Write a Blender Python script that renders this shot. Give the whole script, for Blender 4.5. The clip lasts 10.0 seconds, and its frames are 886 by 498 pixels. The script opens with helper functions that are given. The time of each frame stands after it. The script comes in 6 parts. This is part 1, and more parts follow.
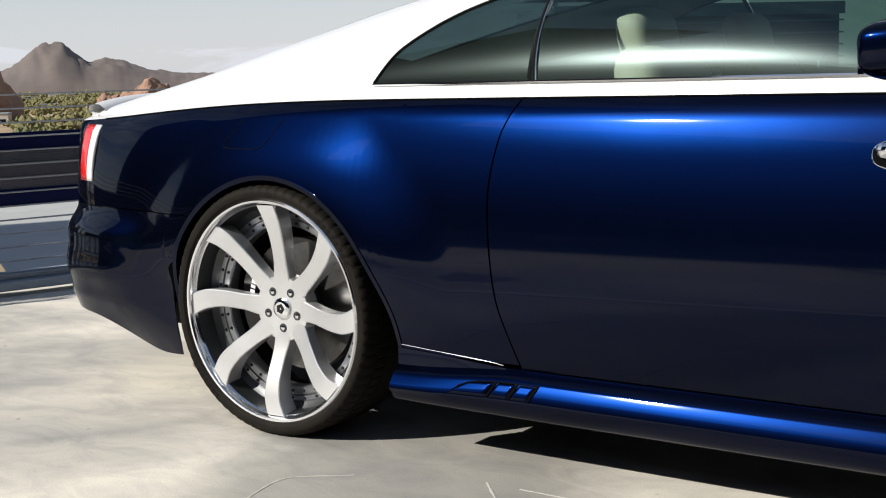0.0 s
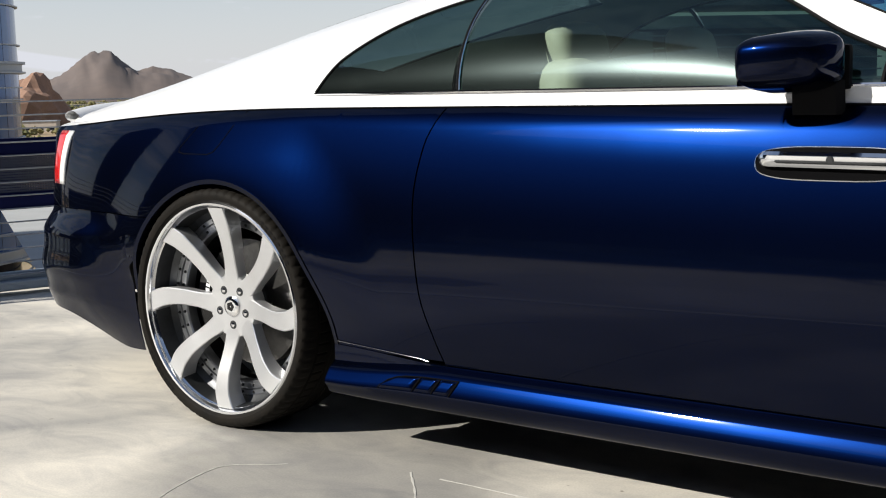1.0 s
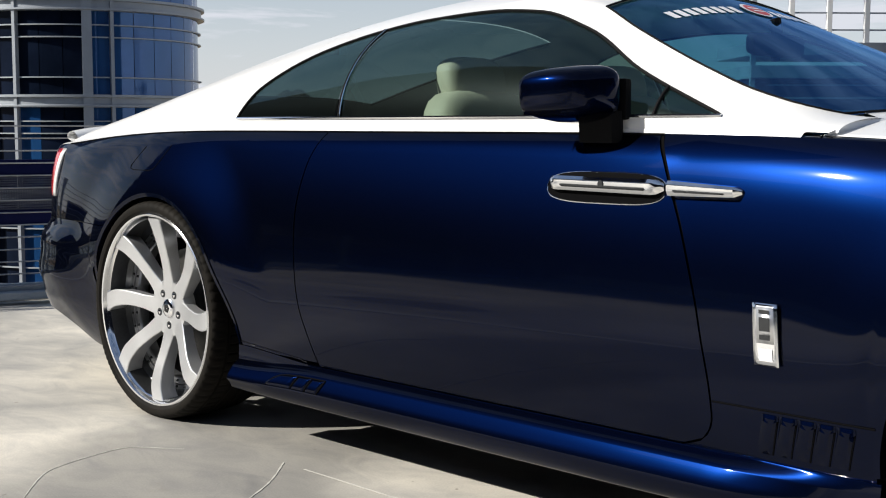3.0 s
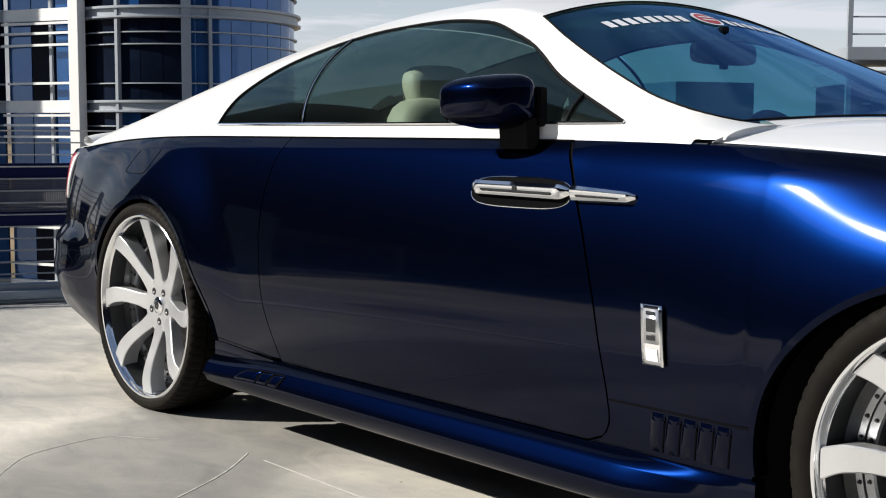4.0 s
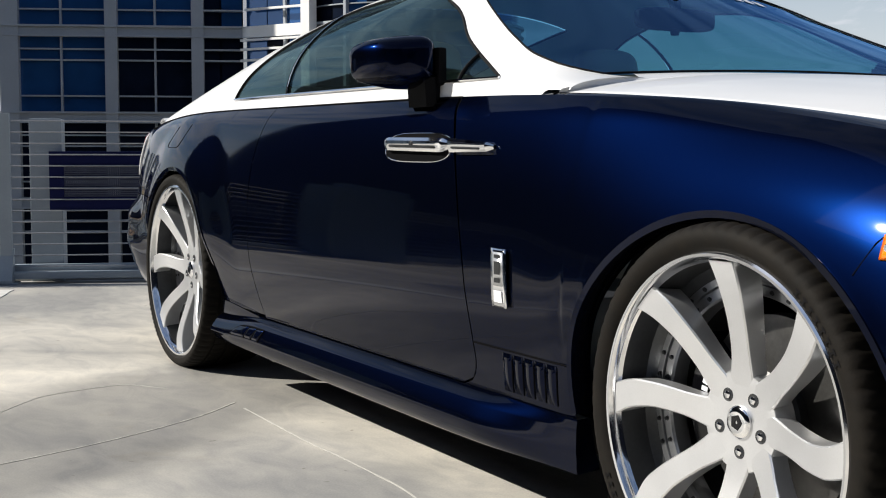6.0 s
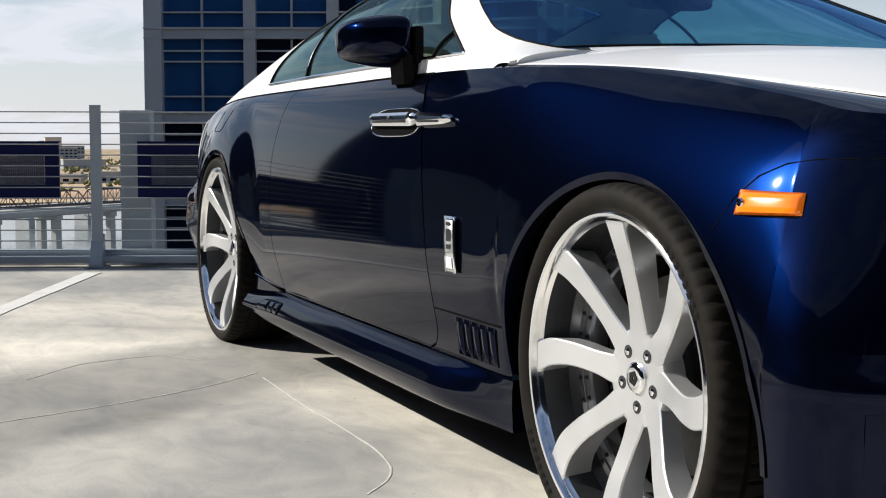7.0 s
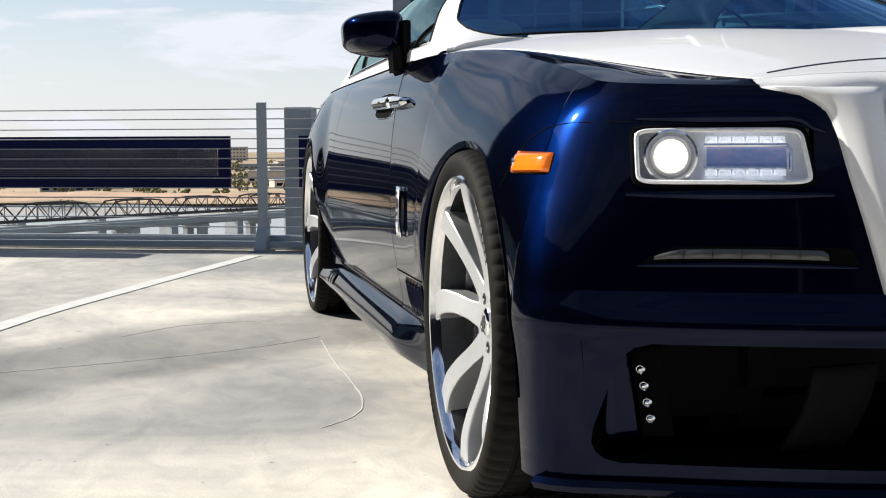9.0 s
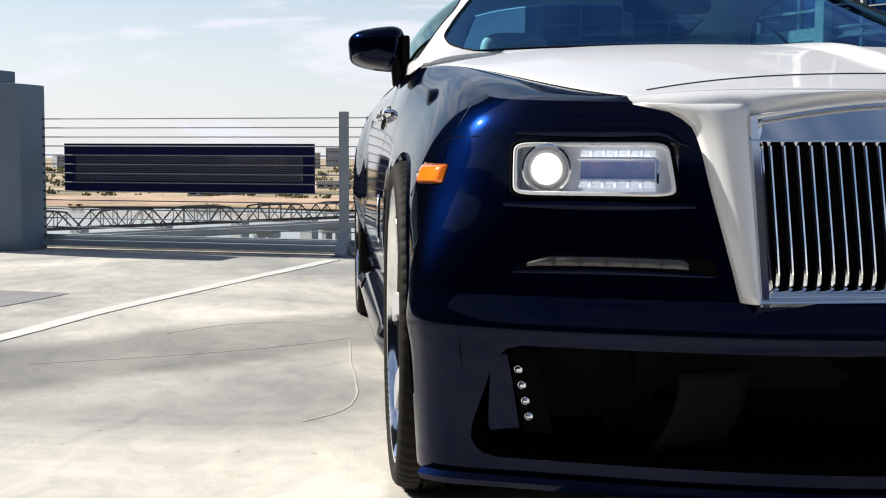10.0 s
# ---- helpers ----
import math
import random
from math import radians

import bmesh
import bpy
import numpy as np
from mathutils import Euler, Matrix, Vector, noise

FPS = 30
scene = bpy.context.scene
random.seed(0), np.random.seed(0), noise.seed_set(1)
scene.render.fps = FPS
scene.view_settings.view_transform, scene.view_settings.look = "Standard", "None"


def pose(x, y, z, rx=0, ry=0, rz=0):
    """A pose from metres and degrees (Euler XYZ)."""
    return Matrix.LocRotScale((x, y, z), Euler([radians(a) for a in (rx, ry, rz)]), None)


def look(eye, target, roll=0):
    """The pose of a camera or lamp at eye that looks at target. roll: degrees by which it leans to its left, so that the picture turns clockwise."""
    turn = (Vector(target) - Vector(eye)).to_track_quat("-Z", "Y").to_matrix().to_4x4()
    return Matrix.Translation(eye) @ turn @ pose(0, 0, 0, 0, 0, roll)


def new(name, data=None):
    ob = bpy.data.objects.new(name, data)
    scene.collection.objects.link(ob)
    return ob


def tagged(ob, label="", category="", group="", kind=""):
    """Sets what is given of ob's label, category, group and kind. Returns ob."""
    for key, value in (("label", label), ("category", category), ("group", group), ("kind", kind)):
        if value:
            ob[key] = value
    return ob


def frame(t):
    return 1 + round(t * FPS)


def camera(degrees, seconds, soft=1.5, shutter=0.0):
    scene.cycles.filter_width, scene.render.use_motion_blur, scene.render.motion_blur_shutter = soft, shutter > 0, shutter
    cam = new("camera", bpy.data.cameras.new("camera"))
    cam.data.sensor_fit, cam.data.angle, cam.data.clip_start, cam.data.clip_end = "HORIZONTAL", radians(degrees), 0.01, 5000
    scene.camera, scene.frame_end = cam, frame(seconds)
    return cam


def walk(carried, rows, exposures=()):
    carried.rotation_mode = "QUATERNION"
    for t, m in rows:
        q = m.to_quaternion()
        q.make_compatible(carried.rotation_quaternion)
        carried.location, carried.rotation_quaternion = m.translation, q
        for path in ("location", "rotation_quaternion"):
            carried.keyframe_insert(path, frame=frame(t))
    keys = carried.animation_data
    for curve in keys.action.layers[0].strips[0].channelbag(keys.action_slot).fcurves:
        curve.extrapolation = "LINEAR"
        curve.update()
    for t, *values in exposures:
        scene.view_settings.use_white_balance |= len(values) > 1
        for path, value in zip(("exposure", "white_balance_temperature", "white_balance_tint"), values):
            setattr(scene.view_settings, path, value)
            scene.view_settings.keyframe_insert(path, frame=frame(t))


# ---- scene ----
cam = camera(38.9, 10.0, soft=1.1)
PATH = [
    (0, (2.517, -3.706, 1.079), (1.394, -2.075, 0.795), -1.7),
    (0.5, (2.713, -3.657, 1.072), (1.547, -2.055, 0.798), -1.5),
    (1, (2.874, -3.668, 1.071), (1.695, -2.075, 0.805), -1.4),
    (1.5, (3.085, -3.623, 1.065), (1.866, -2.058, 0.81), -1.3),
    (2, (3.294, -3.556, 1.044), (2.026, -2.027, 0.807), -1.0),
    (2.5, (3.533, -3.45, 1.013), (2.198, -1.976, 0.802), -0.4),
    (4, (4.15, -3.109, 1.017), (2.641, -1.81, 0.831), 0.2),
    (4.5, (4.347, -2.963, 1.013), (2.787, -1.725, 0.827), -0.1),
    (5, (4.495, -2.84, 0.99), (2.89, -1.661, 0.804), -0.3),
    (5.5, (4.647, -2.684, 0.928), (2.98, -1.594, 0.754), 0.0),
    (7, (5.101, -2.182, 0.812), (3.273, -1.389, 0.645), 0.1),
    (7.5, (5.268, -2.022, 0.767), (3.4, -1.328, 0.601), 0.2),
    (8, (5.415, -1.86, 0.732), (3.511, -1.268, 0.569), 0.3),
    (8.5, (5.569, -1.703, 0.73), (3.637, -1.21, 0.567), 0.1),
    (9, (5.706, -1.552, 0.75), (3.754, -1.148, 0.586), -0.2),
    (9.5, (5.835, -1.349, 0.764), (3.863, -1.056, 0.604), -0.2),
    (10, (5.928, -1.137, 0.758), (3.943, -0.95, 0.606), 0.2),
]
walk(cam, [(t, look(e, g, r)) for t, e, g, r in PATH], exposures=[(0.0, 0.44), (5.5, 0.46), (7.5, 0.60), (10.0, 0.69)])

# ---------------------------------------------------------------- light
SUN_EL, SUN_AZ = 35.0, Vector((-0.505, -0.863, 0)).normalized()
world = bpy.data.worlds.new("sky")
scene.world = world
world.use_nodes = True
wn, wl = world.node_tree.nodes, world.node_tree.links
wn.clear()
w_out = wn.new("ShaderNodeOutputWorld")
w_bg = wn.new("ShaderNodeBackground")
w_bg.inputs["Strength"].default_value = 0.068
w_sky = wn.new("ShaderNodeTexSky")
w_sky.sky_type = "NISHITA"
w_sky.sun_disc = False
w_sky.sun_elevation = radians(SUN_EL)
w_sky.sun_rotation = math.atan2(SUN_AZ.x, SUN_AZ.y)
w_sky.air_density, w_sky.dust_density, w_sky.ozone_density = 1.0, 0.5, 2.0
# streaky high cloud, by direction
w_tc = wn.new("ShaderNodeTexCoord")
w_map = wn.new("ShaderNodeMapping")
w_map.inputs["Scale"].default_value = (2.2, 2.2, 12.0)
w_map.inputs["Rotation"].default_value = (0.05, 0.04, 0.4)
w_no = wn.new("ShaderNodeTexNoise")
w_no.inputs["Scale"].default_value = 2.1
w_no.inputs["Detail"].default_value = 9.0
w_no.inputs["Roughness"].default_value = 0.58
w_no.inputs["Distortion"].default_value = 0.6
w_ramp = wn.new("ShaderNodeValToRGB")
w_ramp.color_ramp.elements[0].position = 0.40
w_ramp.color_ramp.elements[0].color = (0, 0, 0, 1)
w_ramp.color_ramp.elements[1].position = 0.60
w_ramp.color_ramp.elements[1].color = (0.92, 0.92, 0.92, 1)
w_mix = wn.new("ShaderNodeMixRGB")
w_mix.inputs["Color2"].default_value = (8.2, 8.4, 9.2, 1)
wl.new(w_tc.outputs["Generated"], w_map.inputs["Vector"])
wl.new(w_map.outputs["Vector"], w_no.inputs["Vector"])
wl.new(w_no.outputs["Fac"], w_ramp.inputs["Fac"])
w_sep = wn.new("ShaderNodeSeparateXYZ")
w_low = wn.new("ShaderNodeMapRange")
w_low.inputs[1].default_value, w_low.inputs[2].default_value = 0.10, 0.55
w_low.inputs[3].default_value, w_low.inputs[4].default_value = 1.0, 0.18
w_mul = wn.new("ShaderNodeMath")
w_mul.operation = "MULTIPLY"
wl.new(w_tc.outputs["Generated"], w_sep.inputs["Vector"])
wl.new(w_sep.outputs["Z"], w_low.inputs[0])
wl.new(w_ramp.outputs["Color"], w_mul.inputs[0])
wl.new(w_low.outputs[0], w_mul.inputs[1])
w_haze = wn.new("ShaderNodeMapRange")
w_haze.interpolation_type = "SMOOTHSTEP"
w_haze.inputs[1].default_value, w_haze.inputs[2].default_value = -0.02, 0.26
w_haze.inputs[3].default_value, w_haze.inputs[4].default_value = 0.72, 0.0
w_max = wn.new("ShaderNodeMath")
w_max.operation = "MAXIMUM"
wl.new(w_sep.outputs["Z"], w_haze.inputs[0])
wl.new(w_mul.outputs[0], w_max.inputs[0])
wl.new(w_haze.outputs[0], w_max.inputs[1])
wl.new(w_max.outputs[0], w_mix.inputs["Fac"])
wl.new(w_sky.outputs["Color"], w_mix.inputs["Color1"])
wl.new(w_mix.outputs["Color"], w_bg.inputs["Color"])
wl.new(w_bg.outputs["Background"], w_out.inputs["Surface"])

sun_data = bpy.data.lights.new("sun", "SUN")
sun_data.energy, sun_data.angle, sun_data.color = 5.0, radians(0.55), (1.0, 0.95, 0.86)
sun = new("sun", sun_data)
sun_dir = SUN_AZ * math.cos(radians(SUN_EL)) + Vector((0, 0, math.sin(radians(SUN_EL))))
sun.matrix_world = look(sun_dir * 50, (0, 0, 0))
scene.view_settings.exposure = 0.12


# ---------------------------------------------------------------- materials
def mat(name, base, rough=0.5, metal=0.0, vary=0.12, scale=6.0, fine=120.0, bump=0.0, coat=0.0, spec=0.5, emit=None, stretch=(1, 1, 1), base2=None, coat_ior=1.5):
    """A surface with colour varied at two scales and a fine relief."""
    m = bpy.data.materials.new(name)
    m.use_nodes = True
    n, l = m.node_tree.nodes, m.node_tree.links
    b = n["Principled BSDF"]
    b.inputs["Roughness"].default_value = rough
    b.inputs["Metallic"].default_value = metal
    b.inputs["Coat Weight"].default_value = coat
    b.inputs["Coat Roughness"].default_value = 0.035
    b.inputs["Specular IOR Level"].default_value = spec
    b.inputs["Base Color"].default_value = (*base, 1)
    b.inputs["Coat IOR"].default_value = coat_ior
    if emit:
        b.inputs["Emission Color"].default_value = (*emit[0], 1)
        b.inputs["Emission Strength"].default_value = emit[1]
    if vary or bump or base2:
        tc = n.new("ShaderNodeTexCoord")
        mp = n.new("ShaderNodeMapping")
        mp.inputs["Scale"].default_value = stretch
        l.new(tc.outputs["Object"], mp.inputs["Vector"])
        a, c = n.new("ShaderNodeTexNoise"), n.new("ShaderNodeTexNoise")
        a.inputs["Scale"].default_value, a.inputs["Detail"].default_value = scale, 6
        c.inputs["Scale"].default_value, c.inputs["Detail"].default_value = fine, 3
        l.new(mp.outputs["Vector"], a.inputs["Vector"])
        l.new(mp.outputs["Vector"], c.inputs["Vector"])
        s = n.new("ShaderNodeMath")
        s.operation = "MULTIPLY_ADD"
        s.inputs[1].default_value, s.inputs[2].default_value = 0.4, 0
        l.new(c.outputs["Fac"], s.inputs[0])
        t = n.new("ShaderNodeMath")
        t.operation = "ADD"
        l.new(a.outputs["Fac"], t.inputs[0])
        l.new(s.outputs[0], t.inputs[1])
        r = n.new("ShaderNodeMapRange")
        r.inputs[1].default_value, r.inputs[2].default_value = 0.4, 1.0
        l.new(t.outputs[0], r.inputs[0])
        mix = n.new("ShaderNodeMixRGB")
        lo = base2 if base2 else [v * (1 - vary) for v in base]
        hi = base if base2 else [min(1, v * (1 + vary)) for v in base]
        mix.inputs["Color1"].default_value, mix.inputs["Color2"].default_value = (*lo, 1), (*hi, 1)
        l.new(r.outputs[0], mix.inputs["Fac"])
        l.new(mix.outputs["Color"], b.inputs["Base Color"])
        if bump:
            bp = n.new("ShaderNodeBump")
            bp.inputs["Strength"].default_value, bp.inputs["Distance"].default_value = 1.0, bump
            l.new(t.outputs[0], bp.inputs["Height"])
            l.new(bp.outputs["Normal"], b.inputs["Normal"])
    return m


def glass_mat(name, tint, gloss=(1, 1, 1), rough=0.0, ior=1.6, wide_gloss=0.0):
    """A thin tinted pane: it lets its tint through and mirrors by Fresnel."""
    m = bpy.data.materials.new(name)
    m.use_nodes = True
    n, l = m.node_tree.nodes, m.node_tree.links
    n.clear()
    out, mix = n.new("ShaderNodeOutputMaterial"), n.new("ShaderNodeMixShader")
    tr, gl, fr = n.new("ShaderNodeBsdfTransparent"), n.new("ShaderNodeBsdfGlossy"), n.new("ShaderNodeMath")
    tr.inputs["Color"].default_value = (*tint, 1)
    gl.inputs["Roughness"].default_value = rough
    gl.inputs["Color"].default_value = (*gloss, 1)
    # Schlick's curve, the same from both sides of the pane
    lw, po = n.new("ShaderNodeLayerWeight"), n.new("ShaderNodeMath")
    lw.inputs["Blend"].default_value = 0.5
    po.operation, po.inputs[1].default_value = "POWER", 5.0
    l.new(lw.outputs["Facing"], po.inputs[0])
    f0 = ((ior - 1) / (ior + 1)) ** 2
    fr.operation, fr.inputs[1].default_value, fr.inputs[2].default_value = "MULTIPLY_ADD", 1 - f0, f0
    l.new(po.outputs[0], fr.inputs[0])
    l.new(fr.outputs[0], mix.inputs[0])
    l.new(tr.outputs[0], mix.inputs[1])
    if wide_gloss:
        # a second, rougher gloss lobe spreads the sun's glint into a wider glare
        soft, both = n.new("ShaderNodeBsdfGlossy"), n.new("ShaderNodeMixShader")
        soft.inputs["Roughness"].default_value = 0.26
        soft.inputs["Color"].default_value = (0.70, 0.90, 0.90, 1)
        both.inputs[0].default_value = wide_gloss
        l.new(gl.outputs[0], both.inputs[1])
        l.new(soft.outputs[0], both.inputs[2])
        gl = both
    l.new(gl.outputs[0], mix.inputs[2])
    l.new(mix.outputs[0], out.inputs["Surface"])
    return m


def car_paint(name, flake, spread, haze):
    """Dark base with a narrow lobe of metal flakes under a clear, sharp lacquer."""
    m = bpy.data.materials.new(name)
    m.use_nodes = True
    n, l = m.node_tree.nodes, m.node_tree.links
    n.clear()
    out, mix = n.new("ShaderNodeOutputMaterial"), n.new("ShaderNodeAddShader")
    body, halo, lacquer = n.new("ShaderNodeBsdfGlossy"), n.new("ShaderNodeBsdfGlossy"), n.new("ShaderNodeBsdfPrincipled")
    flakes = n.new("ShaderNodeAddShader")
    tc, no, fine = n.new("ShaderNodeTexCoord"), n.new("ShaderNodeTexNoise"), n.new("ShaderNodeTexNoise")
    no.inputs["Scale"].default_value, fine.inputs["Scale"].default_value = 1400.0, 6.0
    l.new(tc.outputs["Object"], no.inputs["Vector"])
    l.new(tc.outputs["Object"], fine.inputs["Vector"])
    both, col = n.new("ShaderNodeMath"), n.new("ShaderNodeMixRGB")
    both.operation = "MULTIPLY_ADD"
    both.inputs[1].default_value = 0.8
    l.new(no.outputs["Fac"], both.inputs[0])
    l.new(fine.outputs["Fac"], both.inputs[2])
    rng = n.new("ShaderNodeMapRange")
    rng.inputs[1].default_value, rng.inputs[2].default_value = 0.55, 1.25
    l.new(both.outputs[0], rng.inputs[0])
    col.inputs["Color1"].default_value = (*[v * 0.82 for v in flake], 1)
    col.inputs["Color2"].default_value = (*[v * 1.18 for v in flake], 1)
    l.new(rng.outputs[0], col.inputs["Fac"])
    l.new(col.outputs["Color"], body.inputs["Color"])
    body.distribution, body.inputs["Roughness"].default_value = "BECKMANN", spread
    lacquer.inputs["Roughness"].default_value = 0.045
    lacquer.inputs["Base Color"].default_value = (0.0005, 0.0008, 0.002, 1)
    lacquer.inputs["IOR"].default_value = 1.235
    halo.distribution, halo.inputs["Roughness"].default_value = "BECKMANN", 0.44
    halo.inputs["Color"].default_value = (*haze, 1)
    l.new(body.outputs[0], flakes.inputs[0])
    l.new(halo.outputs[0], flakes.inputs[1])
    l.new(flakes.outputs[0], mix.inputs[0])
    l.new(lacquer.outputs[0], mix.inputs[1])
    l.new(mix.outputs[0], out.inputs["Surface"])
    return m


BLUE = car_paint("blue_metallic_paint", (0.00012, 0.0017, 0.0105), 0.25, (0.00005, 0.0009, 0.0072))
WHITE = mat("pearl_white_paint", (0.76, 0.765, 0.77), 0.34, 0.06, vary=0.015, scale=3, fine=900, coat=0.4)
CHROME = mat("chrome", (0.82, 0.83, 0.85), 0.07, 1.0, vary=0.03, scale=20)
BRUSHED = mat("brushed_aluminium", (0.70, 0.71, 0.73), 0.34, 0.82, vary=0.06, scale=8, fine=300, stretch=(1, 1, 1), bump=0.0002)
POLISHED = mat("polished_lip", (0.80, 0.81, 0.83), 0.10, 1.0, vary=0.03, scale=9)
DARKMETAL = mat("dark_machined_steel", (0.06, 0.063, 0.067), 0.4, 0.8, vary=0.25, scale=14)
RIMGREY = mat("satin_silver_flange", (0.34, 0.35, 0.37), 0.30, 0.9, vary=0.12, scale=14)
DISC = mat("brake_disc_steel", (0.12, 0.118, 0.115), 0.4, 0.9, vary=0.2, scale=30)
RUBBER = mat("tyre_rubber", (0.005, 0.0048, 0.0045), 0.7, 0.0, vary=0.35, scale=25, fine=300, bump=0.0006, base2=(0.011, 0.0090, 0.0068), spec=0.12)
GASKET = mat("black_rubber_seal", (0.003, 0.003, 0.0035), 0.95, vary=0.1, spec=0.05)
BLACK = mat("black_plastic", (0.004, 0.004, 0.005), 0.75, vary=0.2, scale=30, spec=0.12)
BLACKGLOSS = mat("gloss_black", (0.003, 0.003, 0.004), 0.12, vary=0.05, coat=0.2, spec=0.3)
LEATHER = mat("cream_leather", (0.62, 0.58, 0.48), 0.55, vary=0.08, scale=12, fine=400, bump=0.0006)
DARKTRIM = mat("dark_interior_leather", (0.02, 0.022, 0.028), 0.5, vary=0.2, scale=15)
REDLENS = mat("red_lamp_lens", (0.55, 0.012, 0.01), 0.12, vary=0.1, scale=30, coat=0.8)
AMBER = mat("amber_lens", (0.95, 0.19, 0.01), 0.15, vary=0.08, scale=60, coat=0.8, emit=((1.0, 0.22, 0.01), 0.12))
CLEARPLASTIC = mat("clear_lamp_plastic", (0.92, 0.93, 0.94), 0.14, 0.12, vary=0.15, scale=60, coat=0.6)
LENSGLOW = mat("lit_projector_lens", (1, 1, 1), 0.1, vary=0.0, emit=((1.0, 0.90, 0.64), 0.80))
LEDGLOW = mat("led_strip", (0.82, 0.85, 0.92), 0.12, 0.6, vary=0.1, scale=90, emit=((0.92, 0.96, 1.0), 0.30))
IRIS = mat("lamp_reflector", (0.20, 0.42, 0.86), 0.20, 0.45, vary=0.5, scale=16, base2=(0.80, 0.70, 0.95))
SLOTLENS = mat("frosted_lamp_cover", (0.045, 0.047, 0.046), 0.42, vary=0.15, scale=30, coat=0.5)
LETTER = mat("white_vinyl", (0.72, 0.74, 0.78), 0.45, vary=0.02)
LOGORED = mat("red_vinyl", (0.45, 0.05, 0.06), 0.45, vary=0.05)
GLASS_SIDE = glass_mat("tinted_side_glass", (0.29, 0.40, 0.36), gloss=(0.58, 0.82, 0.76), ior=1.95, wide_gloss=0.16)
GLASS_FRONT = glass_mat("windscreen_glass", (0.27, 0.70, 1.0), gloss=(0.24, 0.48, 0.88), ior=1.60)
GLASS_REAR = glass_mat("rear_glass", (0.22, 0.28, 0.30), gloss=(0.6, 0.7, 0.75), ior=1.45)
LAMPGLASS = glass_mat("lamp_cover_glass", (0.96, 0.97, 1.0))
STEEL = mat("grey_blue_painted_steel", (0.27, 0.315, 0.36), 0.5, vary=0.10, scale=4, fine=90, bump=0.0004)
WALLPAINT = mat("blue_grey_wall_paint", (0.130, 0.185, 0.245), 0.6, vary=0.10, scale=4, fine=90, bump=0.0006)
CABLE = mat("galvanised_cable", (0.30, 0.31, 0.33), 0.45, 0.5, vary=0.2, scale=30)
NAVY = mat("navy_painted_panel", (0.003, 0.006, 0.050), 0.5, vary=0.12, scale=3, fine=60, spec=0.12)
SLATGREY = mat("perforated_slat", (0.050, 0.060, 0.100), 0.5, 0.3, vary=0.2, scale=20)
PAINTLINE = mat("worn_white_line_paint", (0.60, 0.595, 0.57), 0.7, vary=0.12, scale=9, fine=200, bump=0.0006)
ASPHALTPATCH = mat("dark_patch", (0.22, 0.22, 0.23), 0.85, vary=0.15, scale=5, bump=0.001)
JOINT = mat("pale_joint_filler", (0.50, 0.49, 0.45), 0.8, vary=0.15, scale=20)
SPANDREL = mat("grey_facade_metal", (0.34, 0.37, 0.41), 0.45, 0.2, vary=0.08, scale=0.8, fine=12)
WHITEFRAME = mat("white_facade_frame", (0.80, 0.80, 0.79), 0.5, vary=0.03, scale=1)
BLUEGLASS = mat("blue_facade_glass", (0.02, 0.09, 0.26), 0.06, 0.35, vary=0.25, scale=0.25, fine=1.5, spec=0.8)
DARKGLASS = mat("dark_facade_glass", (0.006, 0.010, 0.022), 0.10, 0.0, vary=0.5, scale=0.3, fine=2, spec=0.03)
WINGDARK = mat("dark_wing_cladding", (0.012, 0.014, 0.020), 0.7, vary=0.3, scale=0.4, fine=4, spec=0.15)
GREYSLAB = mat("grey_roof_slab", (0.36, 0.37, 0.37), 0.8, vary=0.10, scale=0.8, fine=20)
ROCK = mat("brown_mountain_rock", (0.150, 0.118, 0.102), 0.95, vary=0.3, scale=0.010, fine=0.06, base2=(0.095, 0.080, 0.078))
REDROCK = mat("red_sandstone", (0.25, 0.150, 0.105), 0.95, vary=0.25, scale=0.06, fine=0.8, bump=0.3)
LEAF = mat("dry_green_scrub", (0.20, 0.165, 0.065), 0.9, vary=0.5, scale=0.03, fine=0.5, base2=(0.07, 0.085, 0.030))
TOWN = mat("pale_far_walls", (0.48, 0.42, 0.36), 0.85, vary=0.25, scale=0.03, fine=0.5)
TOWN2 = mat("far_grey_walls", (0.26, 0.28, 0.31), 0.7, vary=0.25, scale=0.03, fine=0.5)
BRIDGE = mat("weathered_bridge_steel", (0.085, 0.070, 0.062), 0.8, vary=0.25, scale=0.5)
BRIDGECON = mat("bridge_concrete", (0.33, 0.34, 0.34), 0.8, vary=0.15, scale=0.2)
WATER = mat("river_water", (0.16, 0.19, 0.19), 0.12, vary=0.1, scale=0.02, fine=0.6, bump=0.05)


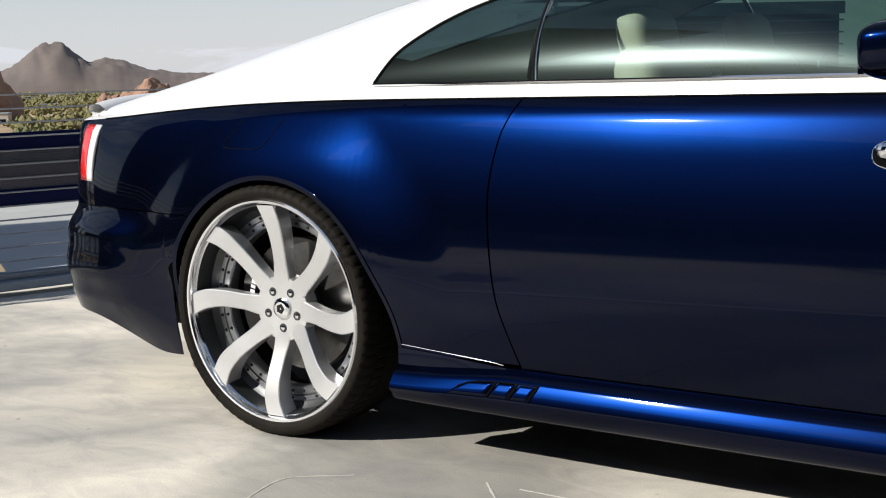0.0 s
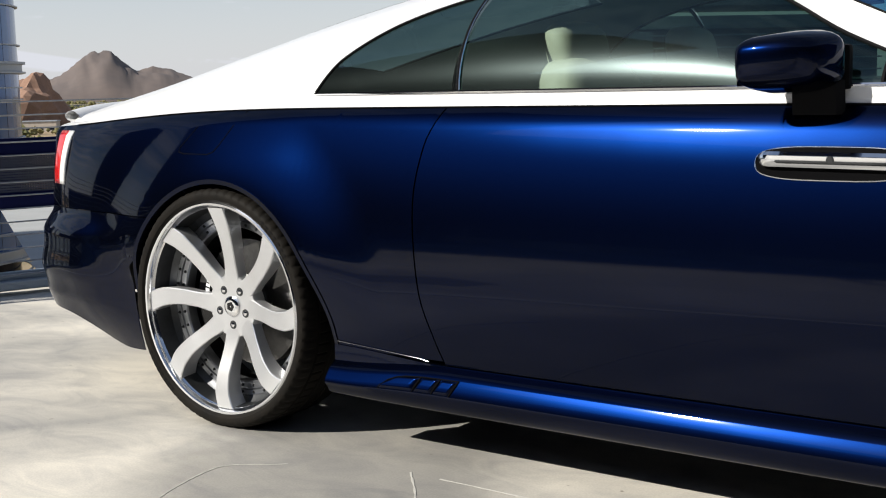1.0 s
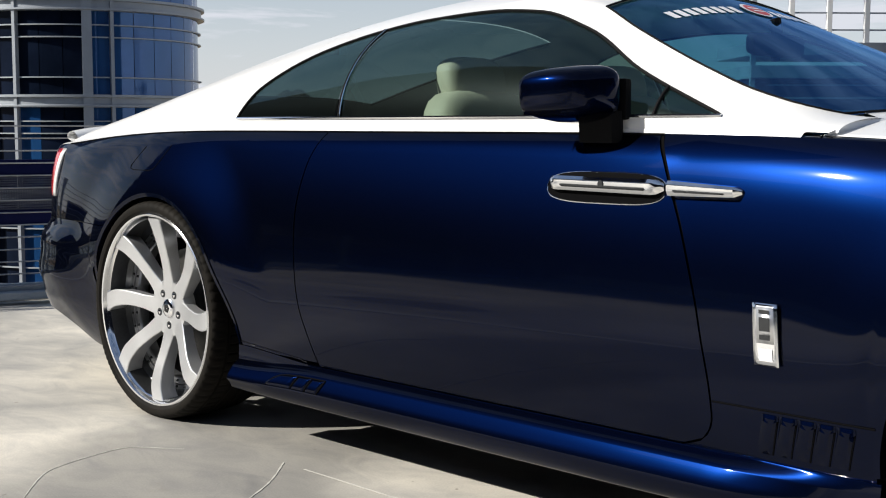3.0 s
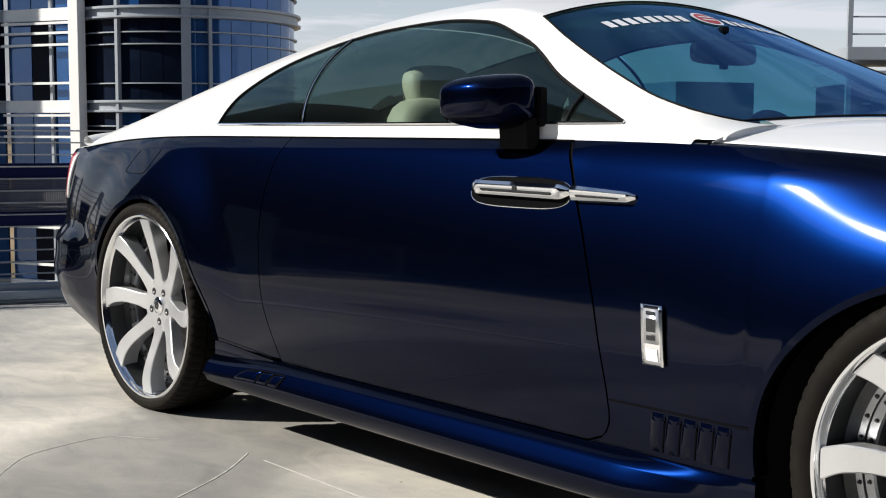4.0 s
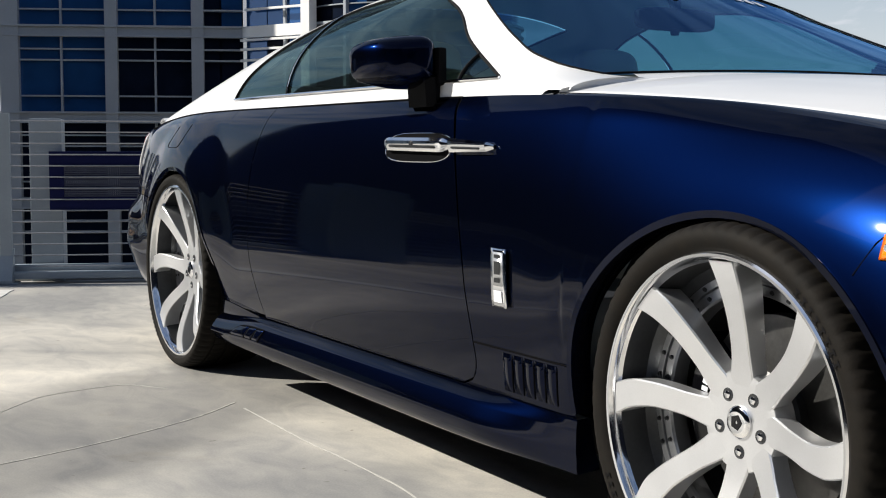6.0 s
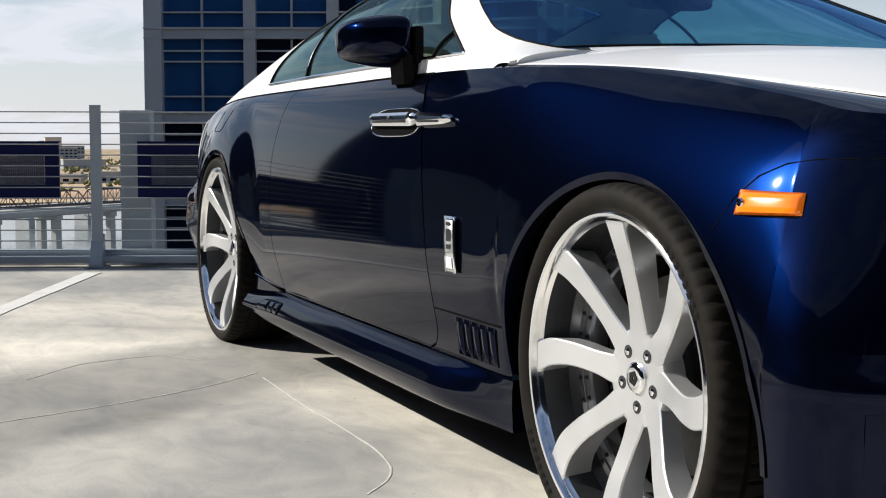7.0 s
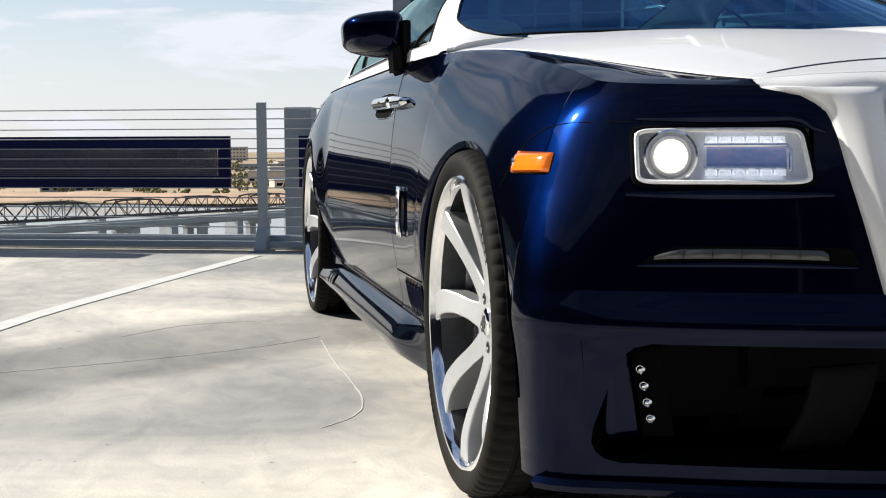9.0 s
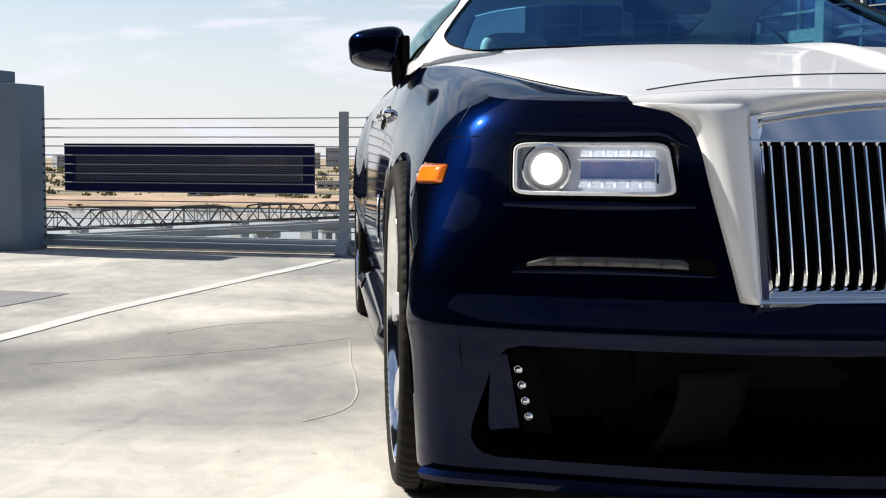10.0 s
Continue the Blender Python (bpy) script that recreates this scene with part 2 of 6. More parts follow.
def concrete_mat():
    m = bpy.data.materials.new("sunlit_deck_concrete")
    m.use_nodes = True
    n, l = m.node_tree.nodes, m.node_tree.links
    b = n["Principled BSDF"]
    tc = n.new("ShaderNodeTexCoord")

    def no(scale, detail=6, dist=0.0, rough=0.55, stretch=(1, 1, 1)):
        mp = n.new("ShaderNodeMapping")
        mp.inputs["Scale"].default_value = stretch
        t = n.new("ShaderNodeTexNoise")
        t.inputs["Scale"].default_value, t.inputs["Detail"].default_value = scale, detail
        t.inputs["Distortion"].default_value, t.inputs["Roughness"].default_value = dist, rough
        l.new(tc.outputs["Object"], mp.inputs["Vector"])
        l.new(mp.outputs["Vector"], t.inputs["Vector"])
        return t

    def ramp(src, p0, c0, p1, c1):
        r = n.new("ShaderNodeValToRGB")
        r.color_ramp.elements[0].position, r.color_ramp.elements[1].position = p0, p1
        r.color_ramp.elements[0].color, r.color_ramp.elements[1].color = (*c0, 1), (*c1, 1)
        l.new(src, r.inputs["Fac"])
        return r.outputs["Color"]

    def mul(a, c, kind="MULTIPLY", fac=1.0):
        x = n.new("ShaderNodeMixRGB")
        x.blend_type = kind
        x.inputs["Fac"].default_value = fac
        l.new(a, x.inputs["Color1"])
        l.new(c, x.inputs["Color2"])
        return x.outputs["Color"]

    big = ramp(no(0.55, 5, 0.8).outputs["Fac"], 0.36, (0.300, 0.297, 0.292), 0.62, (0.67, 0.635, 0.575))
    mid = ramp(no(3.2, 7, 1.2, 0.62, (1, 1.8, 1)).outputs["Fac"], 0.32, (0.80, 0.805, 0.81), 0.60, (1.05, 1.04, 1.0))
    brown = ramp(no(1.7, 6, 0.4, 0.6).outputs["Fac"], 0.62, (1, 1, 1), 0.76, (0.86, 0.80, 0.70))
    fine = ramp(no(160, 3).outputs["Fac"], 0.25, (0.88, 0.88, 0.88), 0.7, (1.05, 1.05, 1.05))
    specks = ramp(no(26, 2, 0, 0.4).outputs["Fac"], 0.18, (0.45, 0.43, 0.40), 0.27, (1, 1, 1))
    # one broad soft shadow band across the bay, painted into the concrete's colour
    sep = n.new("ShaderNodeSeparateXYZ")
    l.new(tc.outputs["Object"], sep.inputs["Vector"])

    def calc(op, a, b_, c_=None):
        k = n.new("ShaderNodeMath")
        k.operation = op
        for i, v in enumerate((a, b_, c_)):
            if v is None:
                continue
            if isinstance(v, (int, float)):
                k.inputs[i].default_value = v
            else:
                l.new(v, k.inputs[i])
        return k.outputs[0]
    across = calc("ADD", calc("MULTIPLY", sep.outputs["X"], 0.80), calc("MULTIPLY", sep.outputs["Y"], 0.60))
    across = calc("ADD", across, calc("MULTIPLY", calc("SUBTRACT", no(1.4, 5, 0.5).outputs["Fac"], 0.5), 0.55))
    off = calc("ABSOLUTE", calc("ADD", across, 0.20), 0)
    shade_mask = n.new("ShaderNodeMapRange")
    shade_mask.interpolation_type = "SMOOTHSTEP"
    shade_mask.inputs[1].default_value, shade_mask.inputs[2].default_value = 0.30, 0.68
    shade_mask.inputs[3].default_value, shade_mask.inputs[4].default_value = 0.0, 1.0
    l.new(off, shade_mask.inputs[0])
    shade_tone = ramp(shade_mask.outputs[0], 0.0, (0.45, 0.46, 0.48), 1.0, (1, 1, 1))
    c = mul(mul(mul(mul(mul(big, mid), brown), fine), specks), shade_tone)
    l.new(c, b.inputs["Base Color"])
    b.inputs["Roughness"].default_value = 0.72
    bp = n.new("ShaderNodeBump")
    bp.inputs["Strength"].default_value, bp.inputs["Distance"].default_value = 0.6, 0.0015
    l.new(fine, bp.inputs["Height"])
    l.new(bp.outputs["Normal"], b.inputs["Normal"])
    return m


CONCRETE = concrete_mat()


def land_mat():
    m = bpy.data.materials.new("dry_valley_ground")
    m.use_nodes = True
    n, l = m.node_tree.nodes, m.node_tree.links
    b = n["Principled BSDF"]
    b.inputs["Roughness"].default_value = 0.95
    tc = n.new("ShaderNodeTexCoord")
    t = n.new("ShaderNodeTexNoise")
    t.inputs["Scale"].default_value, t.inputs["Detail"].default_value = 0.012, 8
    r = n.new("ShaderNodeValToRGB")
    r.color_ramp.elements[0].position, r.color_ramp.elements[0].color = 0.36, (0.10, 0.10, 0.045, 1)
    r.color_ramp.elements[1].position, r.color_ramp.elements[1].color = 0.62, (0.42, 0.32, 0.20, 1)
    e = r.color_ramp.elements.new(0.48)
    e.color = (0.30, 0.22, 0.13, 1)
    l.new(tc.outputs["Object"], t.inputs["Vector"])
    l.new(t.outputs["Fac"], r.inputs["Fac"])
    l.new(r.outputs["Color"], b.inputs["Base Color"])
    return m


LAND = land_mat()


# ---------------------------------------------------------------- mesh helpers
def obj(name, bm, material, parent=None, label="", smooth=True, flat_deg=35):
    me = bpy.data.meshes.new(name)
    bm.normal_update()
    bm.to_mesh(me)
    bm.free()
    me.materials.append(material)
    if smooth:
        me.shade_smooth()
        me.set_sharp_from_angle(angle=radians(flat_deg))
    ob = new(name, me)
    if parent is not None:
        ob.parent = parent
    if label:
        tagged(ob, label)
    return ob


def part(name, bm, material, parent, label="", smooth=True, flat_deg=35):
    """One mesh object under a thing or under a part."""
    return obj(name, bm, material, parent, label, smooth, flat_deg)


def shared(name, me, parent, m=None):
    ob = new(name, me)
    ob.parent = parent
    if m is not None:
        ob.matrix_basis = m
    return ob


def thing(name, label, category, group="", loc=(0, 0, 0), kind=""):
    ob = new(name)
    ob.location = loc
    ob.empty_display_size = 0.1
    return tagged(ob, label, category, group, kind)


def add_box(bm, lo, hi, bevel=0.0, m=None):
    r = bmesh.ops.create_cube(bm, size=1.0)
    vs = r["verts"]
    c = [(a + b) / 2 for a, b in zip(lo, hi)]
    s = [abs(b - a) for a, b in zip(lo, hi)]
    for v in vs:
        v.co = Vector((v.co.x * s[0] + c[0], v.co.y * s[1] + c[1], v.co.z * s[2] + c[2]))
    if bevel:
        es = list({e for v in vs for e in v.link_edges})
        rr = bmesh.ops.bevel(bm, geom=es, offset=bevel, segments=2, affect="EDGES", profile=0.7)
        vs = list({v for f in rr["faces"] for v in f.verts} | {v for v in vs if v.is_valid})
    if m is not None:
        for v in vs:
            v.co = m @ v.co
    return vs


def box(lo, hi, bevel=0.0, m=None):
    bm = bmesh.new()
    add_box(bm, lo, hi, bevel, m)
    return bm


def add_sheet(bm, nu, nv, f, flip=False, skip=None, close_u=False):
    """A grid of (nu + 1) x (nv + 1) points f(u, v), u and v from 0 to 1."""
    rows = []
    for i in range(nu + (0 if close_u else 1)):
        rows.append([bm.verts.new(f(i / nu, j / nv)) for j in range(nv + 1)])
    for i in range(nu):
        a, b = rows[i], rows[(i + 1) % len(rows)]
        for j in range(nv):
            if skip and skip((i + 0.5) / nu, (j + 0.5) / nv):
                continue
            q = [a[j], b[j], b[j + 1], a[j + 1]]
            if flip:
                q.reverse()
            try:
                bm.faces.new(q)
            except ValueError:
                pass
    return rows


def sheet(nu, nv, f, flip=False, skip=None, close_u=False):
    bm = bmesh.new()
    add_sheet(bm, nu, nv, f, flip, skip, close_u)
    bmesh.ops.remove_doubles(bm, verts=bm.verts, dist=1e-5)
    return bm


def add_tube(bm, pts, r, seg=8, closed=False, cap=True):
    """A round bar along points; r: one radius, or one for each point."""
    pts = [Vector(p) for p in pts]
    n = len(pts)
    rings, prev = [], None
    for i, p in enumerate(pts):
        a = pts[(i - 1) % n] if (closed or i) else p
        b = pts[(i + 1) % n] if (closed or i < n - 1) else p
        t = (b - a).normalized()
        up = prev if prev is not None else (Vector((0, 0, 1)) if abs(t.z) < 0.9 else Vector((1, 0, 0)))
        s = t.cross(up).normalized()
        u = s.cross(t).normalized()
        prev = u
        rad = r[i] if isinstance(r, (list, tuple)) else r
        rings.append([bm.verts.new(p + (s * math.cos(2 * math.pi * k / seg) + u * math.sin(2 * math.pi * k / seg)) * rad) for k in range(seg)])
    for i in range(n if closed else n - 1):
        a, b = rings[i], rings[(i + 1) % n]
        for k in range(seg):
            bm.faces.new((a[k], a[(k + 1) % seg], b[(k + 1) % seg], b[k]))
    if cap and not closed:
        bm.faces.new(list(reversed(rings[0])))
        bm.faces.new(rings[-1])
    return rings


def tube(pts, r, seg=8, closed=False):
    bm = bmesh.new()
    add_tube(bm, pts, r, seg, closed)
    return bm


def add_lathe(bm, prof, seg, m, f=None):
    """Turns a profile of (radius, depth) round the local z axis and sets it by m."""
    rings = []
    for k in range(seg):
        a = 2 * math.pi * k / seg
        ring = []
        for i, (r, d) in enumerate(prof):
            if f:
                r, d = f(k, i, r, d)
            ring.append(bm.verts.new(m @ Vector((r * math.cos(a), r * math.sin(a), d))))
        rings.append(ring)
    for k in range(seg):
        a, b = rings[k], rings[(k + 1) % seg]
        for i in range(len(prof) - 1):
            q = [a[i], b[i], b[i + 1], a[i + 1]]
            if len(set(q)) == 4:
                bm.faces.new(q)
    return rings


def lathe(prof, seg, m=Matrix(), f=None):
    bm = bmesh.new()
    add_lathe(bm, prof, seg, m, f)
    bmesh.ops.remove_doubles(bm, verts=bm.verts, dist=1e-6)
    return bm


def curve(*pts):
    """A smooth line through (x, value) pairs."""
    xs, ys = [p[0] for p in pts], [p[1] for p in pts]
    n = len(xs)
    d = [(ys[i + 1] - ys[i]) / (xs[i + 1] - xs[i]) for i in range(n - 1)]
    s = [d[0]] + [0.0 if d[i - 1] * d[i] <= 0 else 2 * d[i - 1] * d[i] / (d[i - 1] + d[i]) for i in range(1, n - 1)] + [d[-1]]

    def f(x):
        if x <= xs[0]:
            return ys[0]
        if x >= xs[-1]:
            return ys[-1]
        i = max(k for k in range(n - 1) if xs[k] <= x)
        h = xs[i + 1] - xs[i]
        t = (x - xs[i]) / h
        return ((2 * t**3 - 3 * t**2 + 1) * ys[i] + (t**3 - 2 * t**2 + t) * h * s[i] + (3 * t**2 - 2 * t**3) * ys[i + 1] + (t**3 - t**2) * h * s[i + 1])
    return f


def lerp(a, b, t):
    return a + (b - a) * t


def mirrored(v, side):
    """Points are worked out for the near side (y below 0); side 1 sets them over to the far one."""
    return Vector((v[0], v[1] if side == 0 else -v[1], v[2]))


def thick(ob, t, off=-1):
    md = ob.modifiers.new("thickness", "SOLIDIFY")
    md.thickness, md.offset = t, off
    md.use_even_offset = False
    return ob

# ---------------------------------------------------------------- the car's form
PLAN = ((-1.275, 0.0), (-1.255, -0.40), (-1.19, -0.63), (-1.065, -0.785), (-0.87, -0.878), (-0.55, -0.938), (0.0, -0.975), (0.8, -0.982),
        (2.0, -0.982), (2.7, -0.980), (3.15, -0.975), (3.43, -0.970), (3.572, -0.946), (3.679, -0.850), (3.741, -0.703), (3.805, -0.53),
        (3.85, -0.38), (3.885, -0.2), (3.895, 0.0))
_s = [0.0]
for _a, _b in zip(PLAN, PLAN[1:]):
    _s.append(_s[-1] + math.dist(_a, _b))
_px, _py = curve(*[(s, p[0]) for s, p in zip(_s, PLAN)]), curve(*[(s, p[1]) for s, p in zip(_s, PLAN)])
S_END = _s[-1]
_tab = np.array([[S_END * i / 1500, _px(S_END * i / 1500), _py(S_END * i / 1500)] for i in range(1501)])


def eased(values, width, odd=False):
    """Values along a line, smoothed; the line is mirrored at its ends."""
    k = np.exp(-0.5 * (np.arange(-3 * width, 3 * width + 1) / width) ** 2)
    n_ = 3 * width
    sg = -1 if odd else 1
    a = np.concatenate([sg * values[n_:0:-1], values, sg * values[-2:-n_ - 2:-1]])
    return np.convolve(a, k / k.sum(), "valid")


_tab[:, 1], _tab[:, 2] = eased(_tab[:, 1], 16), eased(_tab[:, 2], 16, True)


def _px(s):
    return float(np.interp(s, _tab[:, 0], _tab[:, 1]))


def _py(s):
    return float(np.interp(s, _tab[:, 0], _tab[:, 2]))


_side = (_tab[:, 1] > -1.2) & (_tab[:, 0] < _s[15])
_frontrows = _tab[:, 0] > _s[10]


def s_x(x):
    return float(np.interp(x, _tab[_side, 1], _tab[_side, 0]))


def s_y(y):
    return float(np.interp(y, _tab[_frontrows, 2], _tab[_frontrows, 0]))


def smooth01(a, b, x):
    t = min(1, max(0, (x - a) / (b - a)))
    return t * t * (3 - 2 * t)


S_CORNER = s_x(3.60)
S_LOW0, S_LOW1 = s_x(3.15), s_x(3.50)
S_F0, S_F1, S_R0, S_R1 = s_x(3.40), s_y(-0.72), s_x(-0.75), s_x(-1.12)


def inset(s, z):
    """How far the skin lies inside the plan line at a height."""
    x, tp = _px(s), top_s(s)
    e = max(0, (z - 0.48) / (tp - 0.48))
    side = (0.084 + 0.040 * smooth01(2.5, 3.1, x)) * e**2.8 + 0.016 * max(0, (z - tp + 0.045) / 0.045) ** 2
    e = max(0, (0.55 - z) / 0.27)
    side += 0.044 * e**1.7 * (1 - 0.85 * smooth01(S_LOW0, S_LOW1, s))
    front = 0.30 * max(0, z - 0.62) ** 1.15 + 0.020 * max(0, (z - 0.80) / 0.07) ** 2
    if z < 0.50:
        front += -0.020 * math.exp(-(((z - 0.445) / 0.035) ** 2)) + 0.03 * max(0, (0.43 - z) / 0.25)
    front -= 0.024 * min(1, max(0, (0.64 - z) / 0.18)) ** 1.3
    rear = 0.10 * max(0, z - 0.70) + 0.02 * max(0, (z - 0.9) / 0.05) ** 2
    wf = smooth01(S_F0, S_F1, s)
    wr = 1 - smooth01(S_R1, S_R0, s)
    corner = 0.042 * math.exp(-(((s - S_CORNER) / 0.10) ** 2)) * (1 - smooth01(0.48, 0.72, z))
    flare = 0.0
    for cx, a, tp_, out in ((0.015, 0.450, 0.783, 0.032), (3.085, 0.462, 0.757, 0.010)):
        if z > 0.36:
            rho = math.hypot((x - cx) / a, (z - 0.30) / (tp_ - 0.30))
            flare += out * (1 - smooth01(0.96, 1.55, rho)) * smooth01(0.36, 0.60, z)
    return side * (1 - wf) * (1 - wr) + front * wf + rear * wr - corner - flare * (1 - wr) * (1 - wf)


def skin(s, z, out=0.0):
    """A point of the near side's outer skin, by the way along the plan line and the height."""
    x, y = _px(s), _py(s)
    dx, dy = _px(min(S_END, s + 0.01)) - _px(max(0, s - 0.01)), _py(min(S_END, s + 0.01)) - _py(max(0, s - 0.01))
    ln = math.hypot(dx, dy)
    nx, ny = dy / ln, -dx / ln
    if s <= 0.0 or s >= S_END:
        ny = 0
    d = out - inset(s, z)
    return Vector((x + nx * d, y + ny * d, z))


_top = curve((-1.25, 0.925), (-0.9, 0.945), (-0.6, 0.965), (-0.25, 0.988), (0.25, 1.0), (1.7, 1.0), (2.3, 0.996), (2.6, 0.985), (3.0, 0.953), (3.3, 0.915), (3.5, 0.880), (3.62, 0.859), (3.72, 0.848), (3.85, 0.840))
_tx = np.linspace(-1.25, 3.95, 1041)
_tz = eased(np.array([_top(x) for x in _tx]), 36)


def top_x(x):
    return float(np.interp(x, _tx, _tz))



def top_s(s):
    return top_x(_px(s))


def arch(x, cx, a, top, base=0.30):
    t = (x - cx) / a
    return base + (top - base) * math.sqrt(max(0, 1 - t * t)) if abs(t) < 1 else -1


REAR_ARCH, FRONT_ARCH = (0.015, 0.450, 0.783), (3.085, 0.462, 0.757)
door_a = curve((0.28, 0.858), (0.367, 0.830), (0.49, 0.797), (0.745, 0.777), (0.90, 0.797), (0.98, 0.832), (1.02, 0.85))
_door_f = curve((0.28, 2.245), (0.41, 2.243), (0.571, 2.218), (0.771, 2.158), (0.915, 2.088), (0.983, 2.050), (1.02, 2.03))


def door_b(z):
    r, base = 0.085, 0.292
    x = _door_f(z)
    if z < base + r:
        x -= r - math.sqrt(max(0, r * r - (base + r - z) ** 2))
    return x


hood_y = curve((2.40, -0.872), (2.8, -0.830), (3.2, -0.757), (3.5, -0.668), (3.62, -0.622), (3.70, -0.580))
_hx = np.linspace(2.0, 4.0, 401)
_hy = eased(np.array([hood_y(x) for x in _hx]), 16)


def hood_y(x):
    return float(np.interp(x, _hx, _hy))


hood_mid = curve((2.30, 1.058), (2.6, 1.050), (2.9, 1.026), (3.2, 0.992), (3.5, 0.934), (3.80, 0.868))


def hood_edge(x):
    return Vector((x, hood_y(x), top_x(x) + 0.004))


def hood_z(x, y):
    e = hood_edge(x)
    t = min(1, abs(y / e.y))
    return hood_mid(x) - (hood_mid(x) - e.z) * t**3.2


coupe = thing("luxury_coupe", "two-tone blue and pearl white luxury coupe parked on the concrete deck", "car")


def side_columns(x0, x1, step, *edges):
    xs = set(np.linspace(x0, x1, max(2, int(round((x1 - x0) / step)) + 1)).tolist())
    for cx, a in edges:
        for k in range(41):
            x = cx - a * math.cos(math.pi * k / 40)
            if x0 < x < x1:
                xs.add(x)
    xs = sorted(xs)
    out = [xs[0]]
    for x in xs[1:]:
        if x - out[-1] > 0.0008:
            out.append(x)
    return out


def strip(cols, nv, f, side):
    """A panel of upright columns; f(i, t) gives the near side's point."""
    bm = bmesh.new()
    rows = [[bm.verts.new(mirrored(f(c, j / nv), side)) for j in range(nv + 1)] for c in cols]
    for a, b in zip(rows, rows[1:]):
        for j in range(nv):
            q = [a[j], b[j], b[j + 1], a[j + 1]]
            if side:
                q.reverse()
            bm.faces.new(q)
    bmesh.ops.remove_doubles(bm, verts=bm.verts, dist=1e-5)
    return bm


def swept(cols, prof, side, cap=True):
    """A profile swept along columns; prof(c) gives a list of near-side points."""
    bm = bmesh.new()
    rows = [[bm.verts.new(mirrored(p, side)) for p in prof(c)] for c in cols]
    n = len(rows[0])
    for a, b in zip(rows, rows[1:]):
        for j in range(n):
            q = [a[j], b[j], b[(j + 1) % n], a[(j + 1) % n]]
            if side:
                q.reverse()
            bm.faces.new(q)
    if cap:
        for r, fl in ((rows[0], True), (rows[-1], False)):
            q = list(r)
            if fl != bool(side):
                q.reverse()
            bm.faces.new(q)
    bmesh.ops.recalc_face_normals(bm, faces=bm.faces)
    return bm


def seam_on_skin(pts, r=0.0020, out=-0.0002, side=0):
    """A thin dark joint along (x, z) points of the side."""
    return tube([mirrored(skin(s_x(x), z, out), side) for x, z in pts], r, 6)


# ---- body panels, near and far side
sill_low = curve((0.44, 0.168), (0.9, 0.162), (2.0, 0.160), (2.66, 0.168))
bumper_low = curve((-1.25, 0.285), (-0.95, 0.272), (-0.60, 0.168), (-0.43, 0.178))
doors = []
for side in (0, 1):
    # rear quarter: over the arch, behind it above the bumper, and ahead of it down to the sill
    cx, a, tp = REAR_ARCH
    cols = [("s", s) for s in np.linspace(0, s_x(-0.95), 26)[:-1]] + [("x", x) for x in side_columns(-0.95, 0.60, 0.03, (cx, a))] + [("e", u) for u in np.linspace(0, 1, 12)[1:]]

    def quarter(c, t):
        if c[0] == "s":
            s = c[1]
            return skin(s, lerp(0.655, top_s(s), t**0.9))
        x = 0.60 if c[0] == "e" else c[1]
        lo = arch(x, cx, a, tp)
        lo = lo if lo > 0 else (0.655 if x < cx else 0.302)
        if x < cx - a * 0.62:
            lo = max(lo, 0.655)
        z = lerp(lo, top_x(x), t**0.9)
        if c[0] == "e":
            x = lerp(0.60, door_a(z) - 0.0025, c[1])
        return skin(s_x(x), z)
    qp = part("rear_quarter_panel", strip(cols, 30, quarter, side), BLUE, coupe)

    # rear bumper, a little proud of the quarter
    cols = [("s", s) for s in np.linspace(0, s_x(-0.95), 26)[:-1]] + [("x", x) for x in side_columns(-0.95, -0.262, 0.025, (cx, a))]

    def bumper(c, t):
        s = c[1] if c[0] == "s" else s_x(c[1])
        x = _px(s)
        lo = arch(x, cx, a, tp)
        lo = lo if lo > 0 else bumper_low(x)
        z = lerp(lo, max(lo, 0.652), t)
        xf = -0.437 - 0.055 * (1 - smooth01(0.18, 0.46, z))
        if c[0] == "x" and x > xf and z < 0.5:
            s = s_x(xf)
            x = xf
        w = smooth01(0.0, 0.35, -0.43 - x)
        bulge = 0.042 * w * (1 - smooth01(0.56, 0.65, z)) + 0.014 * w * math.exp(-(((z - 0.44) / 0.05) ** 2))
        bulge -= 0.05 * max(0, (0.34 - z) / 0.15) * w
        return skin(s, z, bulge)
    rb = part("rear_bumper", strip(cols, 26, bumper, side), BLUE, coupe)

    # tail lamp on the rear corner
    for nm, xa, xb, mt in (("tail_lamp", -0.992, -0.932, REDLENS), ("tail_lamp_edge", -0.932, -0.895, CLEARPLASTIC)):
        sa, sb = s_x(xa), s_x(xb)
        ob = part(nm, strip(list(np.linspace(sa, sb, 9)), 10, lambda s, t: skin(s, lerp(0.735, 0.925, t), 0.010 * math.sin(math.pi * min(1, max(0, 0.05 + 0.9 * t))) ** 0.5), side), mt, coupe, "red tail lamp lens" if mt is REDLENS else "clear chrome-edged lamp strip")
        thick(ob, 0.012)

    # door
    def doorf(c, t):
        z = lerp(0.292, top_x(1.4), t)
        x = lerp(door_a(z) + 0.0025, door_b(z) - 0.0025, c)
        return skin(s_x(x), z)
    door = part("door", strip(list(np.linspace(0, 1, 60)), 34, doorf, side), BLUE, coupe, "blue rear-hinged coupe door, closed")
    for fx, zz in ((door_a, np.linspace(0.29, 1.0, 24)), (door_b, np.linspace(0.293, 1.0, 40))):
        part("door_seal", tube([mirrored(skin(s_x(fx(z)), z, -0.013), side) for z in zz], 0.0070, 6), GASKET, door)
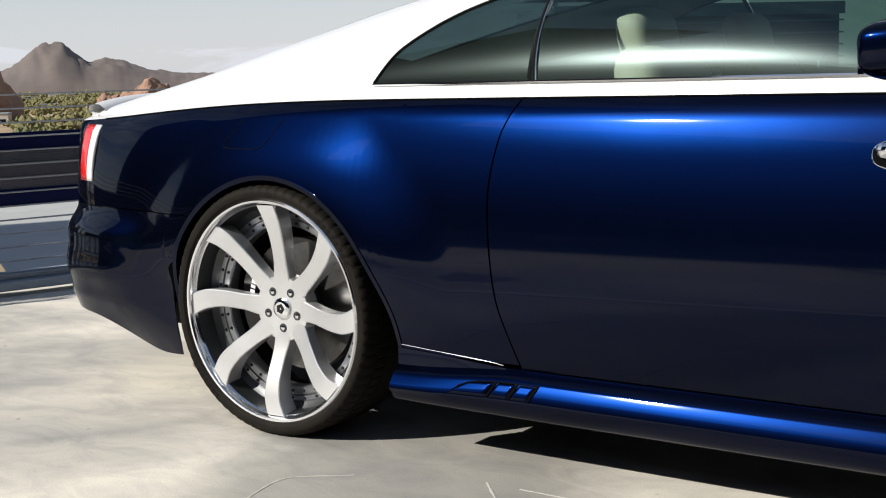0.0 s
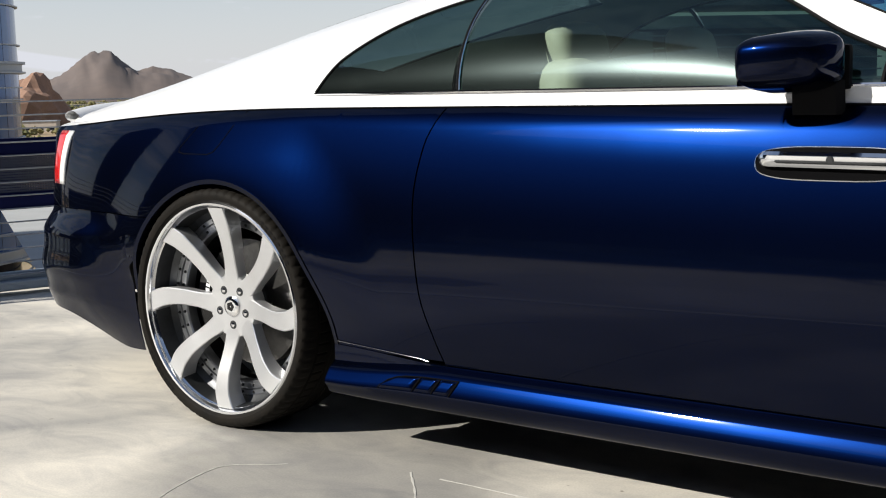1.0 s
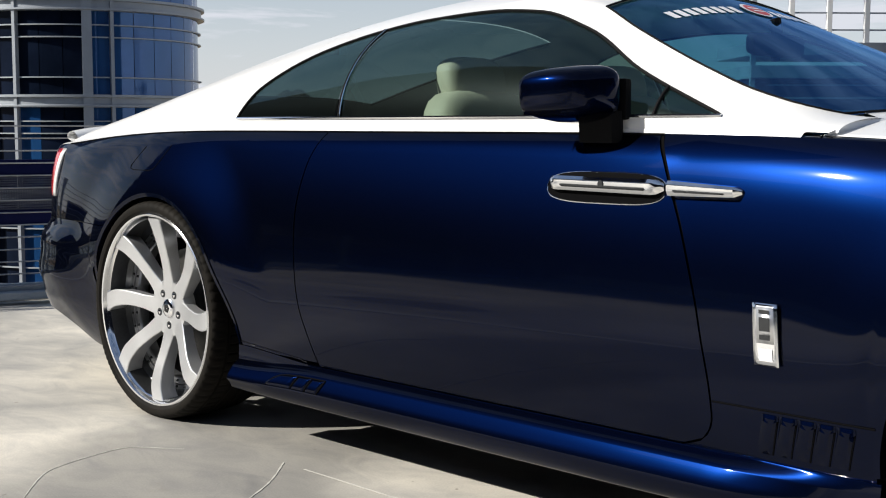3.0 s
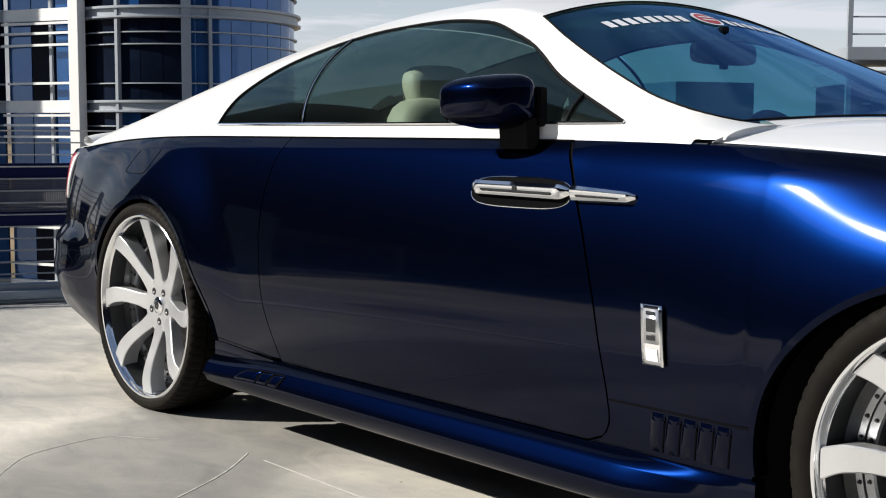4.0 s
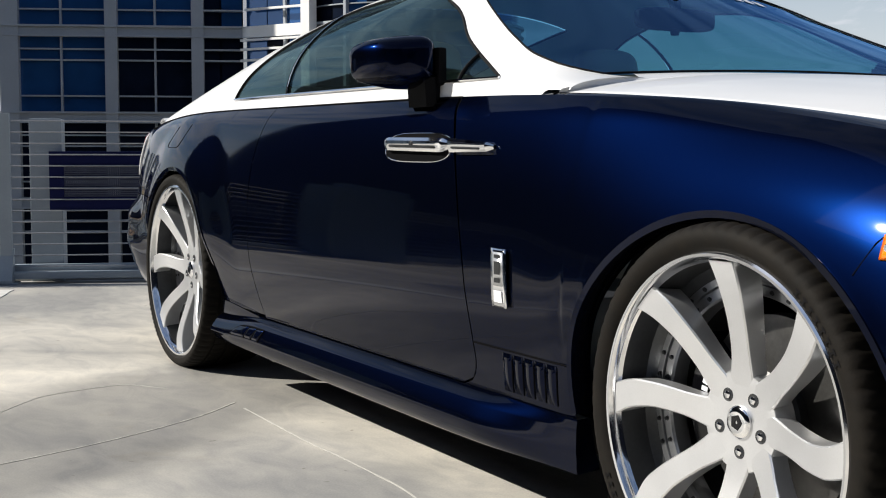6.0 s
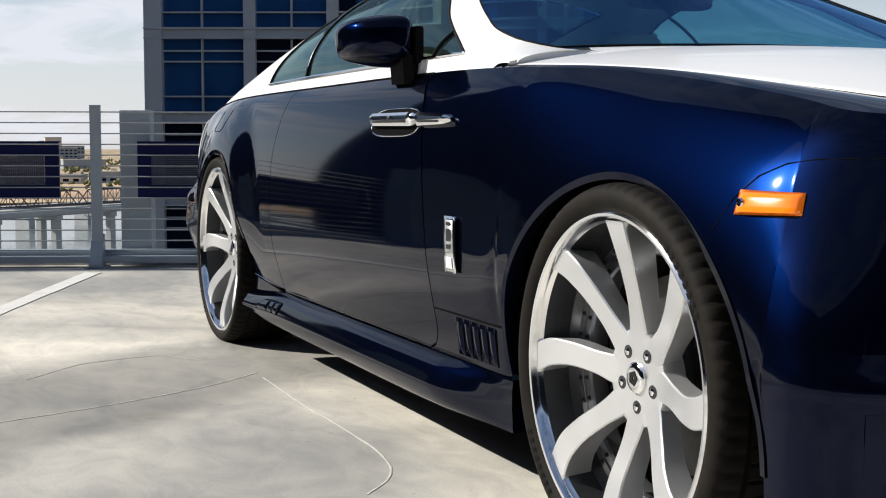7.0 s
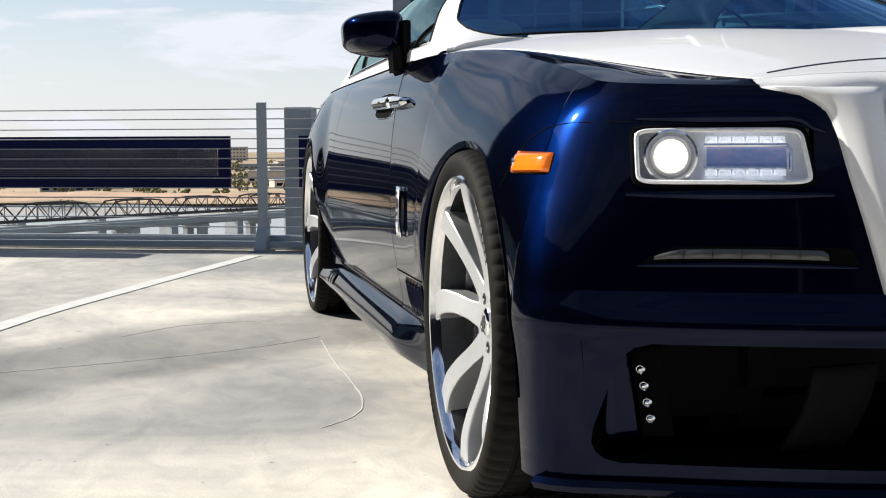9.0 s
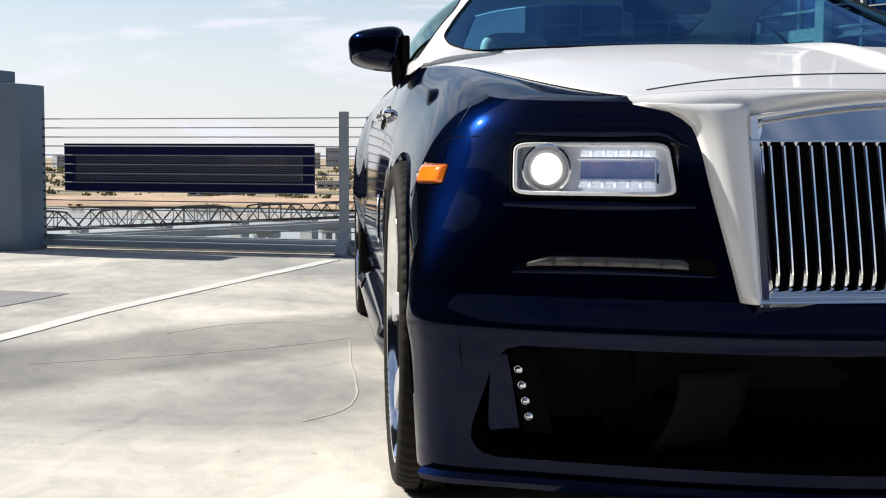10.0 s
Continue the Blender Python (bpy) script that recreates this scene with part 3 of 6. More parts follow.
    part("door_seal", tube([mirrored(skin(s_x(x), 0.288, -0.013), side) for x in np.linspace(0.86, 2.15, 20)], 0.0075, 6), GASKET, door)
    doors.append(door)

    # front fender: behind the arch down to the sill, and over the arch
    cx, a, tp = FRONT_ARCH

    def fend(c, t):
        if c[0] == "e":
            z = lerp(0.175, top_x(2.60), t**0.9)
            xb = door_b(max(z, 0.292)) + 0.0025 if z > 0.285 else 2.15
            x = lerp(xb, 2.60, c[1])
            return skin(s_x(x), z + (top_x(x) - top_x(2.60)) * t**3)
        x = c[1]
        lo = arch(x, cx, a, tp)
        lo = lo if lo > 0 else 0.175
        return skin(s_x(x), lerp(lo, top_x(x), t**0.9))
    cols = [("e", u) for u in np.linspace(0, 1, 18)[:-1]] + [("x", x) for x in side_columns(2.60, 3.5465, 0.03, (cx, a))]
    wing_bm = strip(cols, 46, fend, side)
    for _ in range(10):
        bmesh.ops.smooth_vert(wing_bm, verts=[v for v in wing_bm.verts if not v.is_boundary], factor=0.5, use_axis_x=True, use_axis_y=True, use_axis_z=True)
    part("front_fender", wing_bm, BLUE, coupe)

    # rolled arch edges
    for (cx2, a2, t2), z0 in ((REAR_ARCH, 0.30), (FRONT_ARCH, 0.20)):
        pts = []
        for k in range(49):
            th = math.pi * k / 48
            x, z = cx2 - a2 * math.cos(th), 0.30 + (t2 - 0.30) * math.sin(th)
            pts.append((x, z))

        def lip(p):
            o = skin(s_x(p[0]), p[1])
            c = Vector((cx2, o.y, 0.34))
            inn = (c - o).normalized()
            return [o + Vector((0, -0.003, 0)) - inn * 0.004, o + inn * 0.010 + Vector((0, -0.001, 0)), o + inn * 0.016 + Vector((0, 0.02, 0)), o + inn * 0.010 + Vector((0, 0.05, 0)), o + Vector((0, 0.03, 0))]
        part("wheel_arch_edge", swept(pts, lip, side), BLUE, coupe)
        # dark wheel housing
        hb = bmesh.new()
        def housing(u, v):
            th = -0.12 + (math.pi + 0.24) * u
            r = 0.49
            return mirrored(Vector((cx2 - r * math.cos(th) * 0.985, lerp(-0.875, -0.50, v), 0.31 + r * math.sin(th))), side)
        add_sheet(hb, 24, 2, housing)
        add_sheet(hb, 1, 1, lambda u, v: mirrored(Vector((cx2 - 0.48 + 0.96 * u, -0.55, 0.15 + 0.72 * v)), side))
        part("wheel_housing", hb, BLACK, coupe)

    # sill skirt with a flat top ledge that catches the light
    def sill(x):
        back = smooth01(0, 0.4, 0.86 - x)
        hi = 0.294 + 0.022 * back
        low = hi - 0.008 - 0.044 * back
        f = 1 - smooth01(2.25, 2.62, x)
        yb = skin(s_x(x), hi).y
        lo = sill_low(x)
        return [Vector((x, yb + 0.03, hi - 0.004)), Vector((x, yb - 0.001, hi - 0.006)), Vector((x, yb - 0.0015, low)),
                Vector((x, yb - 0.006 * f - 0.002, low - 0.004)), Vector((x, yb - 0.017 * f - 0.003, low - 0.0135)), Vector((x, yb - 0.027 * f - 0.004, low - 0.0235)), Vector((x, yb - 0.0290 * f - 0.004, low - 0.0270)),
                Vector((x, yb - 0.0410 * f - 0.004, lerp(low, 0.286, 0.4) - 0.051)), Vector((x, yb - 0.0470 * f - 0.004, lerp(low, 0.286, 0.6) - 0.068)),
                Vector((x, yb - 0.048 * f - 0.003, hi - 0.086 - 0.026 * back)), Vector((x, yb - 0.037 * f - 0.002, lo + 0.024)), Vector((x, yb - 0.031 * f - 0.002, lo + 0.010)), Vector((x, yb - 0.018 * f, lo)), Vector((x, yb + 0.06, lo + 0.004))]
    sk = part("side_skirt", swept(list(np.linspace(0.455, 2.635, 60)), sill, side), BLUE, coupe, "blue side skirt with a stepped ledge")

    # three raised scoops at its rear end, parted by slanting dark slots
    def face(x, v, lift=0.0):
        q = sill(x)
        p = q[6].lerp(q[7], v / 0.6) if v < 0.6 else q[7].lerp(q[8], (v - 0.6) / 0.4)
        return mirrored(p + Vector((0, -0.8 * lift, 0.6 * lift)), side)
    for xa, xb in ((0.672, 0.792), (0.802, 0.858), (0.868, 0.918)):
        def scoop(u, v, xa=xa, xb=xb):
            rim = min(1, u / 0.12) * min(1, (1 - u) / 0.12) * min(1, v / 0.15) * min(1, (1 - v) / 0.15)
            return face(lerp(xa + (0.05 * (1 - v) ** 2 if xa < 0.7 else 0), xb, u) - 0.024 * v, 0.06 + 0.90 * v, 0.001 + 0.004 * rim**0.5)
        part("skirt_scoop", sheet(16, 12, scoop, flip=bool(side)), BLUE, sk, flat_deg=80)
        part("scoop_slot", tube([face(xb + 0.005 - 0.024 * v, v, 0.001) for v in (0.0, 0.3, 0.6, 0.85, 1.0)], [0.0026, 0.0036, 0.0036, 0.003, 0.002], 6), GASKET, sk)
    rim = [(0.655, 1.0), (0.664, 0.7), (0.682, 0.35), (0.71, 0.1), (0.74, 0.02), (0.80, 0.0), (0.86, 0.0), (0.925, 0.0)]
    part("scoop_rim", tube([face(x, v, 0.0005) for x, v in rim], 0.0022, 6), GASKET, sk)
    # chrome clip at the rear of the sill
    part("sill_trim", tube([mirrored(skin(s_x(x), z, 0.003), side) for x, z in ((0.47, 0.322), (0.60, 0.313), (0.72, 0.305), (0.77, 0.301), (0.80, 0.296))], 0.0010, 6), CHROME, sk)

    # louvres on the lower fender
    for k in range(5):
        x = 2.372 + 0.044 * k
        o = skin(s_x(x), 0.35)
        vb = bmesh.new()
        def louvre(u, v, x=x):
            p = skin(s_x(x + 0.036 * u - 0.020 * v), 0.390 - 0.085 * v)
            h = 0.008 * (1 - (1 - u) ** 2) * (1 - v**4) if u < 0.999 else 0.0
            return mirrored(p + Vector((0, -0.001 - h, 0)), side)
        add_sheet(vb, 6, 8, louvre, flip=bool(side))
        part("fender_louvre", vb, BLUE, coupe)
        def lip_(u, v, x=x):
            p = skin(s_x(x - 0.001 + 0.040 * u), 0.398 - (0.009 + 0.006 * math.sin(math.pi * u)) * v)
            return mirrored(p + Vector((0, -0.0005 - 0.0065 * v * min(1, 6 * u) * min(1, 6 * (1 - u)), -0.003 * v)), side)
        part("louvre_lip", sheet(8, 4, lip_, flip=bool(side)), BLUE, coupe, flat_deg=80)
        part("louvre_slot", tube([mirrored(skin(s_x(x + 0.038 - 0.020 * v), 0.388 - 0.083 * v, 0.0005), side) for v in (0, 0.35, 0.7, 1)], 0.0013, 6), GASKET, coupe)
    # joints
    part("fender_seam", seam_on_skin([(lerp(2.247, 2.63, t), 0.406) for t in np.linspace(0, 1, 14)], 0.0022, 0, side), GASKET, coupe)
    pts = [(3.40, 0.672), (3.43, 0.725), (3.47, 0.762), (3.52, 0.782), (3.58, 0.789), (3.63, 0.790), (3.67, 0.790), (3.70, 0.789)]
    part("bumper_seam", tube([mirrored(skin(s_x(x), z, -0.0002), side) for x, z in pts], 0.0014, 6), GASKET, coupe)
    # fuel flap outline, near side only
    if side == 0:
        fl = [(-0.085, 0.990), (-0.125, 0.94), (-0.180, 0.878), (-0.178, 0.866), (-0.150, 0.861), (-0.035, 0.861), (-0.010, 0.868), (0.010, 0.890), (0.045, 0.945), (0.075, 0.992)]
        part("fuel_flap_joint", seam_on_skin(fl, 0.0016, 0.0002, 0), GASKET, qp)

    # side marker lamp
    sa, sb = s_x(3.442), s_x(3.572)
    mk = part("side_marker", strip(list(np.linspace(0, 1, 13)), 8, lambda u, t: skin(lerp(sa, sb, u), lerp(0.700 + 0.003 * u, 0.740 - 0.002 * u, t), 0.002 + 0.011 * (1 - (2 * t - 1) ** 6) * (1 - abs(2 * u - 1) ** 8)), side), AMBER, coupe, "amber side marker lamp")
    thick(mk, 0.004)
    o = skin(lerp(sa, sb, 0.14), 0.720, 0.013)
    part("marker_bulb", lathe([(0.0, 0.003), (0.006, 0.003), (0.008, 0.0)], 14, Matrix.Translation(mirrored(o, side)) @ pose(0, 0, 0, 90 if side == 0 else -90)), CHROME, mk)

    # door handle: recess, chrome bar, and its fixed end on the fender
    rec = bmesh.new()
    def rim(th, k, dx=0.0, dz=0.0):
        cx3, cz3 = 1.925, 0.869
        x = cx3 + (0.175 + dx) * (abs(math.cos(th)) ** 0.55) * (1 if math.cos(th) > 0 else -1)
        z = cz3 + (0.037 + dz) * (abs(math.sin(th)) ** 0.7) * (1 if math.sin(th) > 0 else -1)
        return mirrored(skin(s_x(x), z, k), side)
    # flat black oval on the skin, painted for the shade inside the recess
    def bowl(u, v):
        th = 2 * math.pi * u
        cx3, cz3 = 1.925, 0.869
        p = rim(th, 0.0008)
        c = mirrored(skin(s_x(cx3), cz3, 0.0012), side)
        return p.lerp(c, v)
    add_sheet(rec, 48, 4, bowl, flip=bool(side), close_u=True)
    bmesh.ops.remove_doubles(rec, verts=rec.verts, dist=1e-5)
    hr = part("handle_recess", rec, GASKET, door)
    part("handle_recess_rim", tube([rim(2 * math.pi * k / 48, 0.001) for k in range(48)], 0.0014, 6, True), CHROME, door)
    def bar(x0, x1, zc0, zc1, hh0, hh1, proud):
        def prof(x):
            t = (x - x0) / (x1 - x0)
            zc, hh = lerp(zc0, zc1, t), lerp(hh0, hh1, t)
            end = 1 - 0.75 * (max(0, abs(2 * t - 1) - 0.84) / 0.16) ** 2
            hh *= end**0.6
            p = skin(s_x(x), zc)
            return [p + Vector((0, 0.004, hh)), p + Vector((0, -proud * end * 0.7, hh)), p + Vector((0, -proud * end, hh * 0.55)), p + Vector((0, -proud * end, -hh * 0.2)), p + Vector((0, -proud * 0.75 * end, -hh)), p + Vector((0, 0.004, -hh))]
        return prof
    dh = part("door_handle", swept(list(np.linspace(1.757, 2.096, 24)), bar(1.757, 2.096, 0.879, 0.876, 0.017, 0.018, 0.026), side), CHROME, door, "chrome door handle bar")
    part("handle_lock", lathe([(0, 0.002), (0.007, 0.002), (0.009, 0)], 14, Matrix.Translation(mirrored(skin(s_x(1.93), 0.879, 0.027), side)) @ pose(0, 0, 0, 90 if side == 0 else -90)), DARKMETAL, dh)
    part("handle_inlay", swept(list(np.linspace(1.775, 2.085, 10)), bar(1.775, 2.085, 0.874, 0.871, 0.005, 0.005, 0.0275), side), DARKMETAL, dh)
    part("handle_end", swept(list(np.linspace(2.100, 2.300, 16)), bar(2.100, 2.300, 0.876, 0.872, 0.018, 0.011, 0.024), side), CHROME, coupe, "chrome trim bar continuing the door handle")
    part("handle_end_inlay", swept(list(np.linspace(2.11, 2.285, 8)), bar(2.11, 2.285, 0.870, 0.868, 0.004, 0.003, 0.0255), side), DARKMETAL, coupe)

    # upright fender badge: a plain plate with plain shapes
    bx = bmesh.new()
    def plate(u, v):
        return mirrored(skin(s_x(lerp(2.355, 2.413, u) + 0.010 * (1 - v)), lerp(0.508, 0.641, v), 0.004), side)
    add_sheet(bx, 6, 10, plate, flip=bool(side))
    bd = thick(part("fender_badge", bx, CHROME, coupe, "upright chrome badge plate"), 0.006, 1)
    def badge_rect(u0, u1, v0, v1, out):
        b2 = bmesh.new()
        add_sheet(b2, 2, 2, lambda u, v: mirrored(skin(s_x(lerp(2.355, 2.413, lerp(u0, u1, u)) + 0.010 * (1 - lerp(v0, v1, v))), lerp(0.508, 0.641, lerp(v0, v1, v)), out), side), flip=bool(side))
        return b2
    thick(part("badge_inset", badge_rect(0.14, 0.86, 0.36, 0.94, 0.0105), BRUSHED, bd), 0.001)
    for v0, v1 in ((0.42, 0.50), (0.56, 0.78), (0.84, 0.90)):
        part("badge_relief", badge_rect(0.28, 0.72, v0, v1, 0.0125), DARKMETAL, bd)
    part("badge_lamp", badge_rect(0.22, 0.78, 0.08, 0.28, 0.0118), CLEARPLASTIC, bd)

    # fender crown between the side and the bonnet
    cols = list(np.linspace(0, 1, 60))
    sA, sM, sB = s_x(2.05), s_x(3.25), s_y(-0.61)
    def crown(c, t):
        if c < 0.55:
            s = lerp(sA, sM, c / 0.55)
            e = hood_edge(max(2.40, _px(s)))
            e.x = _px(s)
            if _px(s) < 2.40:
                k = smooth01(2.08, 2.42, _px(s))
                e = skin(s, top_s(s), -0.004).lerp(Vector((_px(s), -0.872, e.z)), k)
        else:
            u = (c - 0.55) / 0.45
            s = lerp(sM, sB, u)
            e = hood_edge(lerp(3.25, 3.70, u**0.8))
        o = skin(s, top_s(s))
        p = o.lerp(e, t)
        p.z += 0.007 * math.sin(math.pi * t) * smooth01(0.1, 0.5, c) * (1 - smooth01(0.75, 1.0, c))
        return p
    part("fender_crown", strip(cols, 12, crown, side), BLUE, coupe)
    part("bonnet_joint", tube([mirrored(hood_edge(x) + Vector((0, 0.0, 0.001)), side) for x in np.linspace(2.42, 3.70, 60)], 0.0008, 6), GASKET, coupe)

# ---- bonnet and cowl
NOSE = lambda t: 3.785 - 0.085 * abs(t) ** 2.5


def bonnet(u, v):
    t = 2 * u - 1
    x_front = NOSE(t)
    x = lerp(2.43 + 0.10 * (1 - t * t) ** 0.5 * 0.5, x_front, v)
    y = -hood_y(x) * t * (-1) * -1
    return Vector((x, y, hood_z(x, y)))
bon = part("bonnet", sheet(56, 50, bonnet, flip=True), WHITE, coupe, "pearl white bonnet panel")
thick(bon, 0.006)
part("bonnet_front_joint", tube([Vector((3.60 + 0.06 * (y / 0.55) ** 2, y, hood_z(3.60 + 0.06 * (y / 0.55) ** 2, y) + 0.0006)) for y in np.linspace(-0.55, 0.55, 40)], 0.0018, 6), SLATGREY, bon)

# ---- front fascia
ZL = [0.165, 0.185, 0.205, 0.212, 0.224, 0.240, 0.265, 0.30, 0.33, 0.358, 0.380, 0.397, 0.410, 0.418, 0.432, 0.445, 0.46, 0.48, 0.505]
ZU = [0.505, 0.53, 0.55, 0.572, 0.606, 0.64, 0.665, 0.684, 0.720, 0.778, 0.80, 0.812, 0.826]
silver_y = curve((0.50, -0.425), (0.56, -0.44), (0.69, -0.475), (0.80, -0.507), (0.825, -0.535), (0.837, -0.562), (0.846, -0.61))
S0 = s_x(3.545)
for side in (0, 1):
    cl = [S0 + (s_y(-0.868) - S0) * k / 6 for k in range(7)] + [s_y(y) for y in np.linspace(-0.868, -0.50, 14)[1:]] + [s_y(y) for y in np.linspace(-0.50, 0.0, 14)[1:]]
    fb = bmesh.new()

    def leaned(s, z):
        y = _py(s)
        if y > -0.30 or s <= S0:
            return s
        u = smooth01(0.20, 0.418, min(z, 0.418)) * (1 - smooth01(0.418, 0.50, z))
        w = min(1, (s - S0) / (s_y(-0.868) - S0)) * min(1, (-0.30 - y) / 0.568)
        r, bend_ = 0.055, 0.0
        if 0.205 <= z <= 0.205 + r:
            bend_ = r * (1 - math.sqrt(max(0, 1 - ((0.205 + r - z) / r) ** 2)))
        elif 0.418 - r <= z <= 0.418:
            bend_ = r * (1 - math.sqrt(max(0, 1 - ((z - 0.418 + r) / r) ** 2)))
        elif z < 0.205:
            bend_ = r * max(0, (z - 0.165) / 0.04)
        elif z > 0.418:
            bend_ = r * max(0, (0.46 - z) / 0.042)
        return s + (0.055 * u + bend_) * w
    rows = [[fb.verts.new(mirrored(skin(leaned(s, z), z), side)) for z in ZL] for s in cl]
    for i in range(len(cl) - 1):
        for j in range(len(ZL) - 1):
            ym, zm = _py((cl[i] + cl[i + 1]) / 2), (ZL[j] + ZL[j + 1]) / 2
            if ym > -0.868 and 0.205 < zm < 0.418:
                continue
            q = [rows[i][j], rows[i + 1][j], rows[i + 1][j + 1], rows[i][j + 1]]
            fb.faces.new(q if side == 0 else q[::-1])
    lf = part("front_bumper", fb, BLUE, coupe, "dark blue front bumper with a wide lower intake")
    cu = [S0 + (s_y(-0.812) - S0) * k / 8 for k in range(9)] + [s_y(y) for y in np.linspace(-0.812, -0.53, 12)[1:]]
    fb = bmesh.new()
    zt = lambda s: top_s(s)
    rows = []
    for s in cu:
        rows.append([fb.verts.new(mirrored(skin(s, z), side)) for z in ZU] + [fb.verts.new(mirrored(skin(s, lerp(0.826, zt(s), k)), side)) for k in (0.35, 0.7, 1.0)])
    for k in range(1, 5):
        col = []
        for z in ZU + [lerp(0.826, zt(s_y(-0.53)), q) for q in (0.35, 0.7, 1.0)]:
            y = lerp(-0.53, max(silver_y(z), -0.5299), k / 4)
            col.append(fb.verts.new(mirrored(skin(s_y(y), z), side)))
        rows.append(col)
    for i in range(len(rows) - 1):
        for j in range(len(rows[0]) - 1):
            ym = _py((cu[i] + cu[i + 1]) / 2) if i + 1 < len(cu) else -0.5
            zm = (ZU[j] + ZU[j + 1]) / 2 if j + 1 < len(ZU) else 0.85
            if -0.812 < ym < -0.53 and 0.684 < zm < 0.778:
                continue
            q = [rows[i][j], rows[i + 1][j], rows[i + 1][j + 1], rows[i][j + 1]]
            fb.faces.new(q if side == 0 else q[::-1])
    bmesh.ops.remove_doubles(fb, verts=fb.verts, dist=1e-5)
    part("front_fascia", fb, BLUE, coupe)

    # white surround that runs down beside the radiator grille
    def surround(z, t):
        o = skin(s_y(silver_y(z)), z, 0.001)
        xg = 3.869 - (z - 0.513) * 0.26
        e = Vector((xg + 0.005, -0.400, z))
        p = o.lerp(e, t)
        p.x += 0.020 * math.sin(math.pi * t)
        return p
    sb = bmesh.new()
    zs = list(np.linspace(0.505, 0.846, 26))
    rr = [[sb.verts.new(mirrored(surround(z, j / 8), side)) for j in range(9)] for z in zs]
    for p, q in zip(rr, rr[1:]):
        for j in range(8):
            f = [p[j], p[j + 1], q[j + 1], q[j]]
            sb.faces.new(f if side == 0 else f[::-1])
    thick(part("grille_surround", sb, WHITE, coupe, "pearl white strip beside the grille"), 0.006)

    # head lamp
    def front(y, z, out=0.0):
        return mirrored(skin(s_y(y), z, out), side)
    hb = bmesh.new()
    loop = [(-0.805, 0.684), (-0.812, 0.778), (-0.548, 0.778), (-0.530, 0.684)]
    for a, b in zip(loop, loop[1:] + loop[:1]):
        add_sheet(hb, 8, 2, lambda u, v: front(lerp(a[0], b[0], u), lerp(a[1], b[1], u), -0.045 * v))
    add_sheet(hb, 12, 6, lambda u, v: front(lerp(-0.812, -0.530, u), lerp(0.684, 0.778, v), -0.045))
    lamp = part("headlamp", hb, CLEARPLASTIC, coupe, "rectangular headlamp with a lit projector lens")
    def squircle(k, m, gx=0.0, gz=0.0):
        th = 2 * math.pi * k / m
        c, s_ = math.cos(th), math.sin(th)
        z = 0.731 + (0.047 + gz) * (1 if s_ > 0 else -1) * abs(s_) ** 0.20
        lean = (0.778 - z) / 0.094
        y0, y1 = -0.812 + 0.007 * lean - gx, -0.548 + 0.018 * lean + gx
        y = (y0 + y1) / 2 + (y1 - y0) / 2 * (1 if c > 0 else -1) * abs(c) ** 0.20
        return y, z
    part("lamp_bezel", tube([front(*squircle(k, 64, -0.003, -0.003), 0.001) for k in range(64)], 0.0042, 8, True), CLEARPLASTIC, lamp, "pale clear-edged lamp bezel")
    part("lamp_gasket", tube([front(*squircle(k, 64, 0.004, 0.003), 0.0) for k in range(64)], 0.0042, 6, True), GASKET, lamp)
    ax = (skin(s_y(-0.75), 0.73, 0.05) - skin(s_y(-0.75), 0.73, 0.0)).normalized()
    ax_out, ax = ax, mirrored(ax, side)
    turn = ax.to_track_quat("Z", "Y").to_matrix().to_4x4()
    o = front(-0.752, 0.731, -0.012)
    mz = Matrix.Translation(o) @ turn
    part("projector_ring", lathe([(0.034, -0.03), (0.0435, 0.003), (0.0455, 0.006), (0.042, 0.007), (0.038, 0.000), (0.034, -0.004)], 40, mz), CHROME, lamp)
    part("projector_lens", lathe([(0.036, -0.006), (0.035, 0.0), (0.031, 0.004), (0.0, 0.005)], 36, mz), CLEARPLASTIC, lamp)
    part("projector_core", lathe([(0.0290, 0.0035), (0.0275, 0.0065), (0.020, 0.0100), (0.010, 0.0120), (0.0, 0.0125)], 36, mz), LENSGLOW, lamp, "glowing warm white projector lens")
    part("lamp_reflector", sheet(6, 3, lambda u, v: front(lerp(-0.695, -0.570, u), lerp(0.714, 0.748, v), -0.020), flip=bool(side)), IRIS, lamp)
    for k in range(6):
        y0 = -0.697 + 0.0215 * k
        for z0, z1 in ((0.753, 0.764), (0.698, 0.708)):
            bb = bmesh.new()
            pts = [front(y0, z0, -0.012), front(y0 + 0.017, z0, -0.012), front(y0 + 0.015, z1, -0.016), front(y0 + 0.002, z1, -0.016)]
            bk = [front(y0, z0, -0.03), front(y0 + 0.019, z0, -0.03), front(y0 + 0.019, z1, -0.03), front(y0, z1, -0.03)]
            v1, v2 = [bb.verts.new(p) for p in pts], [bb.verts.new(p) for p in bk]
            tip = bb.verts.new(sum(pts, Vector()) / 4 + mirrored(ax_out * 0.006, side))
            for i in range(4):
                bb.faces.new((v1[i], v1[(i + 1) % 4], tip))
                bb.faces.new((v1[i], v2[i], v2[(i + 1) % 4], v1[(i + 1) % 4]))
            part("led_segment", bb, LEDGLOW, lamp, smooth=False)
    part("led_bar", tube([front(y, 0.7495, -0.015) for y in np.linspace(-0.70, -0.570, 8)] + [front(-0.564, z, -0.015) for z in (0.742, 0.72, 0.705)], 0.0035, 6), CHROME, lamp)
    part("led_bar", tube([front(y, 0.7115, -0.015) for y in np.linspace(-0.70, -0.570, 8)], 0.0028, 6), CHROME, lamp)
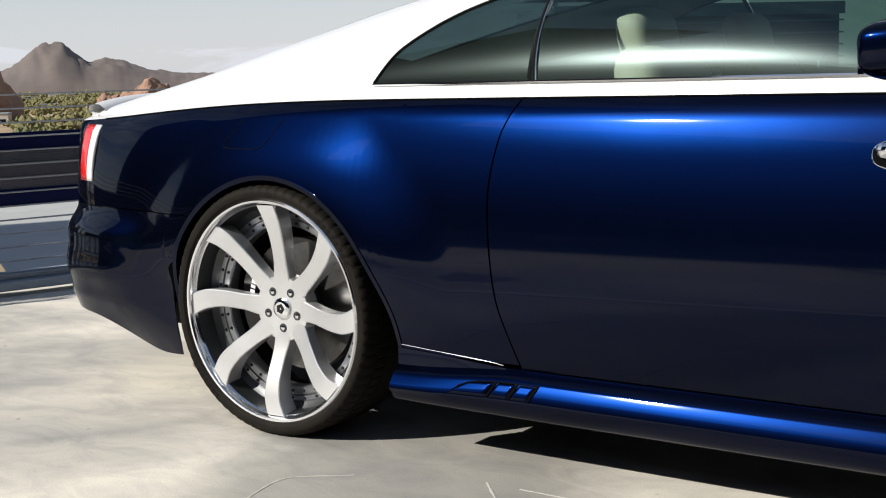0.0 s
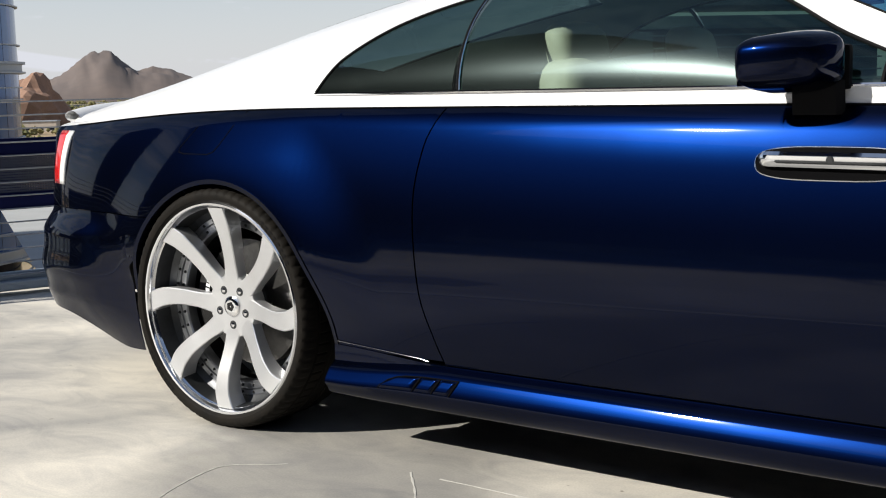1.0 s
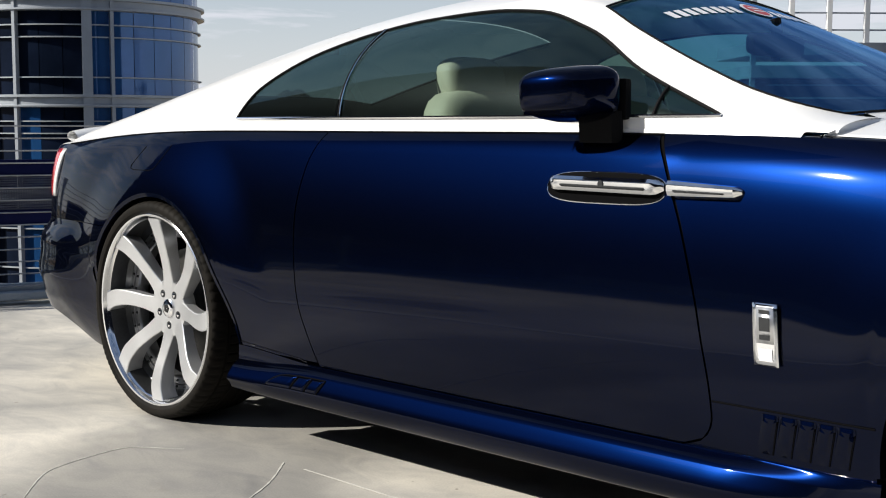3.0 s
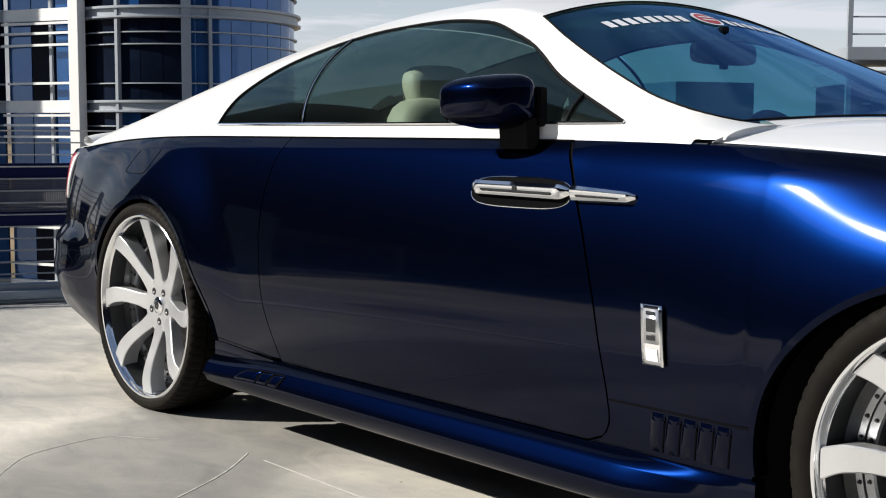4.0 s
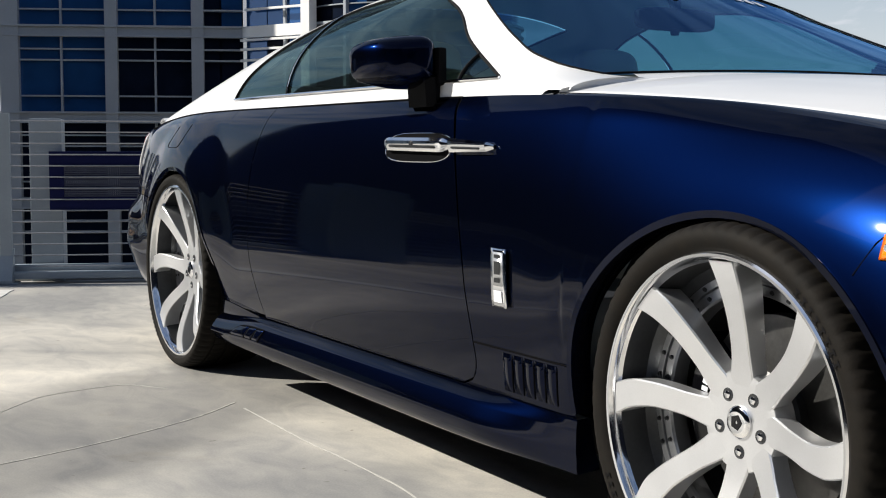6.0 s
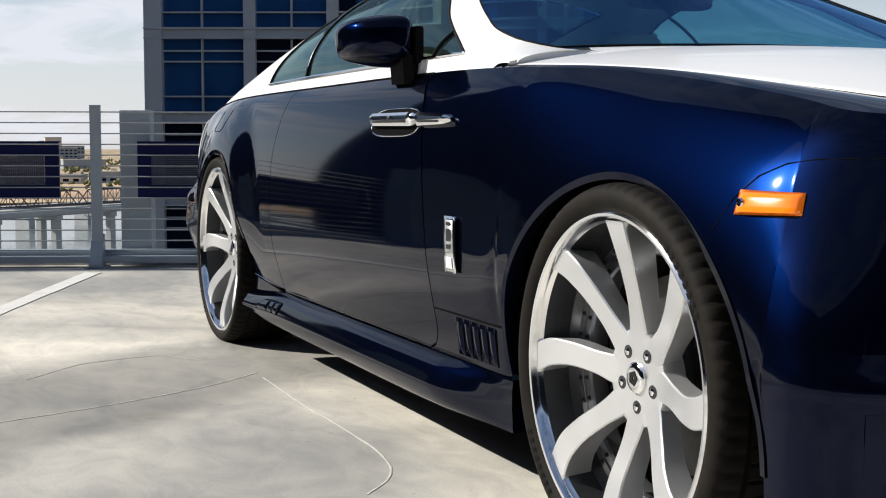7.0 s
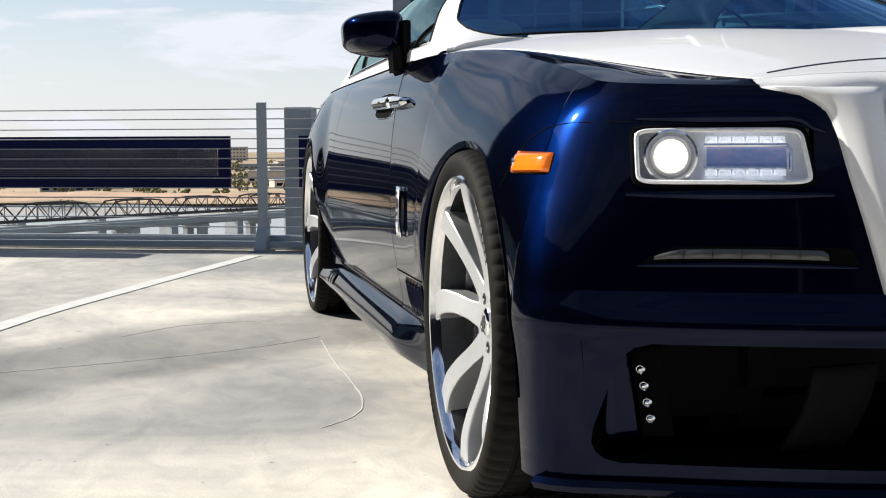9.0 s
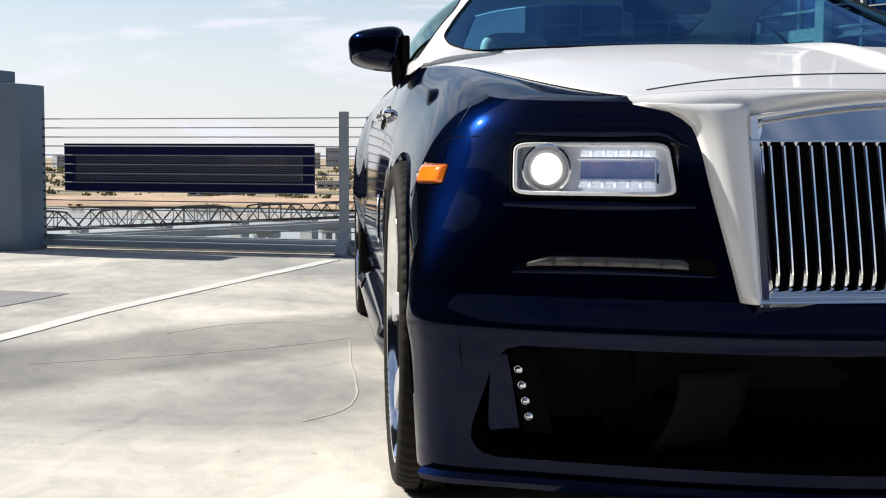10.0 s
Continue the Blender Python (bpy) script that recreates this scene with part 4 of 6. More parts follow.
    cover = part("lamp_cover", sheet(14, 6, lambda u, v: front(lerp(-0.806, lerp(-0.533, -0.551, v), u), lerp(0.687, 0.775, v), 0.002), flip=bool(side)), LAMPGLASS, lamp)
    cover.visible_shadow = False
    # hooded brow and shelf round the lamp
    part("lamp_brow", tube([front(y, 0.796 - 0.012 * smooth01(-0.56, -0.515, y) * 2, 0.0) for y in np.linspace(-0.81, -0.512, 18)], [0.004 + 0.007 * math.sin(math.pi * k / 17) for k in range(18)], 8), BLUE, coupe)
    part("lamp_shelf", tube([front(y, 0.667, 0.0) for y in np.linspace(-0.82, -0.50, 18)], [0.004 + 0.006 * math.sin(math.pi * k / 17) for k in range(18)], 8), BLUE, coupe)

    # leaf-shaped slot lamp on a small ledge; flush black sheet paints its recess shade
    def leaf(u, v, y0, y1, zl, h, out):
        w = min(1.0, (u / 0.16) ** 0.6 if u < 0.16 else 1.0) * min(1.0, ((1 - u) / 0.05) ** 0.5 if u > 0.95 else 1.0)
        return front(lerp(y0, y1, u), zl + 0.002 * math.sin(math.pi * u) + h * (0.15 + 0.85 * w) * v, out)
    sl = part("bumper_slot", sheet(40, 4, lambda u, v: leaf(u, v, -0.792, -0.462, 0.549, 0.030, 0.0008), flip=bool(side)), GASKET, coupe)
    for k in range(6):
        def cell(u, v, k=k):
            q = lerp(0.015, 0.985, (k + 0.006 + 0.988 * u) / 6)
            p = leaf(q, 0.12 + 0.88 * v, -0.779, -0.505, 0.557, 0.018, 0.0016)
            return p + mirrored(ledge_n * 0.004 * math.sin(math.pi * u) * math.sin(math.pi * v), side)
        ledge_n = Vector((0.8, -0.5, 0.1))
        part("slot_lamp_cell", sheet(8, 6, cell, flip=bool(side)), SLOTLENS, sl)
    part("slot_ledge", tube([front(y, 0.5475 + 0.004 * math.sin(math.pi * (y + 0.80) / 0.335), 0.001) for y in np.linspace(-0.80, -0.465, 24)], [0.0015 + 0.004 * math.sin(math.pi * k / 23) ** 0.5 for k in range(24)], 8), BLUE, coupe)

    # lower intake: dark box, led column on a plate, inner fin
    ib = bmesh.new()
    add_sheet(ib, 16, 1, lambda u, v: front(lerp(-0.868, 0.0, u), 0.205 + 0.015 * v, -0.30 * v), flip=False)
    add_sheet(ib, 16, 1, lambda u, v: front(lerp(-0.868, 0.0, u), 0.418 - 0.02 * v, -0.30 * v), flip=False)
    add_sheet(ib, 16, 4, lambda u, v: front(lerp(-0.84, 0.0, u), 0.20 + 0.22 * v, -0.30), flip=False)
    add_sheet(ib, 2, 4, lambda u, v: front(-0.868 + 0.03 * u, 0.20 + 0.22 * v, -0.30 * u), flip=False)
    part("lower_intake", ib, GASKET, coupe)
    pl = bmesh.new()
    add_sheet(pl, 4, 8, lambda u, v: front(lerp(-0.850, -0.808, u) + 0.022 * (1 - v) * u, lerp(0.235, 0.405, v), -0.03 - 0.03 * u), flip=bool(side))
    thick(part("intake_side_fin", pl, BLUE, coupe), 0.006)
    lp = thick(part("led_plate", sheet(4, 8, lambda u, v: front(lerp(-0.814, -0.763, u) + 0.022 * (1 - v), lerp(0.245, 0.405, v), -0.045), flip=bool(side)), GASKET, coupe), 0.01)
    for k in range(4):
        c = front(-0.797 + 0.0055 * k, 0.365 - 0.0293 * k, -0.041)
        part("led_dot", lathe([(0.0085, -0.004), (0.0085, 0.002), (0.0068, 0.0035), (0.006, 0.003), (0.003, 0.006), (0.0, 0.007)], 16, Matrix.Translation(c) @ turn), CHROME, lp, "small chrome-ringed led")
    fin = bmesh.new()
    add_sheet(fin, 6, 8, lambda u, v: front(lerp(-0.52, -0.40, u) - 0.05 * (1 - v) ** 2, lerp(0.22, 0.37, v), -0.06 - 0.06 * u), flip=bool(side))
    thick(part("intake_blade", fin, BLACK, coupe), 0.01)
    # splitter lip
    part("front_splitter", swept([s_x(3.60) + (S_END - s_x(3.60)) * k / 30 for k in range(31)], lambda s: [skin(s, 0.165, -0.08) + Vector((0, 0, 0.012)), skin(s, 0.165, 0.016) + Vector((0, 0, 0.010)), skin(s, 0.165, 0.026) + Vector((0, 0, 0.0)), skin(s, 0.165, 0.018) + Vector((0, 0, -0.012)), skin(s, 0.165, -0.08) + Vector((0, 0, -0.012))], side), BLUE, coupe)

# ---- radiator grille
def gx(z):
    return 3.869 - (z - 0.513) * 0.26


def gtop(y):
    return 0.862 - 0.037 * (y / 0.39) ** 2


grille = part("grille_back", sheet(8, 8, lambda u, v: Vector((gx(lerp(0.52, 0.84, v)) - 0.05, lerp(-0.40, 0.40, u), lerp(0.52, 0.84, v)))), GASKET, coupe, "upright chrome radiator grille with vertical bars")
for sgn in (-1, 1):
    fr = bmesh.new()
    def post(u, v):
        z = lerp(0.500, gtop(0.39), v)
        q = [(-0.06, 0.405), (0.004, 0.405), (0.010, 0.401), (0.010, 0.388), (0.002, 0.379), (-0.05, 0.373)]
        d, y = q[round(u * 5)]
        return Vector((gx(z) + d, sgn * y, z))
    add_sheet(fr, 5, 16, post, flip=sgn < 0)
    part("grille_frame", fr, CHROME, grille)
part("grille_foot", swept(list(np.linspace(-0.405, 0.405, 24)), lambda y: [Vector((gx(0.5) - 0.06, y, 0.500)), Vector((gx(0.5) + 0.006, y, 0.500)), Vector((gx(0.5) + 0.010, y, 0.506)), Vector((gx(0.52) + 0.008, y, 0.520)), Vector((gx(0.53) - 0.004, y, 0.530)), Vector((gx(0.53) - 0.05, y, 0.530))], 0), CHROME, grille)
part("grille_header", swept(list(np.linspace(-0.405, 0.405, 40)), lambda y: [Vector((gx(0.78) - 0.06, y, 0.778)), Vector((gx(0.78) + 0.006, y, 0.778)), Vector((gx(0.78) + 0.010, y, 0.780)), Vector((gx(0.78) + 0.009, y, 0.784)), Vector((gx(gtop(y)) - 0.012, y, gtop(y) - 0.004)), Vector((gx(gtop(y)) - 0.013, y, gtop(y) + 0.001)), Vector((gx(gtop(y)) - 0.09, y, gtop(y) + 0.006))], 0), CHROME, grille)
part("grille_header_rim", tube([Vector((gx(gtop(y)) + 0.007, y, gtop(y) - 0.002)) for y in np.linspace(-0.401, 0.401, 40)], 0.004, 8), WHITE, grille)
bb = bmesh.new()
add_tube(bb, [(gx(0.535) - 0.02, 0, 0.530), (gx(0.545) - 0.006, 0, 0.536), (gx(0.56), 0, 0.552), (gx(0.60), 0, 0.60), (gx(0.70), 0, 0.70), (gx(0.772), 0, 0.772), (gx(0.78) - 0.012, 0, 0.782)], 0.0046, 8)
bar_me = None
for k in range(31):
    y = -0.3675 + 0.0245 * k
    if bar_me is None:
        ob = part("grille_bar", bb, CHROME, grille)
        bar_me = ob.data
        ob.location = (0, y, 0)
    else:
        shared("grille_bar", bar_me, grille, Matrix.Translation((0, y, 0)))

# nose: rolls from the bonnet's front edge down to the grille and its surround
def nose(u, v):
    t = 2 * u - 1
    xf = NOSE(t)
    y = hood_y(xf) * t * -1
    top = Vector((xf, y, hood_z(xf, y)))
    yy = min(abs(y), 0.5799)
    if yy > 0.402:
        k = (0.580 - yy) / (0.580 - 0.402)
        o = skin(s_y(-0.61), 0.846, 0.001)
        e = Vector((gx(0.825) - 0.012, -0.402, 0.830))
        low = o.lerp(e, k)
        low.x += 0.020 * math.sin(math.pi * k)
    else:
        low = Vector((gx(gtop(yy)) - 0.004, -yy, gtop(yy) + 0.002))
    low.y = y if yy < 0.5799 else math.copysign(-low.y, y)
    p = top.lerp(low, v)
    p.x += 0.010 * math.sin(math.pi * v) * (1 - t**8)
    p.z += 0.005 * math.sin(math.pi * v) * (1 - t**8)
    return p
part("bonnet_nose", sheet(60, 8, nose, flip=True), WHITE, coupe)

# raised spine along the bonnet's middle, blunt at its front end
def spine(u, v):
    x = lerp(3.60, 2.60, v)
    y = lerp(-0.045, 0.045, u) * (1 + 0.5 * v)
    h = 0.020 * (1 - smooth01(3.53, 3.595, x)) * smooth01(2.62, 3.45, x)
    return Vector((x, y, hood_z(x, y) - 0.0015 + h * (1 - abs(2 * u - 1) ** 1.6)))


part("bonnet_spine", sheet(12, 40, spine, flip=True), WHITE, bon)

# ---- greenhouse
roof_z = curve((-1.20, 0.985), (-0.95, 1.035), (-0.6, 1.115), (-0.2, 1.225), (0.2, 1.328), (0.6, 1.405), (1.0, 1.447), (1.3, 1.455), (1.5, 1.438), (1.62, 1.415), (1.80, 1.340), (2.0, 1.257), (2.2, 1.174), (2.36, 1.108), (2.46, 1.066), (2.60, 1.040))
base_y = curve((-1.20, 0.58), (-1.0, 0.70), (-0.7, 0.785), (-0.3, 0.822), (0.3, 0.848), (1.0, 0.870), (1.9, 0.880), (2.2, 0.876), (2.46, 0.852))


def base_z(x):
    return top_x(x) + 0.012


def green(x, t, out=0.0):
    """A point of the upper body's section at x; t runs from the belt (0) to the middle line (1)."""
    th = t * math.pi / 2
    c, s = math.cos(th), math.sin(th)
    h = roof_z(x) - base_z(x)
    m, n = 2.6, 1.85
    y = -(base_y(x) + out) * max(0, c) ** (2 / m)
    z = base_z(x) + (h + out) * max(0, s) ** (2 / n)
    return Vector((x, y, z))


def t_of_z(x, z):
    h = roof_z(x) - base_z(x)
    q = min(1, max(0, (z - base_z(x)) / h))
    return math.asin(min(1, q ** (1.85 / 2))) * 2 / math.pi


def t_of_y(x, y):
    q = min(1, max(0, abs(y) / base_y(x)))
    return math.acos(min(1, q ** (2.6 / 2))) * 2 / math.pi


dlo_top = curve((0.322, 1.042), (0.40, 1.142), (0.60, 1.254), (0.82, 1.312), (1.0, 1.338), (1.25, 1.350), (1.44, 1.338), (1.655, 1.278), (1.90, 1.156), (2.19, 1.040))
DLO_LO = 1.040
screen_y = curve((1.66, 0.60), (1.9, 0.69), (2.1, 0.755), (2.24, 0.786), (2.32, 0.780), (2.38, 0.752), (2.43, 0.700), (2.47, 0.64))


def screen_z(x, y):
    """The windscreen's face, carried on over the front of the roof."""
    return roof_z(x) - (0.19 - 0.12 * min(1, max(0, (x - 1.62) / 0.84))) * y * y


def upper(x, t, out=0.0):
    """The upper body's section, eased into the windscreen's face towards the front."""
    p = green(x, t, out)
    w = smooth01(1.15, 1.60, x)
    if w > 0:
        sy = screen_y(x)
        y = abs(p.y)
        if y <= sy:
            p.z = lerp(p.z, screen_z(x, y) + out, w)
        else:
            edge = abs(green(x, t_of_z(x, dlo_top(x))).y) if x < 2.19 else base_y(x)
            if edge > sy and y < edge:
                k = (edge - y) / (edge - sy)
                p.z += w * k * k * (screen_z(x, sy) - green(x, t_of_y(x, sy)).z)
    return p


def header_x(y):
    return 1.66 - 0.04 * max(0, 1 - (y / 0.6) ** 2)

for side in (0, 1):
    def shell(x0, x1, n, lo, hi, nv, name="roof_shell", mt=WHITE, label=""):
        def form(x, t):
            q = lerp(lo(x), hi(x), t)
            if x1 == 1.66 and x > 1.40:
                x += (header_x(green(x, q).y) - 1.66) * (x - 1.40) / 0.26
            return upper(x, q)
        ob = part(name, strip(list(np.linspace(x0, x1, n)), nv, form, side), mt, coupe, label)
        return ob
    zero, one = (lambda x: 0.0), (lambda x: 1.0)
    rearw = lambda x: t_of_y(x, 0.50)
    dlo = lambda x: t_of_z(x, dlo_top(x)) + 0.004
    scr = lambda x: t_of_y(x, screen_y(x))
    shell(-1.20, -0.50, 20, zero, one, 26, "boot_deck", label="pearl white boot deck")
    shell(-0.50, 0.322, 28, zero, rearw, 20, "rear_pillar", label="broad pearl white rear pillar")
    shell(0.322, 0.55, 14, dlo, rearw, 14, "rear_pillar_top")
    shell(0.55, 1.66, 40, dlo, one, 18, "roof", label="pearl white roof")
    shell(1.66, 2.19, 30, dlo, scr, 8, "windscreen_pillar", label="pearl white windscreen pillar")
    shell(2.19, 2.47, 14, zero, scr, 10, "windscreen_pillar_foot")
    belt = lambda x: t_of_z(x, DLO_LO)
    shell(0.322, 2.19, 60, zero, belt, 4, "belt_moulding", label="bright white belt strip under the side windows")
    # ledge from the door's shoulder up to the belt
    part("shoulder_ledge", strip(list(np.linspace(-1.15, 2.40, 90)), 3, lambda x, t: skin(s_x(x), top_x(x)).lerp(green(x, 0), t) + Vector((0, 0, 0.003 * math.sin(math.pi * t))), side), WHITE, coupe)
    part("waistline_joint", tube([mirrored(skin(s_x(x), top_x(x) - 0.001, 0.001), side) for x in np.linspace(-0.9, 2.05, 60)], 0.0026, 6), GASKET, coupe)
    # side glass, in two panes
    for xa, xb in ((0.330, 0.838), (0.852, 2.18)):
        def pane(x, t):
            lo, hi = belt(x), t_of_z(x, dlo_top(x))
            return green(x, lerp(lo, hi, t), -0.004)
        gl = part("side_window", strip(list(np.linspace(xa, xb, 40)), 14, pane, side), GLASS_SIDE, coupe, "tinted frameless side window")
        gl.visible_shadow = False
    part("window_divider", tube([mirrored(green(lerp(0.862, 0.832, t), lerp(belt(0.86), t_of_z(0.832, dlo_top(0.832)), t), -0.001), side) for t in np.linspace(0, 1, 10)], 0.0055, 6), BLACK, coupe)
    part("window_divider_trim", tube([mirrored(green(lerp(0.868, 0.838, t), lerp(belt(0.86), t_of_z(0.838, dlo_top(0.838)), t), 0.002), side) for t in np.linspace(0, 1, 10)], 0.0022, 6), CHROME, coupe)
    part("window_seal", tube([mirrored(green(x, t_of_z(x, dlo_top(x)), -0.002), side) for x in np.concatenate([np.linspace(0.324, 0.43, 12), np.linspace(0.46, 2.0, 46), np.linspace(2.02, 2.188, 8)])], 0.0045, 6), BLACK, coupe)
    part("window_trim", tube([mirrored(green(x, belt(x), 0.003), side) for x in np.linspace(0.325, 2.19, 50)], 0.0045, 6), CHROME, coupe, "chrome strip along the window base")
    part("quarter_light_bar", tube([mirrored(green(2.010, lerp(belt(2.010), t_of_z(2.010, dlo_top(2.010)), t), 0.0), side) for t in np.linspace(0, 1, 6)], 0.005, 6), BLACK, coupe)
    # rear window half
    rw = part("rear_window", strip(list(np.linspace(-0.50, 0.55, 24)), 8, lambda x, t: green(x, lerp(rearw(x), 1.0, t), -0.004), side), GLASS_REAR, coupe)
    part("rear_window_seal", tube([mirrored(green(x, rearw(x), -0.004), side) for x in np.linspace(-0.5, 0.55, 24)], 0.0045, 6), BLACK, coupe)
    # door mirror
    mb = bmesh.new()
    def cap(u, v):
        th, ph = 2 * math.pi * u, math.pi * v
        # boxy rounded shell, blunt to the rear, rounded ahead, lower towards its outer end
        cx, cy, cz = math.cos(ph), math.sin(ph) * math.cos(th), math.sin(ph) * math.sin(th)
        e = 0.45
        f = lambda a: (1 if a > 0 else -1) * abs(a) ** e
        x, y, z = f(cx) * 0.062 if cx < 0 else cx * 0.110, f(cy) * 0.090, f(cz)
        k = (y + 0.090) / 0.180
        z = z * 0.080 * (1 - 0.30 * (1 - k) ** 2) if z > 0 else z * 0.066 * (1 - 0.42 * (1 - k) ** 2)
        y -= 0.006 * z / 0.06 * (1 - k)
        return mirrored(Vector((1.820 + x + 0.315 * y, -0.969 + y, 1.086 + z + 0.006 * (x / 0.1))), side)
    add_sheet(mb, 32, 20, cap, flip=bool(side), close_u=True)
    bmesh.ops.remove_doubles(mb, verts=mb.verts, dist=1e-5)
    mir = part("door_mirror", mb, BLUE, coupe, "blue door mirror on a black foot", flat_deg=60)
    gb = bmesh.new()
    add_sheet(gb, 6, 4, lambda u, v: mirrored(Vector((1.757 + 0.315 * lerp(-0.058, 0.070, u), -0.969 + lerp(-0.058, 0.070, u), lerp(1.042, 1.118 + 0.022 * u, v))), side), flip=not side)
    part("mirror_glass", gb, CHROME, mir)
    part("mirror_foot", swept(list(np.linspace(0, 1, 8)), lambda t: [Vector((1.880 + dx, lerp(-0.895, -0.902, t) + dy, lerp(0.975, 1.052, t))) for dx, dy in ((-0.055, -0.022), (0.045, -0.024), (0.058, 0.0), (0.045, 0.024), (-0.055, 0.022))], side), BLACK, mir)
    part("mirror_inner_panel", box((1.800, -0.893 if side == 0 else 0.868, 1.030), (1.945, -0.868 if side == 0 else 0.893, 1.130), 0.012), BLACK, mir)

# windscreen: one curved pane
def scr_pt(x, y, out=0.0):
    return Vector((x, y, screen_z(x, y) + out))


def screen(u, v):
    t = 2 * u - 1
    x = lerp(header_x(0.60 * t), 2.47 - 0.055 * t * t, v)
    return scr_pt(x, screen_y(x) * t, -0.004)


def cowl(u, v):
    """White panel between the bonnet's rear edge and the foot of the screen and its pillars."""
    y = lerp(-0.868, 0.868, u)
    a = abs(y)
    t = min(1, a / 0.869)
    ahead = Vector((2.445 + 0.05 * math.sqrt(max(0, 1 - t * t)), y, 0))
    ahead.z = hood_z(ahead.x, y) - 0.001
    if a < 0.64:
        x = 2.46 - 0.055 * (a / 0.64) ** 2
        behind = Vector((x, y, screen_z(x, a) - 0.006))
    else:
        behind = upper(2.462, t_of_y(2.462, min(a, 0.851)))
        behind.y = y
    return ahead.lerp(behind, v) + Vector((0, 0, 0.002 * math.sin(math.pi * v)))


part("cowl_panel", sheet(80, 4, cowl, flip=True), WHITE, coupe)
for sgn in (-1, 1):
    part("cowl_joint", tube([Vector((lerp(2.425, 2.445, k / 8), sgn * lerp(0.775, 0.880, k / 8), hood_z(2.44, lerp(0.775, 0.868, k / 8)) + 0.0035 - 0.006 * (k / 8) ** 4)) for k in range(9)], 0.0016, 6), GASKET, coupe)


ws = part("windscreen", sheet(40, 30, screen, flip=True), GLASS_FRONT, coupe, "blue-tinted windscreen with white lettering bars")
ws.visible_shadow = False
rim_uv = [(k / 30, 0.0) for k in range(30)] + [(1.0, k / 24) for k in range(24)] + [(1 - k / 30, 1.0) for k in range(30)] + [(0.0, 1 - k / 24) for k in range(24)]
part("windscreen_seal", tube([screen(u, v) + Vector((0, 0, 0.005)) for u, v in rim_uv], 0.0028, 6, True), BLACK, coupe)


# vinyl strip lettering: plain bars and a plain round mark, near the top edge
def vinyl(y0, y1, x0, x1, name, mt):
    part(name, sheet(3, 3, lambda u, v: scr_pt(lerp(x0, x1, v) + 0.05 * lerp(y0, y1, u) ** 2, lerp(y0, y1, u), -0.0015), flip=True), mt, ws)


for y_first, count in ((-0.470, 8), (0.085, 7)):
    for k in range(count):
        y = y_first + 0.047 * k
        vinyl(y + 0.003, y + 0.034, 1.740, 1.782, "lettering_bar", LETTER)
for r, mt, dz in ((0.058, LETTER, 0.0), (0.046, LOGORED, 0.0012)):
    bb = bmesh.new()
    vs = [bb.verts.new(scr_pt(1.758 + 0.80 * r * math.cos(2 * math.pi * k / 32), r * math.sin(2 * math.pi * k / 32), dz)) for k in range(32)]
    bb.faces.new(vs)
    part("round_mark", bb, mt, ws)
for x0 in (1.743, 1.763):
    part("mark_bar", sheet(2, 2, lambda u, v: scr_pt(x0 + 0.008 * v, lerp(-0.03, 0.03, u), 0.0026), flip=True), LETTER, ws)

# ---- cabin
part("cabin_floor", box((-0.45, -0.80, 0.28), (2.40, 0.80, 0.34), 0.01), DARKTRIM, coupe)
part("underbody", box((-1.0, -0.60, 0.20), (3.55, 0.60, 0.28), 0.02), BLACK, coupe)
part("underbody_side", box((0.50, -0.90, 0.185), (2.58, 0.90, 0.275), 0.02), BLACK, coupe)
part("engine_bay_cover", box((2.45, -0.55, 0.30), (3.60, 0.55, 0.80), 0.03), BLACK, coupe)
part("boot_lining", box((-1.05, -0.55, 0.30), (-0.46, 0.55, 0.90), 0.03), BLACK, coupe)
for sgn in (-1, 1):
    part("door_lining", box((0.5, sgn * 0.83 - 0.02, 0.32), (2.35, sgn * 0.83 + 0.02, 1.0), 0.01), DARKTRIM, coupe)
dash = bmesh.new()
add_sheet(dash, 16, 10, lambda u, v: Vector((2.42 - 0.55 * v, lerp(-0.80, 0.80, u), 0.60 + 0.385 * math.sin(math.pi * 0.5 * min(1, 1.0)) - 0.30 * max(0, v - 0.75) / 0.25 + 0.045 * math.sin(math.pi * min(1, v / 0.8)))))
thick(part("dashboard", dash, DARKTRIM, coupe), 0.02)
part("parcel_shelf", box((-0.45, -0.72, 0.94), (0.05, 0.72, 0.98), 0.01), DARKTRIM, coupe)
part("rear_seat", box((-0.05, -0.66, 0.34), (0.55, 0.66, 0.62), 0.06), LEATHER, coupe)
part("rear_seat_back", box((-0.12, -0.66, 0.55), (0.10, 0.66, 1.02), 0.06, Matrix.Translation((0, 0, 0))), LEATHER, coupe)


def cushion(bm, c, s, lean=0.0, e=0.5):
    def f(u, v):
        th, ph = 2 * math.pi * u, math.pi * v
        g = lambda a: (1 if a > 0 else -1) * abs(a) ** e
        p = Vector((g(math.sin(ph) * math.cos(th)) * s[0], g(math.sin(ph) * math.sin(th)) * s[1], g(math.cos(ph)) * s[2]))
        p.x -= lean * p.z
        return p + Vector(c)
    add_sheet(bm, 24, 14, f, close_u=True)
    bmesh.ops.remove_doubles(bm, verts=bm.verts, dist=1e-5)


